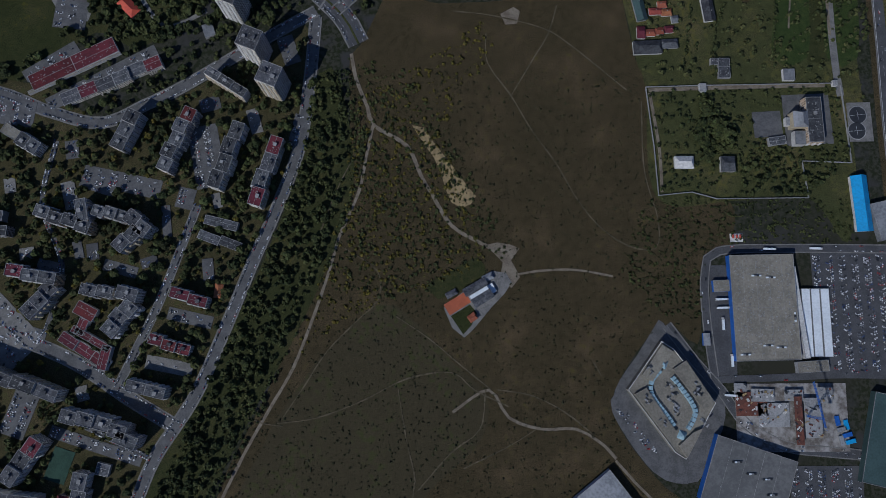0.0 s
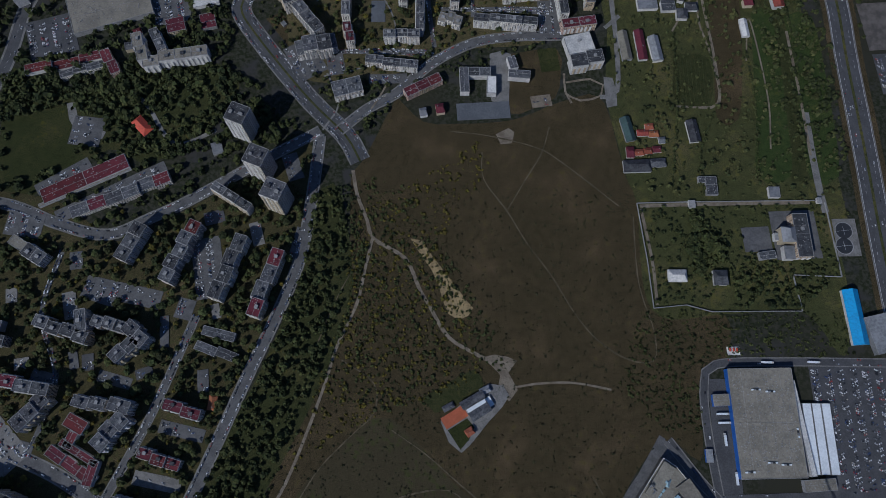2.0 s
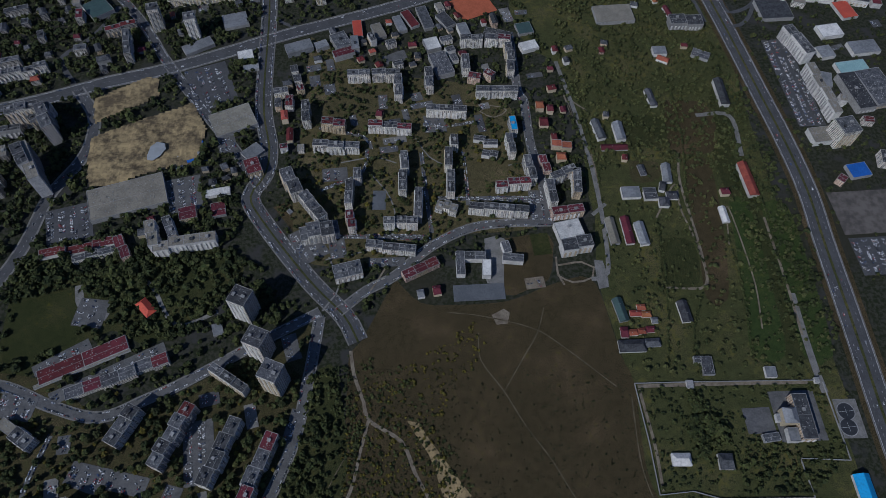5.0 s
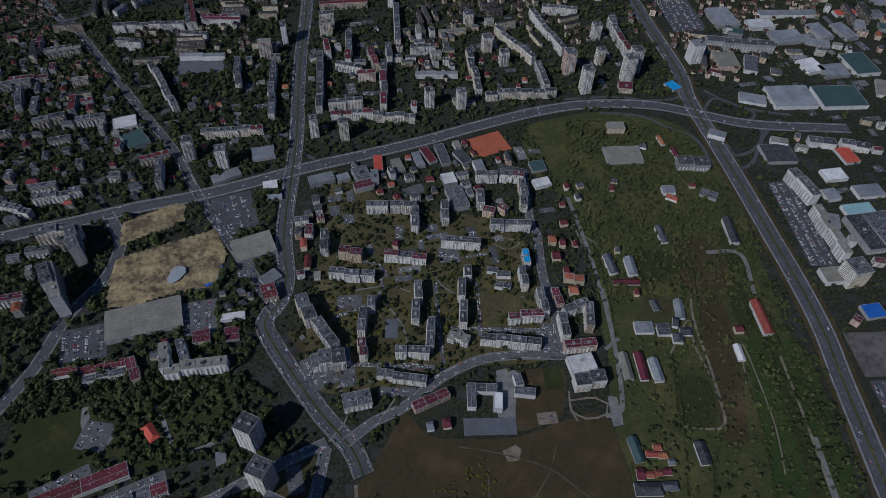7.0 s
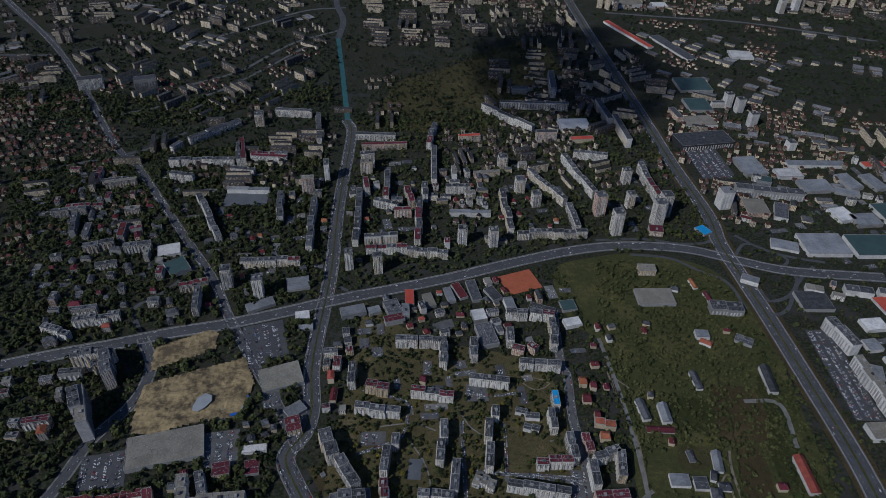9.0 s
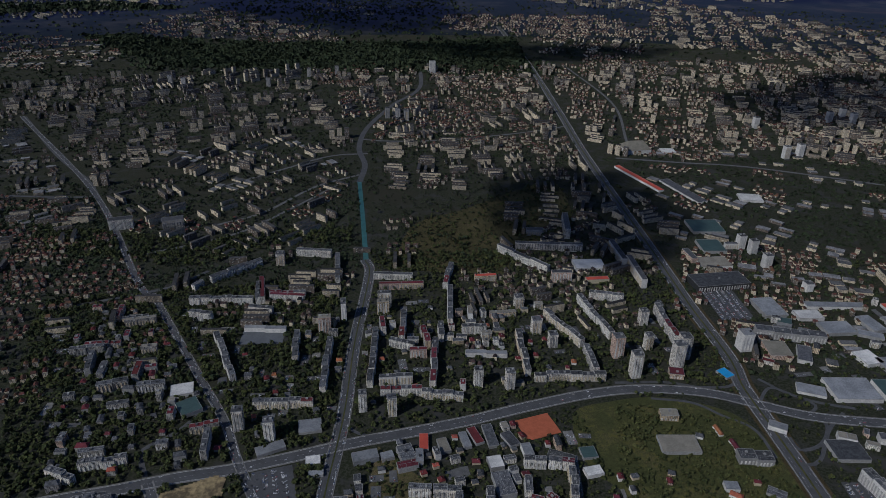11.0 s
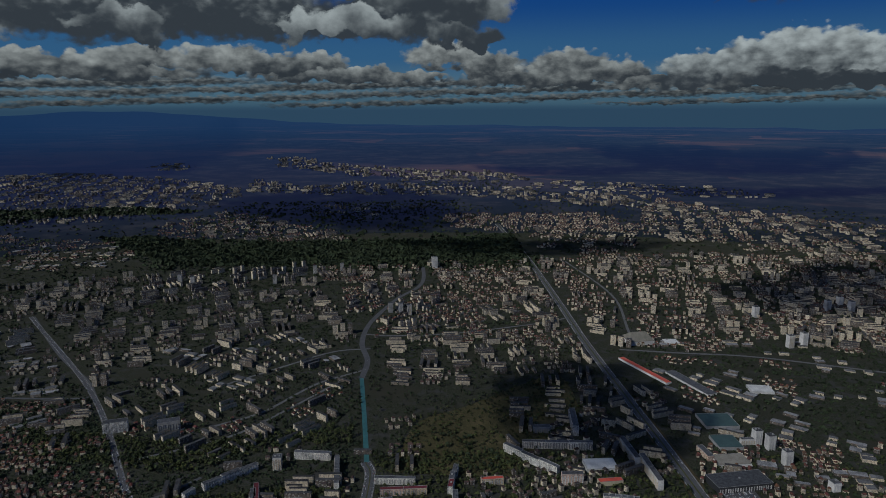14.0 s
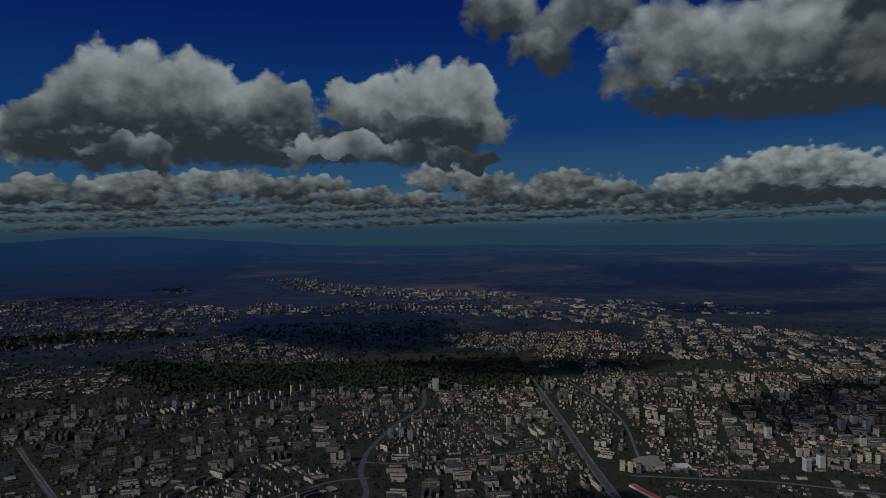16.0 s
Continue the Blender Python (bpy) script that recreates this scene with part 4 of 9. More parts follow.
def mall(x, y, outline, roofs, strips, peaks, plant, grounds):
    """The shopping centre: a broad bent block with stepped roofs, curved skylight strips and plant."""
    root = new("shopping_centre")
    root.location = (x, y, 0)
    bm = bmesh.new()
    prism_bm(bm, outline, -0.5, 13)
    part("body", bm, M["gravel_roof"], root)
    for a, b in zip(outline, outline[1:] + outline[:1]):
        d = Vector(b) - Vector(a)
        bm = bmesh.new()
        box_bm(bm, d.length, 0.7, 12.6, 14.1)
        part("parapet", bm, M["white"], root).matrix_basis = pose((a[0] + b[0]) / 2, (a[1] + b[1]) / 2, 0, 0, 0, math.degrees(math.atan2(d.y, d.x)))
    for k, pts in enumerate(roofs):
        bm = bmesh.new()
        prism_bm(bm, pts, 13, 16.5 + 0.6 * k)
        part("upper_roof", bm, M["gravel_roof"], root)
    for line in strips:
        path = smooth_line(line, 4.3)
        for a, b in zip(path, path[1:]):
            d = b - a
            bm = bmesh.new()
            lo, hi = box_bm(bm, d.length * 0.82, 6.2, 13, 16.4)
            for v in hi:
                v.co.y *= 0.72
            part("skylight", bm, M["glass"], root).matrix_basis = pose((a.x + b.x) / 2, (a.y + b.y) / 2, 0, 0, 0, math.degrees(math.atan2(d.y, d.x)))
    for cx, cy in peaks:
        bm = bmesh.new()
        bmesh.ops.create_cone(bm, cap_ends=True, segments=4, radius1=7.5, radius2=0.4, depth=6, matrix=pose(cx, cy, 16, 0, 0, 15))
        part("glass_pyramid", bm, M["glass"], root)
    rnd = random.Random(5)
    for cx, cy, r, z, n in plant:
        for k in range(n):
            bm = bmesh.new()
            box_bm(bm, rnd.uniform(1.8, 4.6), rnd.uniform(1.2, 2.4), 0, rnd.uniform(1.0, 2.4))
            part("air_unit", bm, M[rnd.choice(("metal", "dark", "grey", "metal", "felt"))], root).matrix_basis = pose(cx + rnd.uniform(-r, r) * 0.6 + rnd.uniform(-r, r) * 0.4, cy + rnd.uniform(-r, r), z, 0, 0, -50 + rnd.choice((0, 90)))
    tagged(root, "large shopping centre with tan stepped roofs and curved skylights", "shopping centre")
    pts = [(x + a, y + b) for a, b in outline]
    patch("mall_apron", [(x + a, y + b) for a, b in grounds], "street", "asphalt apron round the shopping centre", claim=2)
    taken[in_polygon(pts, GXX, GYY)] = 1



# ---- ground cover ----
patch("meadow", [(11, 489), (45, 446), (89, 438), (172, 436), (248, 458), (305, 460), (317, 376), (320, 331), (326, 320), (328, 288), (324, 180), (322, 141), (415, 127), (404, 64), (373, 60), (358, 10), (343, -54), (300, -24), (224, -115), (264, -211), (312, -268), (335, -392), (-314, -311), (-280, -170), (-211, -54), (-135, 81), (-84, 186), (-62, 378), (-45, 394)], "lawn_dry", "rough dry brown meadow grass with worn tracks", claim=4)
patch("meadow_bare", [(-144, -19), (-81, 31), (-37, 40), (27, -39), (65, -86), (51, -141), (-20, -194), (-67, -243), (-251, -207), (-216, -109)], "lawn_dry2", "smooth bare brown meadow ground with faint trails")
patch("garden_land", [(335, 568), (315, 460), (319, 366), (322, 322), (328, 292), (320, 142), (422, 126), (521, 119), (562, 54), (592, 150), (595, 228), (616, 216), (630, 458), (658, 790), (674, 894), (650, 1060), (600, 1130), (480, 1168), (370, 1152), (290, 1118), (280, 1015), (302, 940), (335, 912), (354, 757), (336, 636)], "lawn_olive", "overgrown green orchard and garden land with rough grass")
patch("verge_land", [(625, 852), (626, 741), (610, 575), (606, 418), (609, 318), (546, 322), (575, 535), (562, 622), (580, 757)], "lawn_dark", "dark green rough field beside the motorway")
patch("garden_plot", [(426, 520), (477, 509), (466, 437), (415, 440), (419, 482)], "lawn_dark", "tilled vegetable plot with dark green rows")
patch("garden_plot", [(507, 662), (552, 661), (533, 522), (501, 406), (470, 409), (484, 496), (494, 568)], "lawn_dry", "dry yellowing meadow plot between gardens")
patch("garden_plot", [(560, 578), (591, 575), (572, 399), (553, 310), (508, 315), (526, 404)], "lawn_green", "lush dark green field strip")
patch("garden_plot", [(610, 568), (652, 564), (644, 431), (623, 303), (582, 307), (592, 397)], "lawn_green", "lush green field strip beside the motorway")
patch("garden_plot", [(515, 801), (588, 782), (572, 685), (496, 692)], "lawn_dry", "dry olive plot with low fruit bushes")
patch("garden_plot", [(432, 771), (499, 762), (489, 705), (427, 708)], "lawn_dark", "dark green orchard plot")
patch("garden_plot", [(419, 673), (465, 666), (458, 632), (413, 631)], "lawn_court", "worn yard between the workshops")
patch("wood_floor", [(-121, 344), (-89, 365), (-75, 316), (-75, 201), (-122, 94), (-170, 12), (-223, -66), (-290, -168), (-320, -198), (-373, -172), (-303, -57), (-246, 36), (-188, 138), (-134, 253)], "lawn_dark", "shaded ground under the tree belt")
patch("park_ground", [(-544, 596), (-449, 542), (-371, 561), (-307, 564), (-243, 567), (-212, 528), (-230, 494), (-278, 455), (-340, 419), (-394, 446), (-462, 406), (-536, 390)], "lawn_dark", "park ground under trees, worn and shaded")
patch("sports_field", [(-537, 502), (-495, 511), (-456, 521), (-436, 467), (-443, 430), (-492, 416), (-533, 410)], "lawn", "worn grass sports field in the park", claim=2)
patch("school_forecourt", [(154, 546), (185, 543), (173, 465), (147, 468)], "pavement", "pale paved school forecourt", claim=2)
patch("school_field", [(186, 543), (255, 544), (254, 503), (240, 465), (202, 450), (172, 446), (177, 496)], "lawn_dry", "dry brown school field")
patch("verge_lawn", [(-170, 636), (-148, 644), (-123, 605), (-112, 579), (-128, 573), (-149, 602)], "lawn_dry", "dry brown lawn beside the boulevard")
patch("paved_place", [(316, 492), (329, 489), (328, 444), (313, 442)], "pavement", "pale paved place at the street corner", claim=2)
patch("shop_forecourt", [(21, 949), (65, 965), (70, 942), (32, 930)], "street", "grey forecourt of the shops full of cars", claim=2)
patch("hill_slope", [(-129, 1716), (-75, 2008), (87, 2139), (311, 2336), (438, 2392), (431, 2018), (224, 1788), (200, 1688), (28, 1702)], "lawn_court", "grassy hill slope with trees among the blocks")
patch("estate_green", [(-105, 1014), (13, 915), (216, 846), (251, 688), (272, 596), (228, 557), (87, 556), (-1, 523), (-119, 531), (-140, 622), (-128, 760)], "lawn_estate", "dry worn lawns between the apartment blocks")
# laid in the darker grass, whose colours carry painted shade
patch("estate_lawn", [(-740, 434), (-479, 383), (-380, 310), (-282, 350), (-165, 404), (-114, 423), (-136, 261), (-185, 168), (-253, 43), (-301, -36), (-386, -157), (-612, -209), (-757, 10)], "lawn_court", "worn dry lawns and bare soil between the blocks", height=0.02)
patch("sand_scar", [(10, 274), (26, 269), (36, 248), (49, 226), (63, 203), (74, 183), (83, 170), (75, 160), (62, 156), (50, 165), (44, 184), (41, 205), (34, 227), (21, 251)], "sand", "eroded bare yellow earth bank in the meadow", claim=4)
patch("clearing", [(146, 416), (165, 424), (173, 417), (167, 400), (151, 400)], "dirt", "bare trodden earth clearing")
patch("gravel_apron", [(86, 104), (103, 106), (131, 95), (118, 81), (127, 58), (114, 45), (101, 61), (107, 79)], "dirt", "pale gravel turning place on the track")


# ---- roads and tracks ----
road("boulevard", [(-207, 1772), (-186, 1683), (-189, 1358), (-182, 1102), (-189, 862), (-178, 756), (-184, 701), (-206, 660), (-186, 611), (-117, 501), (-67, 436), (-49, 394)], 26, "asphalt", "grey asphalt boulevard with a green median and parked cars", walk_sides=2, median=3)
road("verge", [(627, 2294), (650, 1848), (663, 1544), (681, 1315), (672, 1205), (680, 1080), (688, 950), (694, 806), (699, 689), (698, 584), (687, 491), (678, 398), (669, 310), (657, 201), (643, 41)], 52, "lawn_dry", "dry grass verge along the motorway", claim=0)
road("motorway", [(469, 5828), (559, 4502), (593, 3398), (604, 2778), (627, 2294), (650, 1848), (663, 1544), (681, 1315), (672, 1205), (680, 1080), (688, 950), (694, 806), (699, 689), (698, 584), (687, 491), (678, 398), (669, 310), (657, 201), (643, 41)], 34, "asphalt", "wide dark asphalt motorway with a green median and pale edges", median=4)
road("ring_road", [(-736, 849), (-649, 876), (-557, 900), (-463, 929), (-364, 952), (-263, 984), (-157, 1021), (-46, 1053), (69, 1088), (191, 1132), (319, 1173), (423, 1193), (524, 1193), (608, 1178), (695, 1142), (793, 1108), (987, 1086)], 26, "asphalt", "busy asphalt ring road with lane markings", walk_sides=2.5, dashes=True)
road("main_street", [(-1952, 3150), (-1215, 2259), (-805, 1625), (-737, 1555), (-616, 1376), (-511, 1219), (-418, 1080), (-363, 972), (-290, 847), (-232, 753), (-188, 669)], 15, "asphalt", "asphalt city street lined with parked cars", walk_sides=2.0, dashes=True)
road("curved_street", [(-510, 917), (-475, 857), (-470, 805), (-482, 756), (-519, 690), (-539, 607), (-562, 551), (-601, 483)], 16, "asphalt", "curving asphalt street beside the building pit", walk_sides=3, dashes=True)
road("slip_road", [(395, 1215), (510, 1218), (583, 1202), (659, 1219), (671, 1322)], 8, "asphalt", "curving asphalt slip road")
road("slip_road", [(716, 1234), (758, 1186), (811, 1156), (880, 1137)], 8, "asphalt", "curving asphalt slip road")
road("slip_road", [(679, 1144), (727, 1202), (768, 1180), (801, 1148), (772, 1121), (712, 1129), (676, 1116)], 7, "asphalt", "loop of an asphalt slip road")
road("slip_road", [(786, 1126), (794, 1082), (755, 1030), (707, 1015), (702, 1050)], 8, "asphalt", "loop of an asphalt slip road")
road("slip_road", [(848, 1123), (793, 1073), (733, 988), (692, 973)], 8, "asphalt", "curving asphalt slip road")
road("slip_road", [(460, 1164), (543, 1151), (594, 1110), (642, 1071), (652, 992)], 7, "asphalt", "curving asphalt slip road")
road("slip_road", [(-181, 1102), (-168, 1067), (-128, 1043), (-50, 1053)], 7, "asphalt", "curving asphalt slip road")
road("slip_road", [(-518, 929), (-543, 974), (-547, 1001), (-499, 1052), (-464, 1126)], 10, "asphalt", "asphalt link street at the junction")
road("city_street", [(-1939, 3150), (-1534, 2638), (-1286, 2365), (-1175, 2209)], 16, "asphalt", "distant city boulevard lined with trees")
road("city_street", [(-1605, 2213), (-1346, 2206), (-1175, 2209)], 12, "asphalt", "distant city street")
road("city_street", [(-710, 1989), (-576, 2098), (-446, 2322), (-297, 2454)], 12, "street", "distant city street between slab blocks")
road("city_street", [(-773, 2317), (-607, 2491), (-436, 2655), (-289, 2692)], 12, "street", "distant city street between slab blocks")
road("city_street", [(-345, 2877), (-195, 2856), (52, 2884), (416, 3013), (587, 3104)], 12, "street", "distant cross street of the centre")
road("city_street", [(724, 2673), (965, 2629), (1242, 2581), (1672, 2406)], 14, "street", "distant street along the yards")
road("city_street", [(793, 4335), (894, 3514), (817, 2857)], 12, "street", "distant city street")
road("city_street", [(-189, 4912), (-106, 3863), (-234, 3435), (-325, 3043), (-332, 2763), (-287, 2558), (-289, 2379)], 22, "asphalt", "distant city boulevard", dashes=True)
road("canal_cover", [(-289, 2379), (-246, 2080), (-204, 1772)], 15, "canal", "turquoise covered channel running between the quarters")
road("estate_street", [(-75, 443), (-32, 474), (11, 494), (66, 537), (131, 566), (193, 571), (268, 566)], 13, "street", "grey asphalt estate street lined with parked cars", walk_sides=2)
road("estate_street", [(-610, 400), (-523, 376), (-459, 343), (-394, 321), (-334, 340), (-281, 361), (-180, 410), (-101, 446)], 13, "street", "grey asphalt street between blocks", walk_sides=2)
road("belt_street", [(-102, 438), (-118, 352), (-140, 261), (-177, 182), (-215, 112), (-254, 36), (-298, -44), (-352, -113), (-379, -164), (-410, -221)], 13, "street", "grey asphalt street along the tree belt with parked cars", walk_sides=2)
road("estate_street", [(-638, 116), (-535, 65), (-446, 16), (-379, -38), (-325, -79)], 15, "street", "shaded asphalt street between tall blocks", walk_sides=2)
road("estate_lane", [(-278, 197), (-316, 116), (-344, 61), (-399, -32)], 9, "street", "narrow estate lane with cars parked along it", walk_sides=1.5)
road("estate_lane", [(-453, 303), (-475, 222), (-454, 139), (-471, 76), (-487, 42)], 7, "street", "narrow estate lane under trees")
road("estate_lane", [(-456, -53), (-416, -78), (-362, -112)], 7, "street", "narrow service lane behind a block")
road("estate_lane", [(-68, 570), (0, 566), (68, 557)], 7, "street", "narrow estate lane with parked cars")
road("estate_lane", [(120, 624), (200, 619), (262, 611)], 7, "street", "narrow estate lane with parked cars")
road("estate_lane", [(259, 570), (264, 649), (259, 728), (265, 824), (258, 843), (266, 995)], 13, "street", "shopping lane between red roofed houses", walk_sides=1.5)
road("estate_lane", [(73, 721), (73, 618), (74, 564)], 7, "street", "narrow estate lane with parked cars")
road("estate_lane", [(91, 628), (167, 620), (257, 606)], 7, "street", "narrow estate lane with parked cars")
road("estate_lane", [(143, 718), (141, 661), (137, 610)], 6, "street", "narrow estate lane with parked cars")
road("estate_lane", [(-68, 571), (1, 563), (71, 552)], 7, "street", "narrow estate lane with parked cars")
road("estate_lane", [(-16, 738), (-26, 693), (-72, 670), (-95, 661)], 6, "street", "narrow estate lane with parked cars")
road("estate_lane", [(-93, 790), (-21, 765), (-9, 738)], 6, "street", "narrow estate lane with parked cars")
road("estate_lane", [(84, 783), (121, 776), (170, 781)], 6, "street", "narrow estate lane with parked cars")
road("estate_path", [(-91, 532), (-35, 541), (10, 572)], 2.5, "pavement", "pale paved estate path")
road("estate_path", [(-13, 687), (15, 635), (23, 571)], 2.2, "pavement", "pale paved estate path")
road("estate_path", [(183, 805), (205, 788), (231, 803), (204, 816), (183, 805)], 2.5, "dirt", "worn pale playground path")
road("estate_path", [(67, 754), (86, 712), (112, 692)], 2.2, "pavement", "pale paved estate path")
road("estate_path", [(178, 669), (213, 683), (250, 685)], 2.2, "pavement", "pale paved estate path")
road("estate_path", [(-61, 714), (-6, 720), (30, 705)], 2.2, "pavement", "pale paved estate path")
road("track", [(259, 488), (296, 490), (313, 479), (307, 462), (276, 457), (255, 471)], 3, "dirt", "pale earth loop track beside the sports hall", wobble=0.1)
road("track", [(259, 503), (256, 474), (262, 454)], 3, "dirt", "pale earth track", wobble=0.1)
road("track", [(-27, 473), (-11, 495), (6, 522)], 2.5, "dirt", "pale trodden path beside the street", wobble=0.1)
road("track", [(337, 843), (343, 779), (344, 816), (371, 789)], 3, "dirt", "pale earth lane through the gardens", wobble=0.1)
road("garden_lane", [(358, 693), (353, 625), (348, 577), (345, 556)], 5, "dirt", "pale gravel lane along the gardens")
road("garden_lane", [(433, 558), (481, 619), (477, 570), (483, 506), (475, 433), (414, 434)], 3, "dirt", "pale earth lane between plots")
road("street_walk", [(-86, 536), (-72, 486), (-98, 447)], 2.5, "pavement", "pale pavement")
road("garden_lane", [(305, 460), (332, 468), (346, 556), (352, 652), (352, 697), (350, 783), (340, 912)], 7, "pavement", "pale gravel lane along the gardens")
road("garden_lane", [(332, 573), (358, 592)], 6, "pavement", "pale gravel lane")
road("garden_lane", [(506, 683), (492, 628), (489, 564), (487, 507), (478, 434), (449, 429)], 4, "dirt", "pale earth lane between plots")
road("garden_lane", [(534, 498), (555, 568), (552, 437), (536, 354)], 2.2, "dirt", "thin earth path")
road("garden_lane", [(561, 762), (621, 754), (613, 666)], 8, "pavement", "pale concrete lane to the long shed")
road("garden_lane", [(601, 406), (594, 340), (590, 284), (590, 252)], 10, "pavement", "pale concrete lane to the walled compound gate")
road("garden_lane", [(607, 542), (600, 432), (591, 339)], 4, "dirt", "pale concrete lane in a green field")
road("park_path", [(-449, 524), (-440, 489), (-402, 468)], 12, "pavement", "pale paved park square")
road("park_path", [(-363, 533), (-340, 505), (-317, 459), (-294, 444), (-247, 461)], 6, "pavement", "paved park path")
road("track", [(-60, 381), (-57, 345), (-46, 305), (-40, 279), (0, 247), (14, 206), (26, 178), (47, 134), (81, 108), (105, 90), (116, 60)], 4.8, "dirt", "pale worn dirt track across the meadow", wobble=0.12, claim=2)
road("track", [(-41, 280), (-55, 236), (-69, 192), (-100, 136), (-114, 100), (-142, 38), (-173, -23), (-205, -68), (-237, -113), (-273, -170), (-308, -233)], 3.8, "dirt", "pale worn dirt track along the tree belt", wobble=0.12, claim=2)
road("track", [(116, 61), (149, 63), (186, 61), (212, 56), (247, 45)], 2.8, "dirt", "pale dirt track across the meadow", wobble=0.12, claim=2)
road("track", [(20, -102), (69, -80), (90, -117), (130, -136), (173, -141), (206, -166), (218, -183)], 3.5, "dirt", "pale dirt track across the meadow", wobble=0.12, claim=2)
road("track", [(217, -185), (235, -211), (259, -242), (282, -278)], 3.5, "dirt", "pale dirt track past the halls", wobble=0.12, claim=2)
road("footpath", [(123, 390), (120, 350), (146, 300), (167, 251), (194, 201), (214, 153), (238, 113), (272, 83), (308, 75), (317, 112), (309, 181), (319, 274)], 1.5, "path", "thin trodden earth footpath in the grass", wobble=0.4, claim=4)
road("footpath", [(146, 300), (179, 344), (207, 381), (224, 420)], 1.5, "path", "thin trodden earth footpath in the grass", wobble=0.4, claim=4)
road("footpath", [(81, 427), (134, 415), (200, 390), (235, 362), (302, 291)], 1.5, "path", "thin trodden earth footpath in the grass", wobble=0.4, claim=4)
road("footpath", [(-192, -84), (-160, -46), (-128, -7), (-81, 31), (-58, 50), (-55, 86), (-94, 120)], 1.5, "path", "thin trodden earth footpath in the grass", wobble=0.4, claim=4)
road("footpath", [(-200, -90), (-150, -89), (-92, -75), (-32, -54), (25, -53), (51, -78), (91, -103)], 1.5, "path", "thin trodden earth footpath in the grass", wobble=0.4, claim=4)
road("footpath", [(-38, 26), (2, -8), (40, -48), (72, -80)], 1.5, "path", "thin trodden earth footpath in the grass", wobble=0.4, claim=4)
road("footpath", [(-45, -66), (-41, -130), (-36, -179), (-46, -211)], 1.5, "path", "thin trodden earth footpath in the grass", wobble=0.4, claim=4)
road("footpath", [(26, -172), (85, -152), (123, -135)], 1.5, "path", "thin trodden earth footpath in the grass", wobble=0.4, claim=4)
road("footpath", [(65, -79), (52, -127), (14, -150), (-34, -192)], 1.5, "path", "thin trodden earth footpath in the grass", wobble=0.4, claim=4)
road("footpath", [(206, -60), (214, -79)], 1.5, "path", "thin trodden earth footpath in the grass", wobble=0.4, claim=4)
road("footpath", [(-241, -75), (-217, -88), (-193, -94)], 1.5, "path", "thin trodden earth footpath in the grass", wobble=0.4, claim=4)
road("footpath", [(80, -81), (122, -93), (162, -119), (193, -150)], 1.5, "path", "thin trodden earth footpath in the grass", wobble=0.4, claim=4)
road("footpath", [(-59, 256), (-94, 203), (-130, 132)], 1.5, "path", "thin trodden earth footpath in the grass", wobble=0.4, claim=4)
road("mall_road", [(301, -20), (237, -99), (226, -126), (265, -201), (302, -219), (326, -208), (357, -149)], 9, "street", "asphalt service road round the shopping centre", claim=2)
road("store_road", [(307, -25), (336, -75), (363, -114), (389, -160), (434, -193), (490, -207), (540, -220), (577, -252)], 11, "asphalt", "asphalt access road between the stores", walk_sides=1.5, dashes=True)
road("store_road", [(358, -99), (360, -20), (368, 38), (389, 62), (486, 55), (612, 40), (673, 34)], 9, "asphalt", "asphalt delivery road round the store", walk_sides=1.5)
road("store_road", [(358, -101), (456, -109), (515, -113), (580, -121)], 9, "asphalt", "asphalt delivery road")
plate("car_park", 560.8, -37.4, 117.7, 155.6, -5.6, "asphalt", "large asphalt car park full of cars", category="car park")
plate("loading_yard", 380.8, -26.9, 30.6, 141.6, -6.6, "asphalt", "asphalt loading yard with trucks", category="yard")
plate("car_park", 475.8, -265.6, 93.3, 85.5, -6.9, "asphalt", "asphalt car park full of cars", category="car park")
plate("car_park", -480.3, 634.1, 68.1, 66.7, 11.7, "asphalt", "asphalt car park of a superstore", category="car park")
plate("car_park", -280.9, 904.5, 74.3, 102.2, 16.4, "asphalt", "half empty asphalt car park", category="car park")
plate("car_park", 764.8, 825.8, 48.9, 214.2, -1.7, "asphalt", "asphalt car park beside the motorway", category="car park")
plate("dusty_lot", 787.4, 536.4, 121.9, 81.8, -1.5, "yard2", "fenced dusty vacant lot")
plate("car_park", 778, 455.4, 103, 66.7, -1.8, "asphalt", "asphalt car park", category="car park")
plate("car_park", -261.1, 261.1, 39, 83.6, 4.9, "street", "estate parking place between two blocks", category="car park")
plate("car_park", -401.2, 240.3, 48.5, 23.8, -24.3, "street", "estate parking place under trees", category="car park")
plate("car_park", -510.5, 60.5, 67, 20.4, -21.9, "street", "estate parking place", category="car park")
plate("car_park", -115.7, 562.2, 42.3, 61.2, 25, "street", "estate parking place by the boulevard", category="car park")
plate("car_park", -503.6, 347, 49.9, 34.7, -14.1, "street", "estate parking place on asphalt", category="car park")
plate("car_park", -425.7, 476.9, 43.5, 44.1, -12.7, "street", "worn half empty paved park square on asphalt", category="car park")
plate("car_park", -389.1, 382.2, 157.9, 19.3, 22.4, "street", "parking strip along the market hall on asphalt", category="car park")
plate("car_park", -455.2, 411.8, 78.8, 17.3, 26.9, "street", "parking strip behind the market hall on asphalt", category="car park")
plate("car_park", -380.8, 126.1, 44.4, 14.7, -21.7, "street", "estate parking place on asphalt", category="car park")
plate("car_park", -327.7, -3.5, 59.5, 17.4, -17.6, "pavement", "half empty pale paved yard between blocks", category="car park")
plate("car_park", -297.4, 53.5, 57.9, 16.1, -19.4, "street", "estate parking place on asphalt", category="car park")
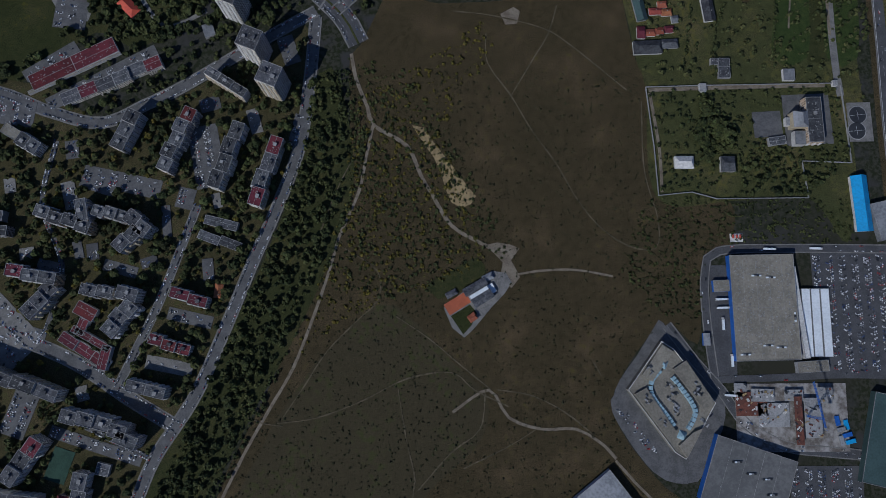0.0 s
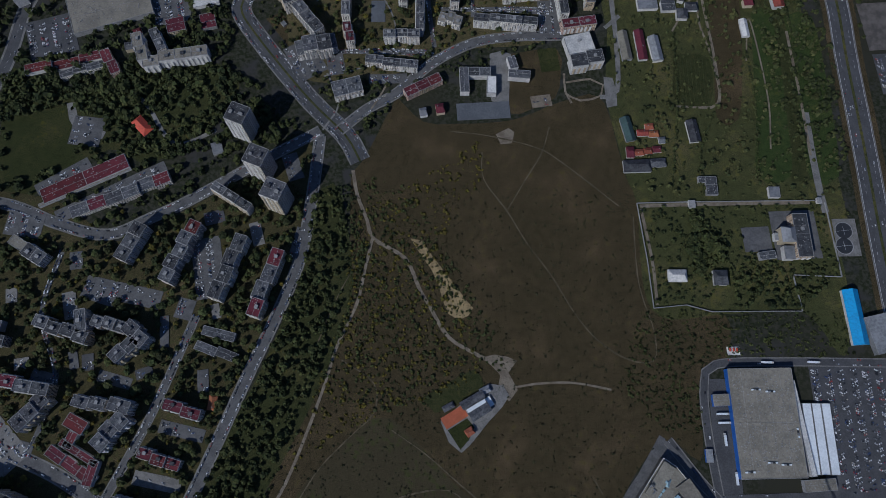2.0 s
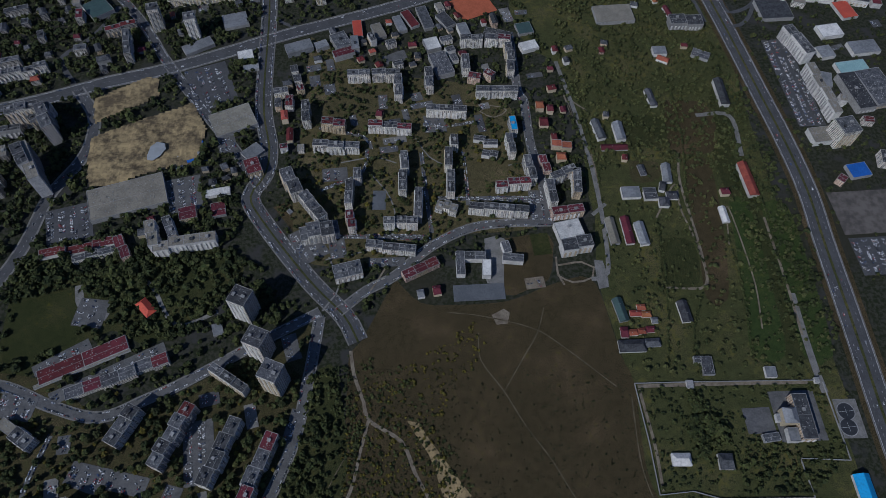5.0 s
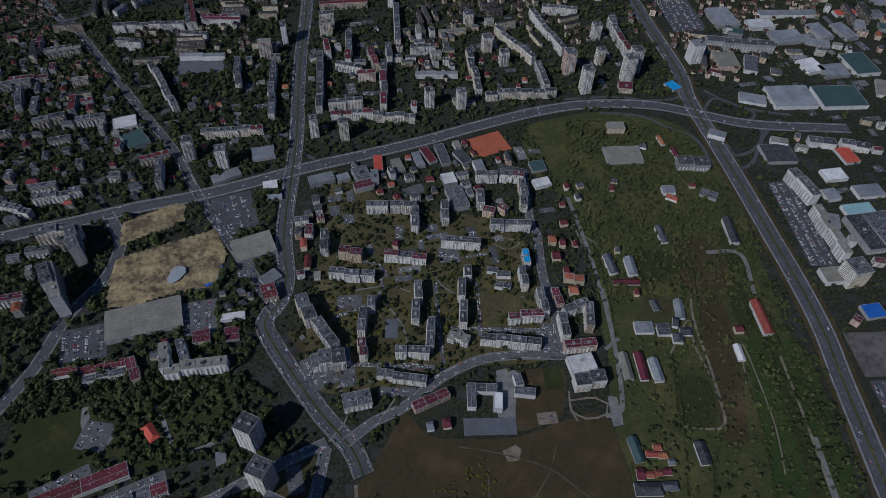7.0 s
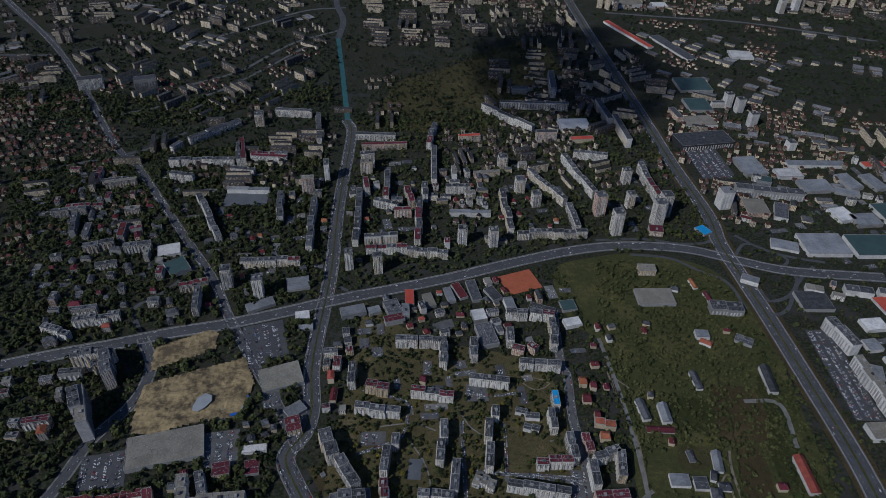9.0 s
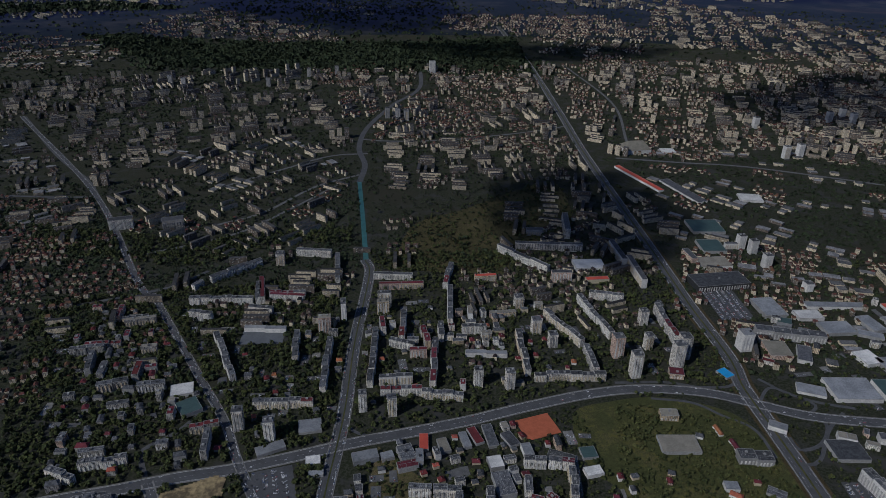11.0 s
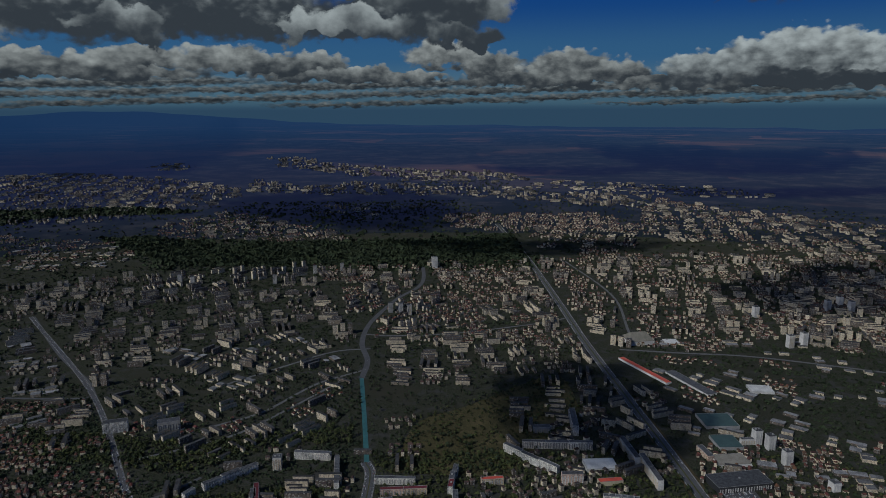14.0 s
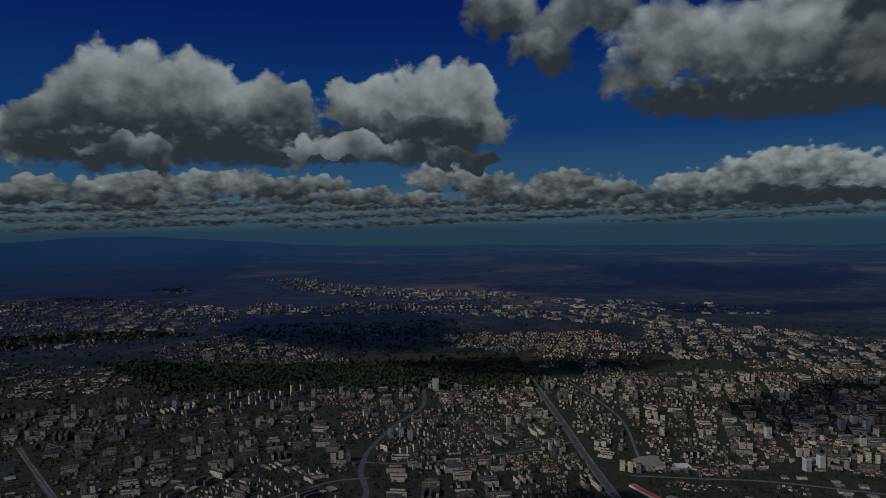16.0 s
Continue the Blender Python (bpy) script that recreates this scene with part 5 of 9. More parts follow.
plate("car_park", -423.6, -90.8, 120.1, 15, -24.3, "street", "estate parking strip on asphalt", category="car park")
plate("car_park", -531.8, 59.7, 65.9, 83.4, 38.7, "pavement", "half empty paved school grounds", category="car park")
plate("car_park", -292.2, 208.3, 22.7, 27.2, -19.6, "street", "estate parking place on asphalt", category="car park")
plate("car_park", -141.1, 283.3, 15.3, 44.1, -19.4, "street", "estate parking strip beside the belt street on asphalt", category="car park")
plate("car_park", -142.4, 394.4, 21.8, 39.9, 13.1, "street", "estate parking place by the tower blocks on asphalt", category="car park")
plate("car_park", -515.4, -42.3, 32, 54.7, -25.5, "street", "estate parking place on asphalt", category="car park")
plate("car_park", -372.3, 239, 103.3, 25, -18.4, "street", "estate parking place in the shade on asphalt", category="car park")
plate("car_park", -470.2, 134.3, 33.9, 24.2, -21.9, "street", "half empty estate yard on asphalt", category="car park")
plate("car_park", -72.1, 548.8, 24.9, 32.5, 5.8, "street", "estate parking place on asphalt", category="car park")
plate("car_park", 1.1, 518.8, 55.3, 15.5, -3.5, "street", "estate parking strip on asphalt", category="car park")
plate("car_park", 248.6, 601.1, 26.8, 54.8, -5.3, "street", "parking place by the shops on asphalt", category="car park")
plate("car_park", 102.6, 783.2, 37.6, 37.8, -1.3, "street", "estate parking place on asphalt", category="car park")
plate("car_park", 218.5, 461.6, 29.3, 18.6, 2.7, "dirt", "half empty dusty yard", category="car park")
plate("car_park", -309.9, 673.6, 54.9, 67.6, 8.5, "street", "crowded parking place behind the store on asphalt", category="car park")
plate("car_park", -248.8, 776.4, 48, 30.1, -76.7, "street", "half empty store yard on asphalt", category="car park")
plate("car_park", -71.2, 690.4, 40.6, 26.3, 1, "street", "estate parking place on asphalt", category="car park")
plate("worn_lawn", 174.4, 673.2, 76.2, 31.9, -6, "lawn_estate", "worn lawn")
plate("school_yard", 133, 454.3, 76.6, 26.6, -2.4, "tarmac_blue", "blue grey school sports court", category="court")
plate("school_yard", -410.1, 1372.1, 101.3, 53.2, 2.6, "tarmac_blue", "grey school yard", category="court")
plate("clay_court", 208.9, 1073, 73.3, 60.5, 19.9, "clay", "red clay tennis courts", category="court")
plate("sports_court", -468.9, -109.1, 26.6, 40.6, -23.8, "court", "dark green fenced sports court", category="court")
plate("sports_court", -3.2, 633.2, 21, 36.8, -5.3, "tarmac_blue", "small pale green sports court", category="court")
plate("kitchen_garden", 239.9, 527.5, 28.6, 38, 1.6, "lawn", "tilled school garden plot")
plate("hospital_yard", 483.6, 223.9, 38.5, 35.2, -2.7, "street", "pale paved hospital yard")
plate("forecourt", 538.9, 224.8, 63.8, 69.9, -3.4, "street", "grey forecourt round the old hospital")
def earth_works(name, points, surface_name, label, deep, seed):
    """Dug ground: terraces, ramps and heaps between the edges of a building plot."""
    lift[0] += 0.004
    xs, ys = [p[0] for p in points], [p[1] for p in points]
    step = 3.5
    nx, ny = int((max(xs) - min(xs)) / step) + 1, int((max(ys) - min(ys)) / step) + 1
    gx, gy = np.meshgrid(min(xs) + step * np.arange(nx), min(ys) + step * np.arange(ny))
    inside = in_polygon(points, gx, gy)
    verts, faces, number = [], [], {}
    for r in range(ny - 1):
        for c in range(nx - 1):
            cell = ((r, c), (r, c + 1), (r + 1, c + 1), (r + 1, c))
            if all(inside[q] for q in cell):
                face = []
                for q in cell:
                    if q not in number:
                        number[q] = len(verts)
                        x, y = float(gx[q]), float(gy[q])
                        rim = min(inside[max(q[0] - 2, 0):q[0] + 3, max(q[1] - 2, 0):q[1] + 3].mean(), 1.0)
                        broad = noise.noise(Vector((x / 46, y / 30, seed))) + 0.5 * noise.noise(Vector((x / 15, y / 12, seed + 3)))
                        terrace = math.floor(broad * 3.0) / 3.0 * 0.6 + broad * 0.4
                        heap = max(0.0, noise.noise(Vector((x / 9, y / 8, seed + 9))) - 0.25) * 3.0
                        verts.append((x, y, 0.25 + lift[0] + max(0.0, (0.62 + terrace) * deep * rim + heap * rim)))
                    face.append(number[q])
                faces.append(face)
    ob = new(name, mesh_of(name, verts, faces, [M[surface_name]]))
    tagged(ob, label, "building pit", kind="structure")
    taken[in_polygon(points, GXX, GYY)] = 2


earth_works("building_pit", [(-470, 805), (-359, 850), (-308, 868), (-280, 806), (-294, 733), (-366, 720), (-416, 700), (-464, 697), (-470, 744)], "pit", "excavated building pit of yellow earth with terraces and heaps", 4.5, 2)
for px, py, pt in [(-331, 749, 20), (-316, 765, 100), (-304, 739, 15), (-291, 751, 105), (-292, 775, 20), (-307, 799, 110), (-282, 734, 15), (-321, 726, 20)]:
    container(px, py, pt, "metal" if int(px) % 2 else "blue")
earth_works("building_pit", [(-480, 892), (-393, 937), (-372, 933), (-365, 885), (-428, 854), (-471, 830)], "pit", "cleared building plot with pale rubble and heaps", 2.5, 7)
patch("pit_pond", [(-374, 753), (-370, 772), (-360, 781), (-348, 777), (-345, 765), (-353, 751), (-364, 742), (-373, 745)], "water", "pale pond at the bottom of the pit", height=5.2)
plate("building_site", 448.6, -159, 143.9, 85.2, -6.4, "yard", "cluttered building site with concrete and rubble", category="building site")


# ---- estate beside the tree belt ----
block("market_hall", -423.4, 401.7, 120.1, 22, 6, 20.8, "white", "felt_red", "long low market hall with a dull red flat roof", steps=2, heads=0)
block("arcade", -424, 392.1, 129, 5, 4, 19.9, "white", "gravel_roof", "low pale arcade along the market hall")
block("terrace_row", -405.4, 363.6, 71.5, 17, 11, 17.8, "panel", ("felt", "felt", "felt_red"), steps=3)
block("terrace_row", -340.4, 384.9, 65.4, 17, 11, 18.4, "panel", ("felt", "felt", "felt_red"), steps=3)
block("tower_block", -203.4, 454, 27, 27, 58, -28, "panel", "felt", "tall grey panel tower block of 20 storeys", heads=2)
block("tower_block", -181.3, 390.9, 27, 27, 58, -28, "panel", "felt", "tall grey panel tower block of 20 storeys", heads=2)
block("tower_block", -160.8, 341.4, 27, 27, 58, -28, "panel", "felt", "tall grey panel tower block of 20 storeys", heads=2)
block("apartment_block", -224, 350.1, 59.5, 12, 24, -38.4, "white", "felt", steps=3)
block("apartment_block", -353.9, 300.8, 54.3, 19, 24, -121.7, "panel", "felt", steps=3)
block("apartment_block", -292.1, 282.3, 88.3, 17, 24, -118.8, "panel", ("felt", "felt", "felt_red"), steps=5)
block("apartment_block", -230.4, 254.8, 91.2, 17, 24, -113.6, "panel", "felt", steps=4)
block("apartment_block", -183.8, 228.9, 93.8, 17, 24, -113.4, "panel", ("felt", "felt", "felt_red"), steps=4)
block("apartment_block", -439.5, 194.1, 73, 15, 24, -23.5, "panel_warm", ("felt", "felt", "felt_red"), steps=4)
block("apartment_block", -415.2, 202.3, 29.4, 14, 24, -84.7, "panel", "felt")
block("apartment_block", -380.3, 194.1, 47.3, 14, 24, -24.1, "panel_warm", "felt", steps=3)
block("apartment_block", -347.2, 178.1, 36.2, 18, 24, -42.8, "panel", "felt", steps=2)
block("apartment_block", -361.2, 160.2, 37.5, 17, 24, -136.9, "panel", "felt", steps=2)
block("kindergarten", -251.2, 147.3, 56.9, 12, 7, -27.4, "grey", "felt", steps=2)
block("kindergarten", -247.8, 169.8, 43.3, 12, 7, -20.1, "grey", "felt")
block("apartment_block", -482, 128.9, 65.1, 15, 24, -15.1, "panel_warm", ("felt", "felt", "felt_red"), steps=3)
block("apartment_block", -473.6, 96, 48.7, 19, 24, -139.7, "panel", "felt", steps=3)
block("apartment_block", -402.9, 98.9, 40.7, 14, 22, -20.4, "panel", "felt", steps=2)
block("apartment_block", -365.3, 91, 26.9, 16, 24, -21.6, "panel", "felt")
block("apartment_block", -377.3, 62.6, 48.6, 20, 24, -135, "panel", "felt", steps=3)
block("apartment_block", -292.1, 78.4, 48.3, 13, 18, -20.9, "panel", ("felt", "felt", "felt_red"), steps=2)
gable("annex", -258.2, 83.7, 17.8, 9.7, 4, 77.2, "white", "tiles", "low annex with a bright red roof")
block("apartment_block", -321.1, 22.9, 53.4, 13, 15, -21.8, "panel", "felt_red", steps=3)
block("apartment_block", -351.1, -29.6, 48.6, 14, 22, -20.5, "panel", "felt", steps=2)
block("apartment_block", -508.1, 0.2, 115.8, 15, 28, -27.4, "panel", "felt", steps=4)
block("apartment_block", -413.4, -60.9, 83.8, 16, 28, -21.9, "panel", "felt", steps=4)
block("apartment_block", -375.6, -85.7, 28.2, 15, 28, -28.8, "panel", "felt")
block("apartment_block", -502.7, -96.3, 61.6, 19, 24, -128.1, "panel", ("felt_red", "felt"), steps=3)
block("apartment_block", -439.4, -138.9, 41.3, 18, 18, -107, "panel", "felt", steps=2)
block("hall", -414.3, -119.6, 16.4, 14.6, 6, -19.9, "grey", "felt")
block("school", -423.6, 76.3, 27.7, 17, 9, -34, "white", "felt_red", "school with dull red roofs and white parapets")
block("school", -429.5, 57.5, 20.3, 12, 9, -117.2, "white", "felt_red", "school wing with a dull red roof and white parapets")
block("school", -429, 26.2, 70.4, 14, 9, -38.9, "white", "felt_red", "school wing with a dull red roof and white parapets", steps=3, heads=0)
block("school", -418.4, 41.8, 54.7, 9, 9, -35.7, "white", "felt_red", "school wing with a dull red roof and white parapets", steps=2, heads=0)
block("school", -403.8, 15.9, 30.6, 12, 9, -108.8, "white", "felt_red", "school wing with a dull red roof and white parapets")
gable("clubhouse", -347.4, 475, 28.9, 16, 6, -51.5, "beige", "clay2", "clubhouse with a bright orange red roof in the park")
block("hall", -244.9, 431.3, 14.3, 18.3, 5, 11.5, "grey", "metal")
block("apartment_block", -480.8, 300.4, 31.4, 18, 16, -37.6, "panel", "felt", steps=2)
block("apartment_block", -504, 316.7, 29, 14, 10, -37.4, "panel", "gravel_roof")
block("apartment_block", -97.6, 577.2, 59.1, 24, 16, 8.8, "panel", "felt", steps=2)


# ---- stores ----
roof_lights(block("superstore", 433, -16.7, 83.6, 135.4, 11, -5.3, "blue", "gravel_roof", "large superstore with a tan gravel roof and blue walls"), 83.6, 135.4, 11, 6, 16, [(0.12, 0.28, 0), (-0.1, 0.3, 0), (0.2, -0.38, 0), (-0.36, -0.44, 0), (0.45, -0.1, 90), (0.0, -0.36, 0)], 2)
block("loading_dock", 383.6, 16.7, 21, 14.9, 6, -3.4, "blue", "gravel_roof", "low loading dock with a tan roof")
block("trolley_canopy", 487.6, -42.6, 11.4, 87.6, 5, -6.5, "metal", "canopy", "long white canopy over parked cars")
block("trolley_canopy", 500, -44, 11.5, 87.6, 5, -6.5, "metal", "canopy", "long white canopy over parked cars")
block("trolley_canopy", 512.5, -45.5, 11.4, 87.7, 5, -6.3, "metal", "canopy", "long white canopy over parked cars")
block("entrance_hall", 484, -98.4, 40.8, 14.3, 7, -2.7, "grey", "gravel_roof", "low entrance hall with a tan roof")
block("arcade", 479.1, -28.4, 7.1, 118.3, 8, -0.4, "white", "white", "narrow white arcade along the superstore")
mall(292.2, -117.2, [(0.7, 72.9), (14.9, 60.7), (56.7, -10.6), (40.0, -32.1), (9.1, -73.9), (-2.8, -64.2), (-50.0, 18.4)], [[(8.9, 37.5), (26.9, 46.4), (55.3, -10.0), (40.4, -17.7)], [(-0.3, 69.6), (12.7, 58.5), (-19.9, 25.2), (-31.0, 35.0)], [(-43.6, 12.9), (-28.6, 18.7), (1.1, -39.2), (-9.8, -47.2)], [(1.5, -55.5), (22.0, -41.7), (34.1, -38.4), (9.5, -71.7)]], [[(-6.2, 37.9), (-18.7, 26.5), (-22.5, 14.2), (-17.8, 0.5), (-8.2, -15.7), (0.3, -32.1)], [(6.9, 28.3), (17.7, 10.4), (27.1, -7.2), (29.5, -19.2), (23.4, -30.2), (16.2, -38.6)]], [(-1.7, 44.9), (8.5, -44.7)], [(4.0, 9.7, 11, 13, 16), (5.5, -11.7, 9, 13, 14), (34.6, 9.4, 8, 17.5, 12), (-19.1, 39.4, 6, 17, 6), (-29.2, 5.6, 6, 17.6, 8), (-14.6, -25.7, 6, 17.6, 5), (40.0, -32.1, 6, 13, 6)], [(9.0, 95.2), (30.1, 70.8), (73.5, -14.0), (42.2, -83.7), (24.1, -104.9), (0.1, -102.9), (-25.6, -80.3), (-69.0, 5.1)])
plate("car_park", 251.3, -152.6, 17.3, 83.5, 30.9, "street", "half empty parking rows beside the shopping centre", category="car park")
roof_lights(block("furniture_store", 376.1, -225.8, 104.5, 81.5, 12, -25.2, "blue", "metal2", "large furniture store with a grey metal roof and blue walls"), 104.5, 81.5, 12, 3, 2, [(0.0, 0.1, 20), (-0.2, 0.2, 20), (0.2, 0.1, 20), (0.3, -0.1, 20)], 1)
block("hall", 558, -199.5, 45.1, 114.1, 10, -19.9, "green", "green", "hall with a dull green roof")
block("hall", 192.3, -235.3, 57.7, 67.2, 9, -58.6, "white", "metal", "hall with a pale ribbed metal roof")
gable("warehouse", 587, 103.2, 73.9, 20.9, 6, 86.8, "white", "cyan", "long warehouse with a bright blue roof")
block("warehouse", 614.4, 77.4, 30.9, 50.4, 9, 6.2, "metal", "metal")
block("container_office", 354.5, -48.9, 8.8, 15.8, 4, -6.6, "blue", "metal", "blue site container with a pale roof")
patch("villa_plot", [(24, 30), (91, 70), (115, 52), (85, 23), (46, -11), (32, 3)], "pavement", "paved villa plot with hedges", claim=2)
plate("tennis_court", 42.1, 33.1, 32, 15.5, 25, "clay", "red clay tennis court beside a villa", category="court", height=0.4)
patch("villa_lawn", [(3, 61), (75, 90), (83, 78), (83, 63), (18, 41)], "lawn_dark", "mown green lawn of the villa")
patch("villa_garden", [(32, 18), (58, 30), (66, 18), (45, -7)], "lawn", "villa garden with a small round pool")
gable("villa", 67, 51.4, 31.9, 10, 6, 23.4, "white", "felt", "modern villa with a dark pitched roof")
gable("villa", 74.6, 36, 27.3, 12, 7, 25.3, "white", "felt", "modern villa with a dark pitched roof and white walls")
block("villa", 71, 43.6, 27, 5.5, 7.6, 24, "white", "canopy", "flat white middle wing of the modern villa", heads=0)
block("villa_terrace", 88, 47, 9, 13, 3.4, 24, "white", "canopy", "low white terrace of the villa")
gable("summer_house", 58.9, 13.2, 10.4, 9, 5, 26.8, "beige", "tiles", "summer house with a bright red roof")
gable("shed", 36, 46.4, 14.9, 7, 3, 22.4, "grey", "felt")
gable("shed", 84.9, 61.9, 13.7, 8, 4, 18.7, "white", "metal")
fence_wall(366.4, 289.3, 78.2, -4.4)
fence_wall(495.6, 278.2, 181.2, -5.1)
fence_wall(326.8, 250.9, 82.8, -90.8)
fence_wall(324.2, 176.7, 65.7, -93.5)
fence_wall(344.5, 143.7, 44.7, -0.5)
fence_wall(382.9, 137.2, 34.5, -21.6)
fence_wall(459.8, 124.9, 122.2, -5.6)
fence_wall(520.5, 143.9, 50, 90.1)
fence_wall(553.6, 164.1, 66.9, -8.3)
fence_wall(589.2, 213.2, 108, 87.4)
road("garden_lane", [(331, 288), (402, 283), (502, 275), (571, 269)], 5, "dirt", "patrol path inside the wall")
road("garden_lane", [(332, 284), (333, 206), (328, 148)], 4, "dirt", "patrol path inside the wall")
block("gatehouse", 403, 282.5, 9.1, 11, 5, -6, "white", "grey", "small white gatehouse on the wall")
block("gatehouse", 582.7, 269.6, 6.1, 7.9, 5, -6.5, "white", "grey", "small white gatehouse on the wall")
plate("round_garden", 609.2, 213.6, 32.5, 54.1, -4.9, "pavement", "pale paved square with two round courts")
oval_court(607.6, 223.5, 12.5)
oval_court(602.7, 202, 12.5)
def tank_pad(x, y, turn):
    """Three red tanks lying on a pale concrete pad."""
    root = new("tank_pad")
    root.matrix_world = pose(x, y, 0.1, 0, 0, turn)
    bm = bmesh.new()
    box_bm(bm, 17, 11, -0.3, 0.35)
    part("pad", bm, M["white"], root, "pale concrete pad")
    for k in (-1, 0, 1):
        bm = bmesh.new()
        bmesh.ops.create_cone(bm, cap_ends=True, segments=12, radius1=1.3, radius2=1.3, depth=4.6, matrix=pose(k * 4.6, 1.5, 1.8, 90))
        part("tank", bm, M["clay2"], root, "red steel tank")
        for e in (-1.4, 1.4):
            bm = bmesh.new()
            box_bm(bm, 2.2, 0.5, 0.35, 1.0, k * 4.6, 1.5 + e)
            part("saddle", bm, M["grey"], root)
    tagged(root, "three red steel tanks on a pale concrete pad", "tanks")


tank_pad(416, 77, -5)
site_crane(465.5, -158.1)
site_frame(473.1, -161.8, 22, 50, 6)
site_frame(453.5, -162.7, 10, 60, 8)
site_frame(425, -152.9, 40, 30, 3)
site_frame(398.6, -135.7, 40, 30, 3)
site_frame(492.1, -135.7, 20, 20, 7)
site_frame(414.3, -126.8, 30, 16, 4)
site_frame(453.5, -131.3, 24, 14, 5)
site_frame(387.2, -116.6, 16, 16, 3)
container(505, -169.6, 95, "blue")
container(508.8, -180.6, 8, "metal")
container(515.6, -175.8, 95, "cyan")
container(514.7, -188.4, 8, "blue")
container(506.2, -194.4, 95, "metal")
container(517.5, -197.1, 8, "cyan")
truck(381.9, -0.3, -5)
truck(381.6, -11.3, -5)
truck(379.5, -33, 85)
truck(383.4, -80.5, 85)
truck(373.4, -122.2, -10)
truck(516.1, 51.3, -8)
truck(455, 57.5, -8)


# ---- walled compound and gardens ----
block("hospital", 539.4, 219.8, 20.5, 61.1, 16, -5, "panel_warm", "felt", "old cream hospital wing with a dark grey roof")
gable("hospital", 520.2, 222.4, 20.8, 18.8, 17, 83.7, "beige", "metal", "cream hospital block under a pale metal hipped roof")
block("hospital_annex", 519, 198.7, 14.4, 18.5, 10, -6.2, "white", "metal", "white lower wing of the old hospital")
block("hospital_annex", 490.6, 199.2, 23.3, 11.2, 5, 2.3, "grey", "felt", "low dark roofed annex of the hospital")
block("hospital_porch", 510.1, 223.1, 9.2, 10.9, 7, -6.3, "white", "metal", "pale porch of the old hospital")
gable("store_shed", 361.7, 183.8, 24.7, 16, 5, -6.3, "white", "white", "white arched store shed in the compound")
gable("cottage", 419.2, 175, 18.8, 20, 6, -6.1, "white", "felt", "white cottage with a grey and white roof")
block("workshop", 435.9, 306.4, 16.1, 27.7, 5, -6, "grey", "felt", "grey workshop with a dark felt roof")
block("workshop", 424.8, 316.7, 10.8, 9.5, 5, -6.4, "grey", "felt", "grey workshop with a dark felt roof")
block("pump_house", 522.3, 288, 15.5, 15.8, 5, -6.1, "white", "metal", "small white pump house on a pale yard")
gable("long_shed", 334.6, 403.4, 37.1, 14, 5, -84.1, "grey", "green")
gable("long_shed", 428.1, 391.2, 33.4, 15, 5, -88.6, "white", "felt", "long shed with white walls and a dark roof")
gable("long_shed", 337.6, 346.2, 38.5, 18, 5, -3.7, "white", "felt", "long shed with white walls and a dark roof")
gable("shed", 367.7, 348.4, 23.2, 12, 4, -2.2, "grey", "felt")
gable("shed", 332, 368.1, 10.8, 16, 4, -5.9, "white", "felt_red", "shed with a dull red roof")
gable("house", 343.6, 366.8, 15.5, 9, 3.5, -3, "white", "tiles")
gable("house", 357.7, 367.7, 10.8, 9, 3.5, -2.1, "white", "tiles")
gable("house", 371.1, 368.8, 12.4, 9, 3.5, -2.3, "white", "felt_red")
gable("house", 355.9, 396.2, 17.1, 9, 3.5, -3.3, "white", "tiles")
gable("house", 371, 393, 14, 9, 3.5, -2.5, "white", "tiles")
gable("house", 366.6, 404.9, 12.4, 9, 3.5, -2.3, "white", "tiles")
gable("house", 381, 382.2, 9.3, 9, 3.5, -0.6, "white", "metal")
gable("long_shed", 354.8, 537.8, 46.9, 14, 6, -89.3, "grey", "gravel_roof", "long shed with a pale brown roof")
gable("long_shed", 378.9, 536.5, 48.8, 13, 6, -91.3, "white", "felt_red", "long shed with a dark brown roof")
gable("long_shed", 399.8, 528.4, 40.7, 15, 6, -88.3, "white", "metal")
block("workshop", 402.7, 607, 30.3, 21.5, 6, -3.2, "white", "metal")
block("workshop", 433.5, 601.5, 21.4, 22.5, 6, -2.4, "white", "felt")
gable("villa", 457.1, 613.5, 9, 18, 7, -19.4, "white", "felt", "white villa with a dark blue roof")
gable("villa", 451.5, 583, 16.9, 16, 7, -97.8, "white", "felt", "white villa with a dark blue roof")
gable("villa", 469, 595.5, 18.1, 14, 5, -5.1, "white", "felt", "white villa with a dark blue roof")
gable("long_shed", 379.1, 740.2, 41.4, 14, 8, -83.2, "white", "felt")
gable("long_shed", 413.9, 733, 38, 16, 8, -90.2, "white", "metal")
gable("long_shed", 398.9, 702, 44.8, 12, 4, -3.3, "grey", "felt_red")
gable("long_shed", 471.8, 639.3, 36.8, 14, 6, -98.9, "white", "metal")
gable("long_shed", 490, 804.4, 38.9, 12, 6, -85.3, "white", "felt")
gable("shed", 433.5, 651.1, 21.1, 10, 4, -85.6, "grey", "felt")
gable("long_shed", 619.8, 805, 60, 16, 9, -93.7, "white", "felt", "long white shed with a dark roof")
gable("barracks", 602, 613.3, 65.9, 16, 9, -90.1, "white", "tiles", "long white barracks with a red roof")
gable("long_shed", 542.1, 551.4, 29.3, 11, 4, -92, "white", "white", "long low white shed")
block("house", 536.9, 916.4, 25.2, 20, 8, -3, "white", "metal")
gable("house", 538.3, 896.5, 22, 12, 6, -32.2, "white", "tiles")
block("office", 606.1, 984.7, 62.7, 26, 16, -2.8, "grey", "felt", "modern grey and white office block", steps=2)
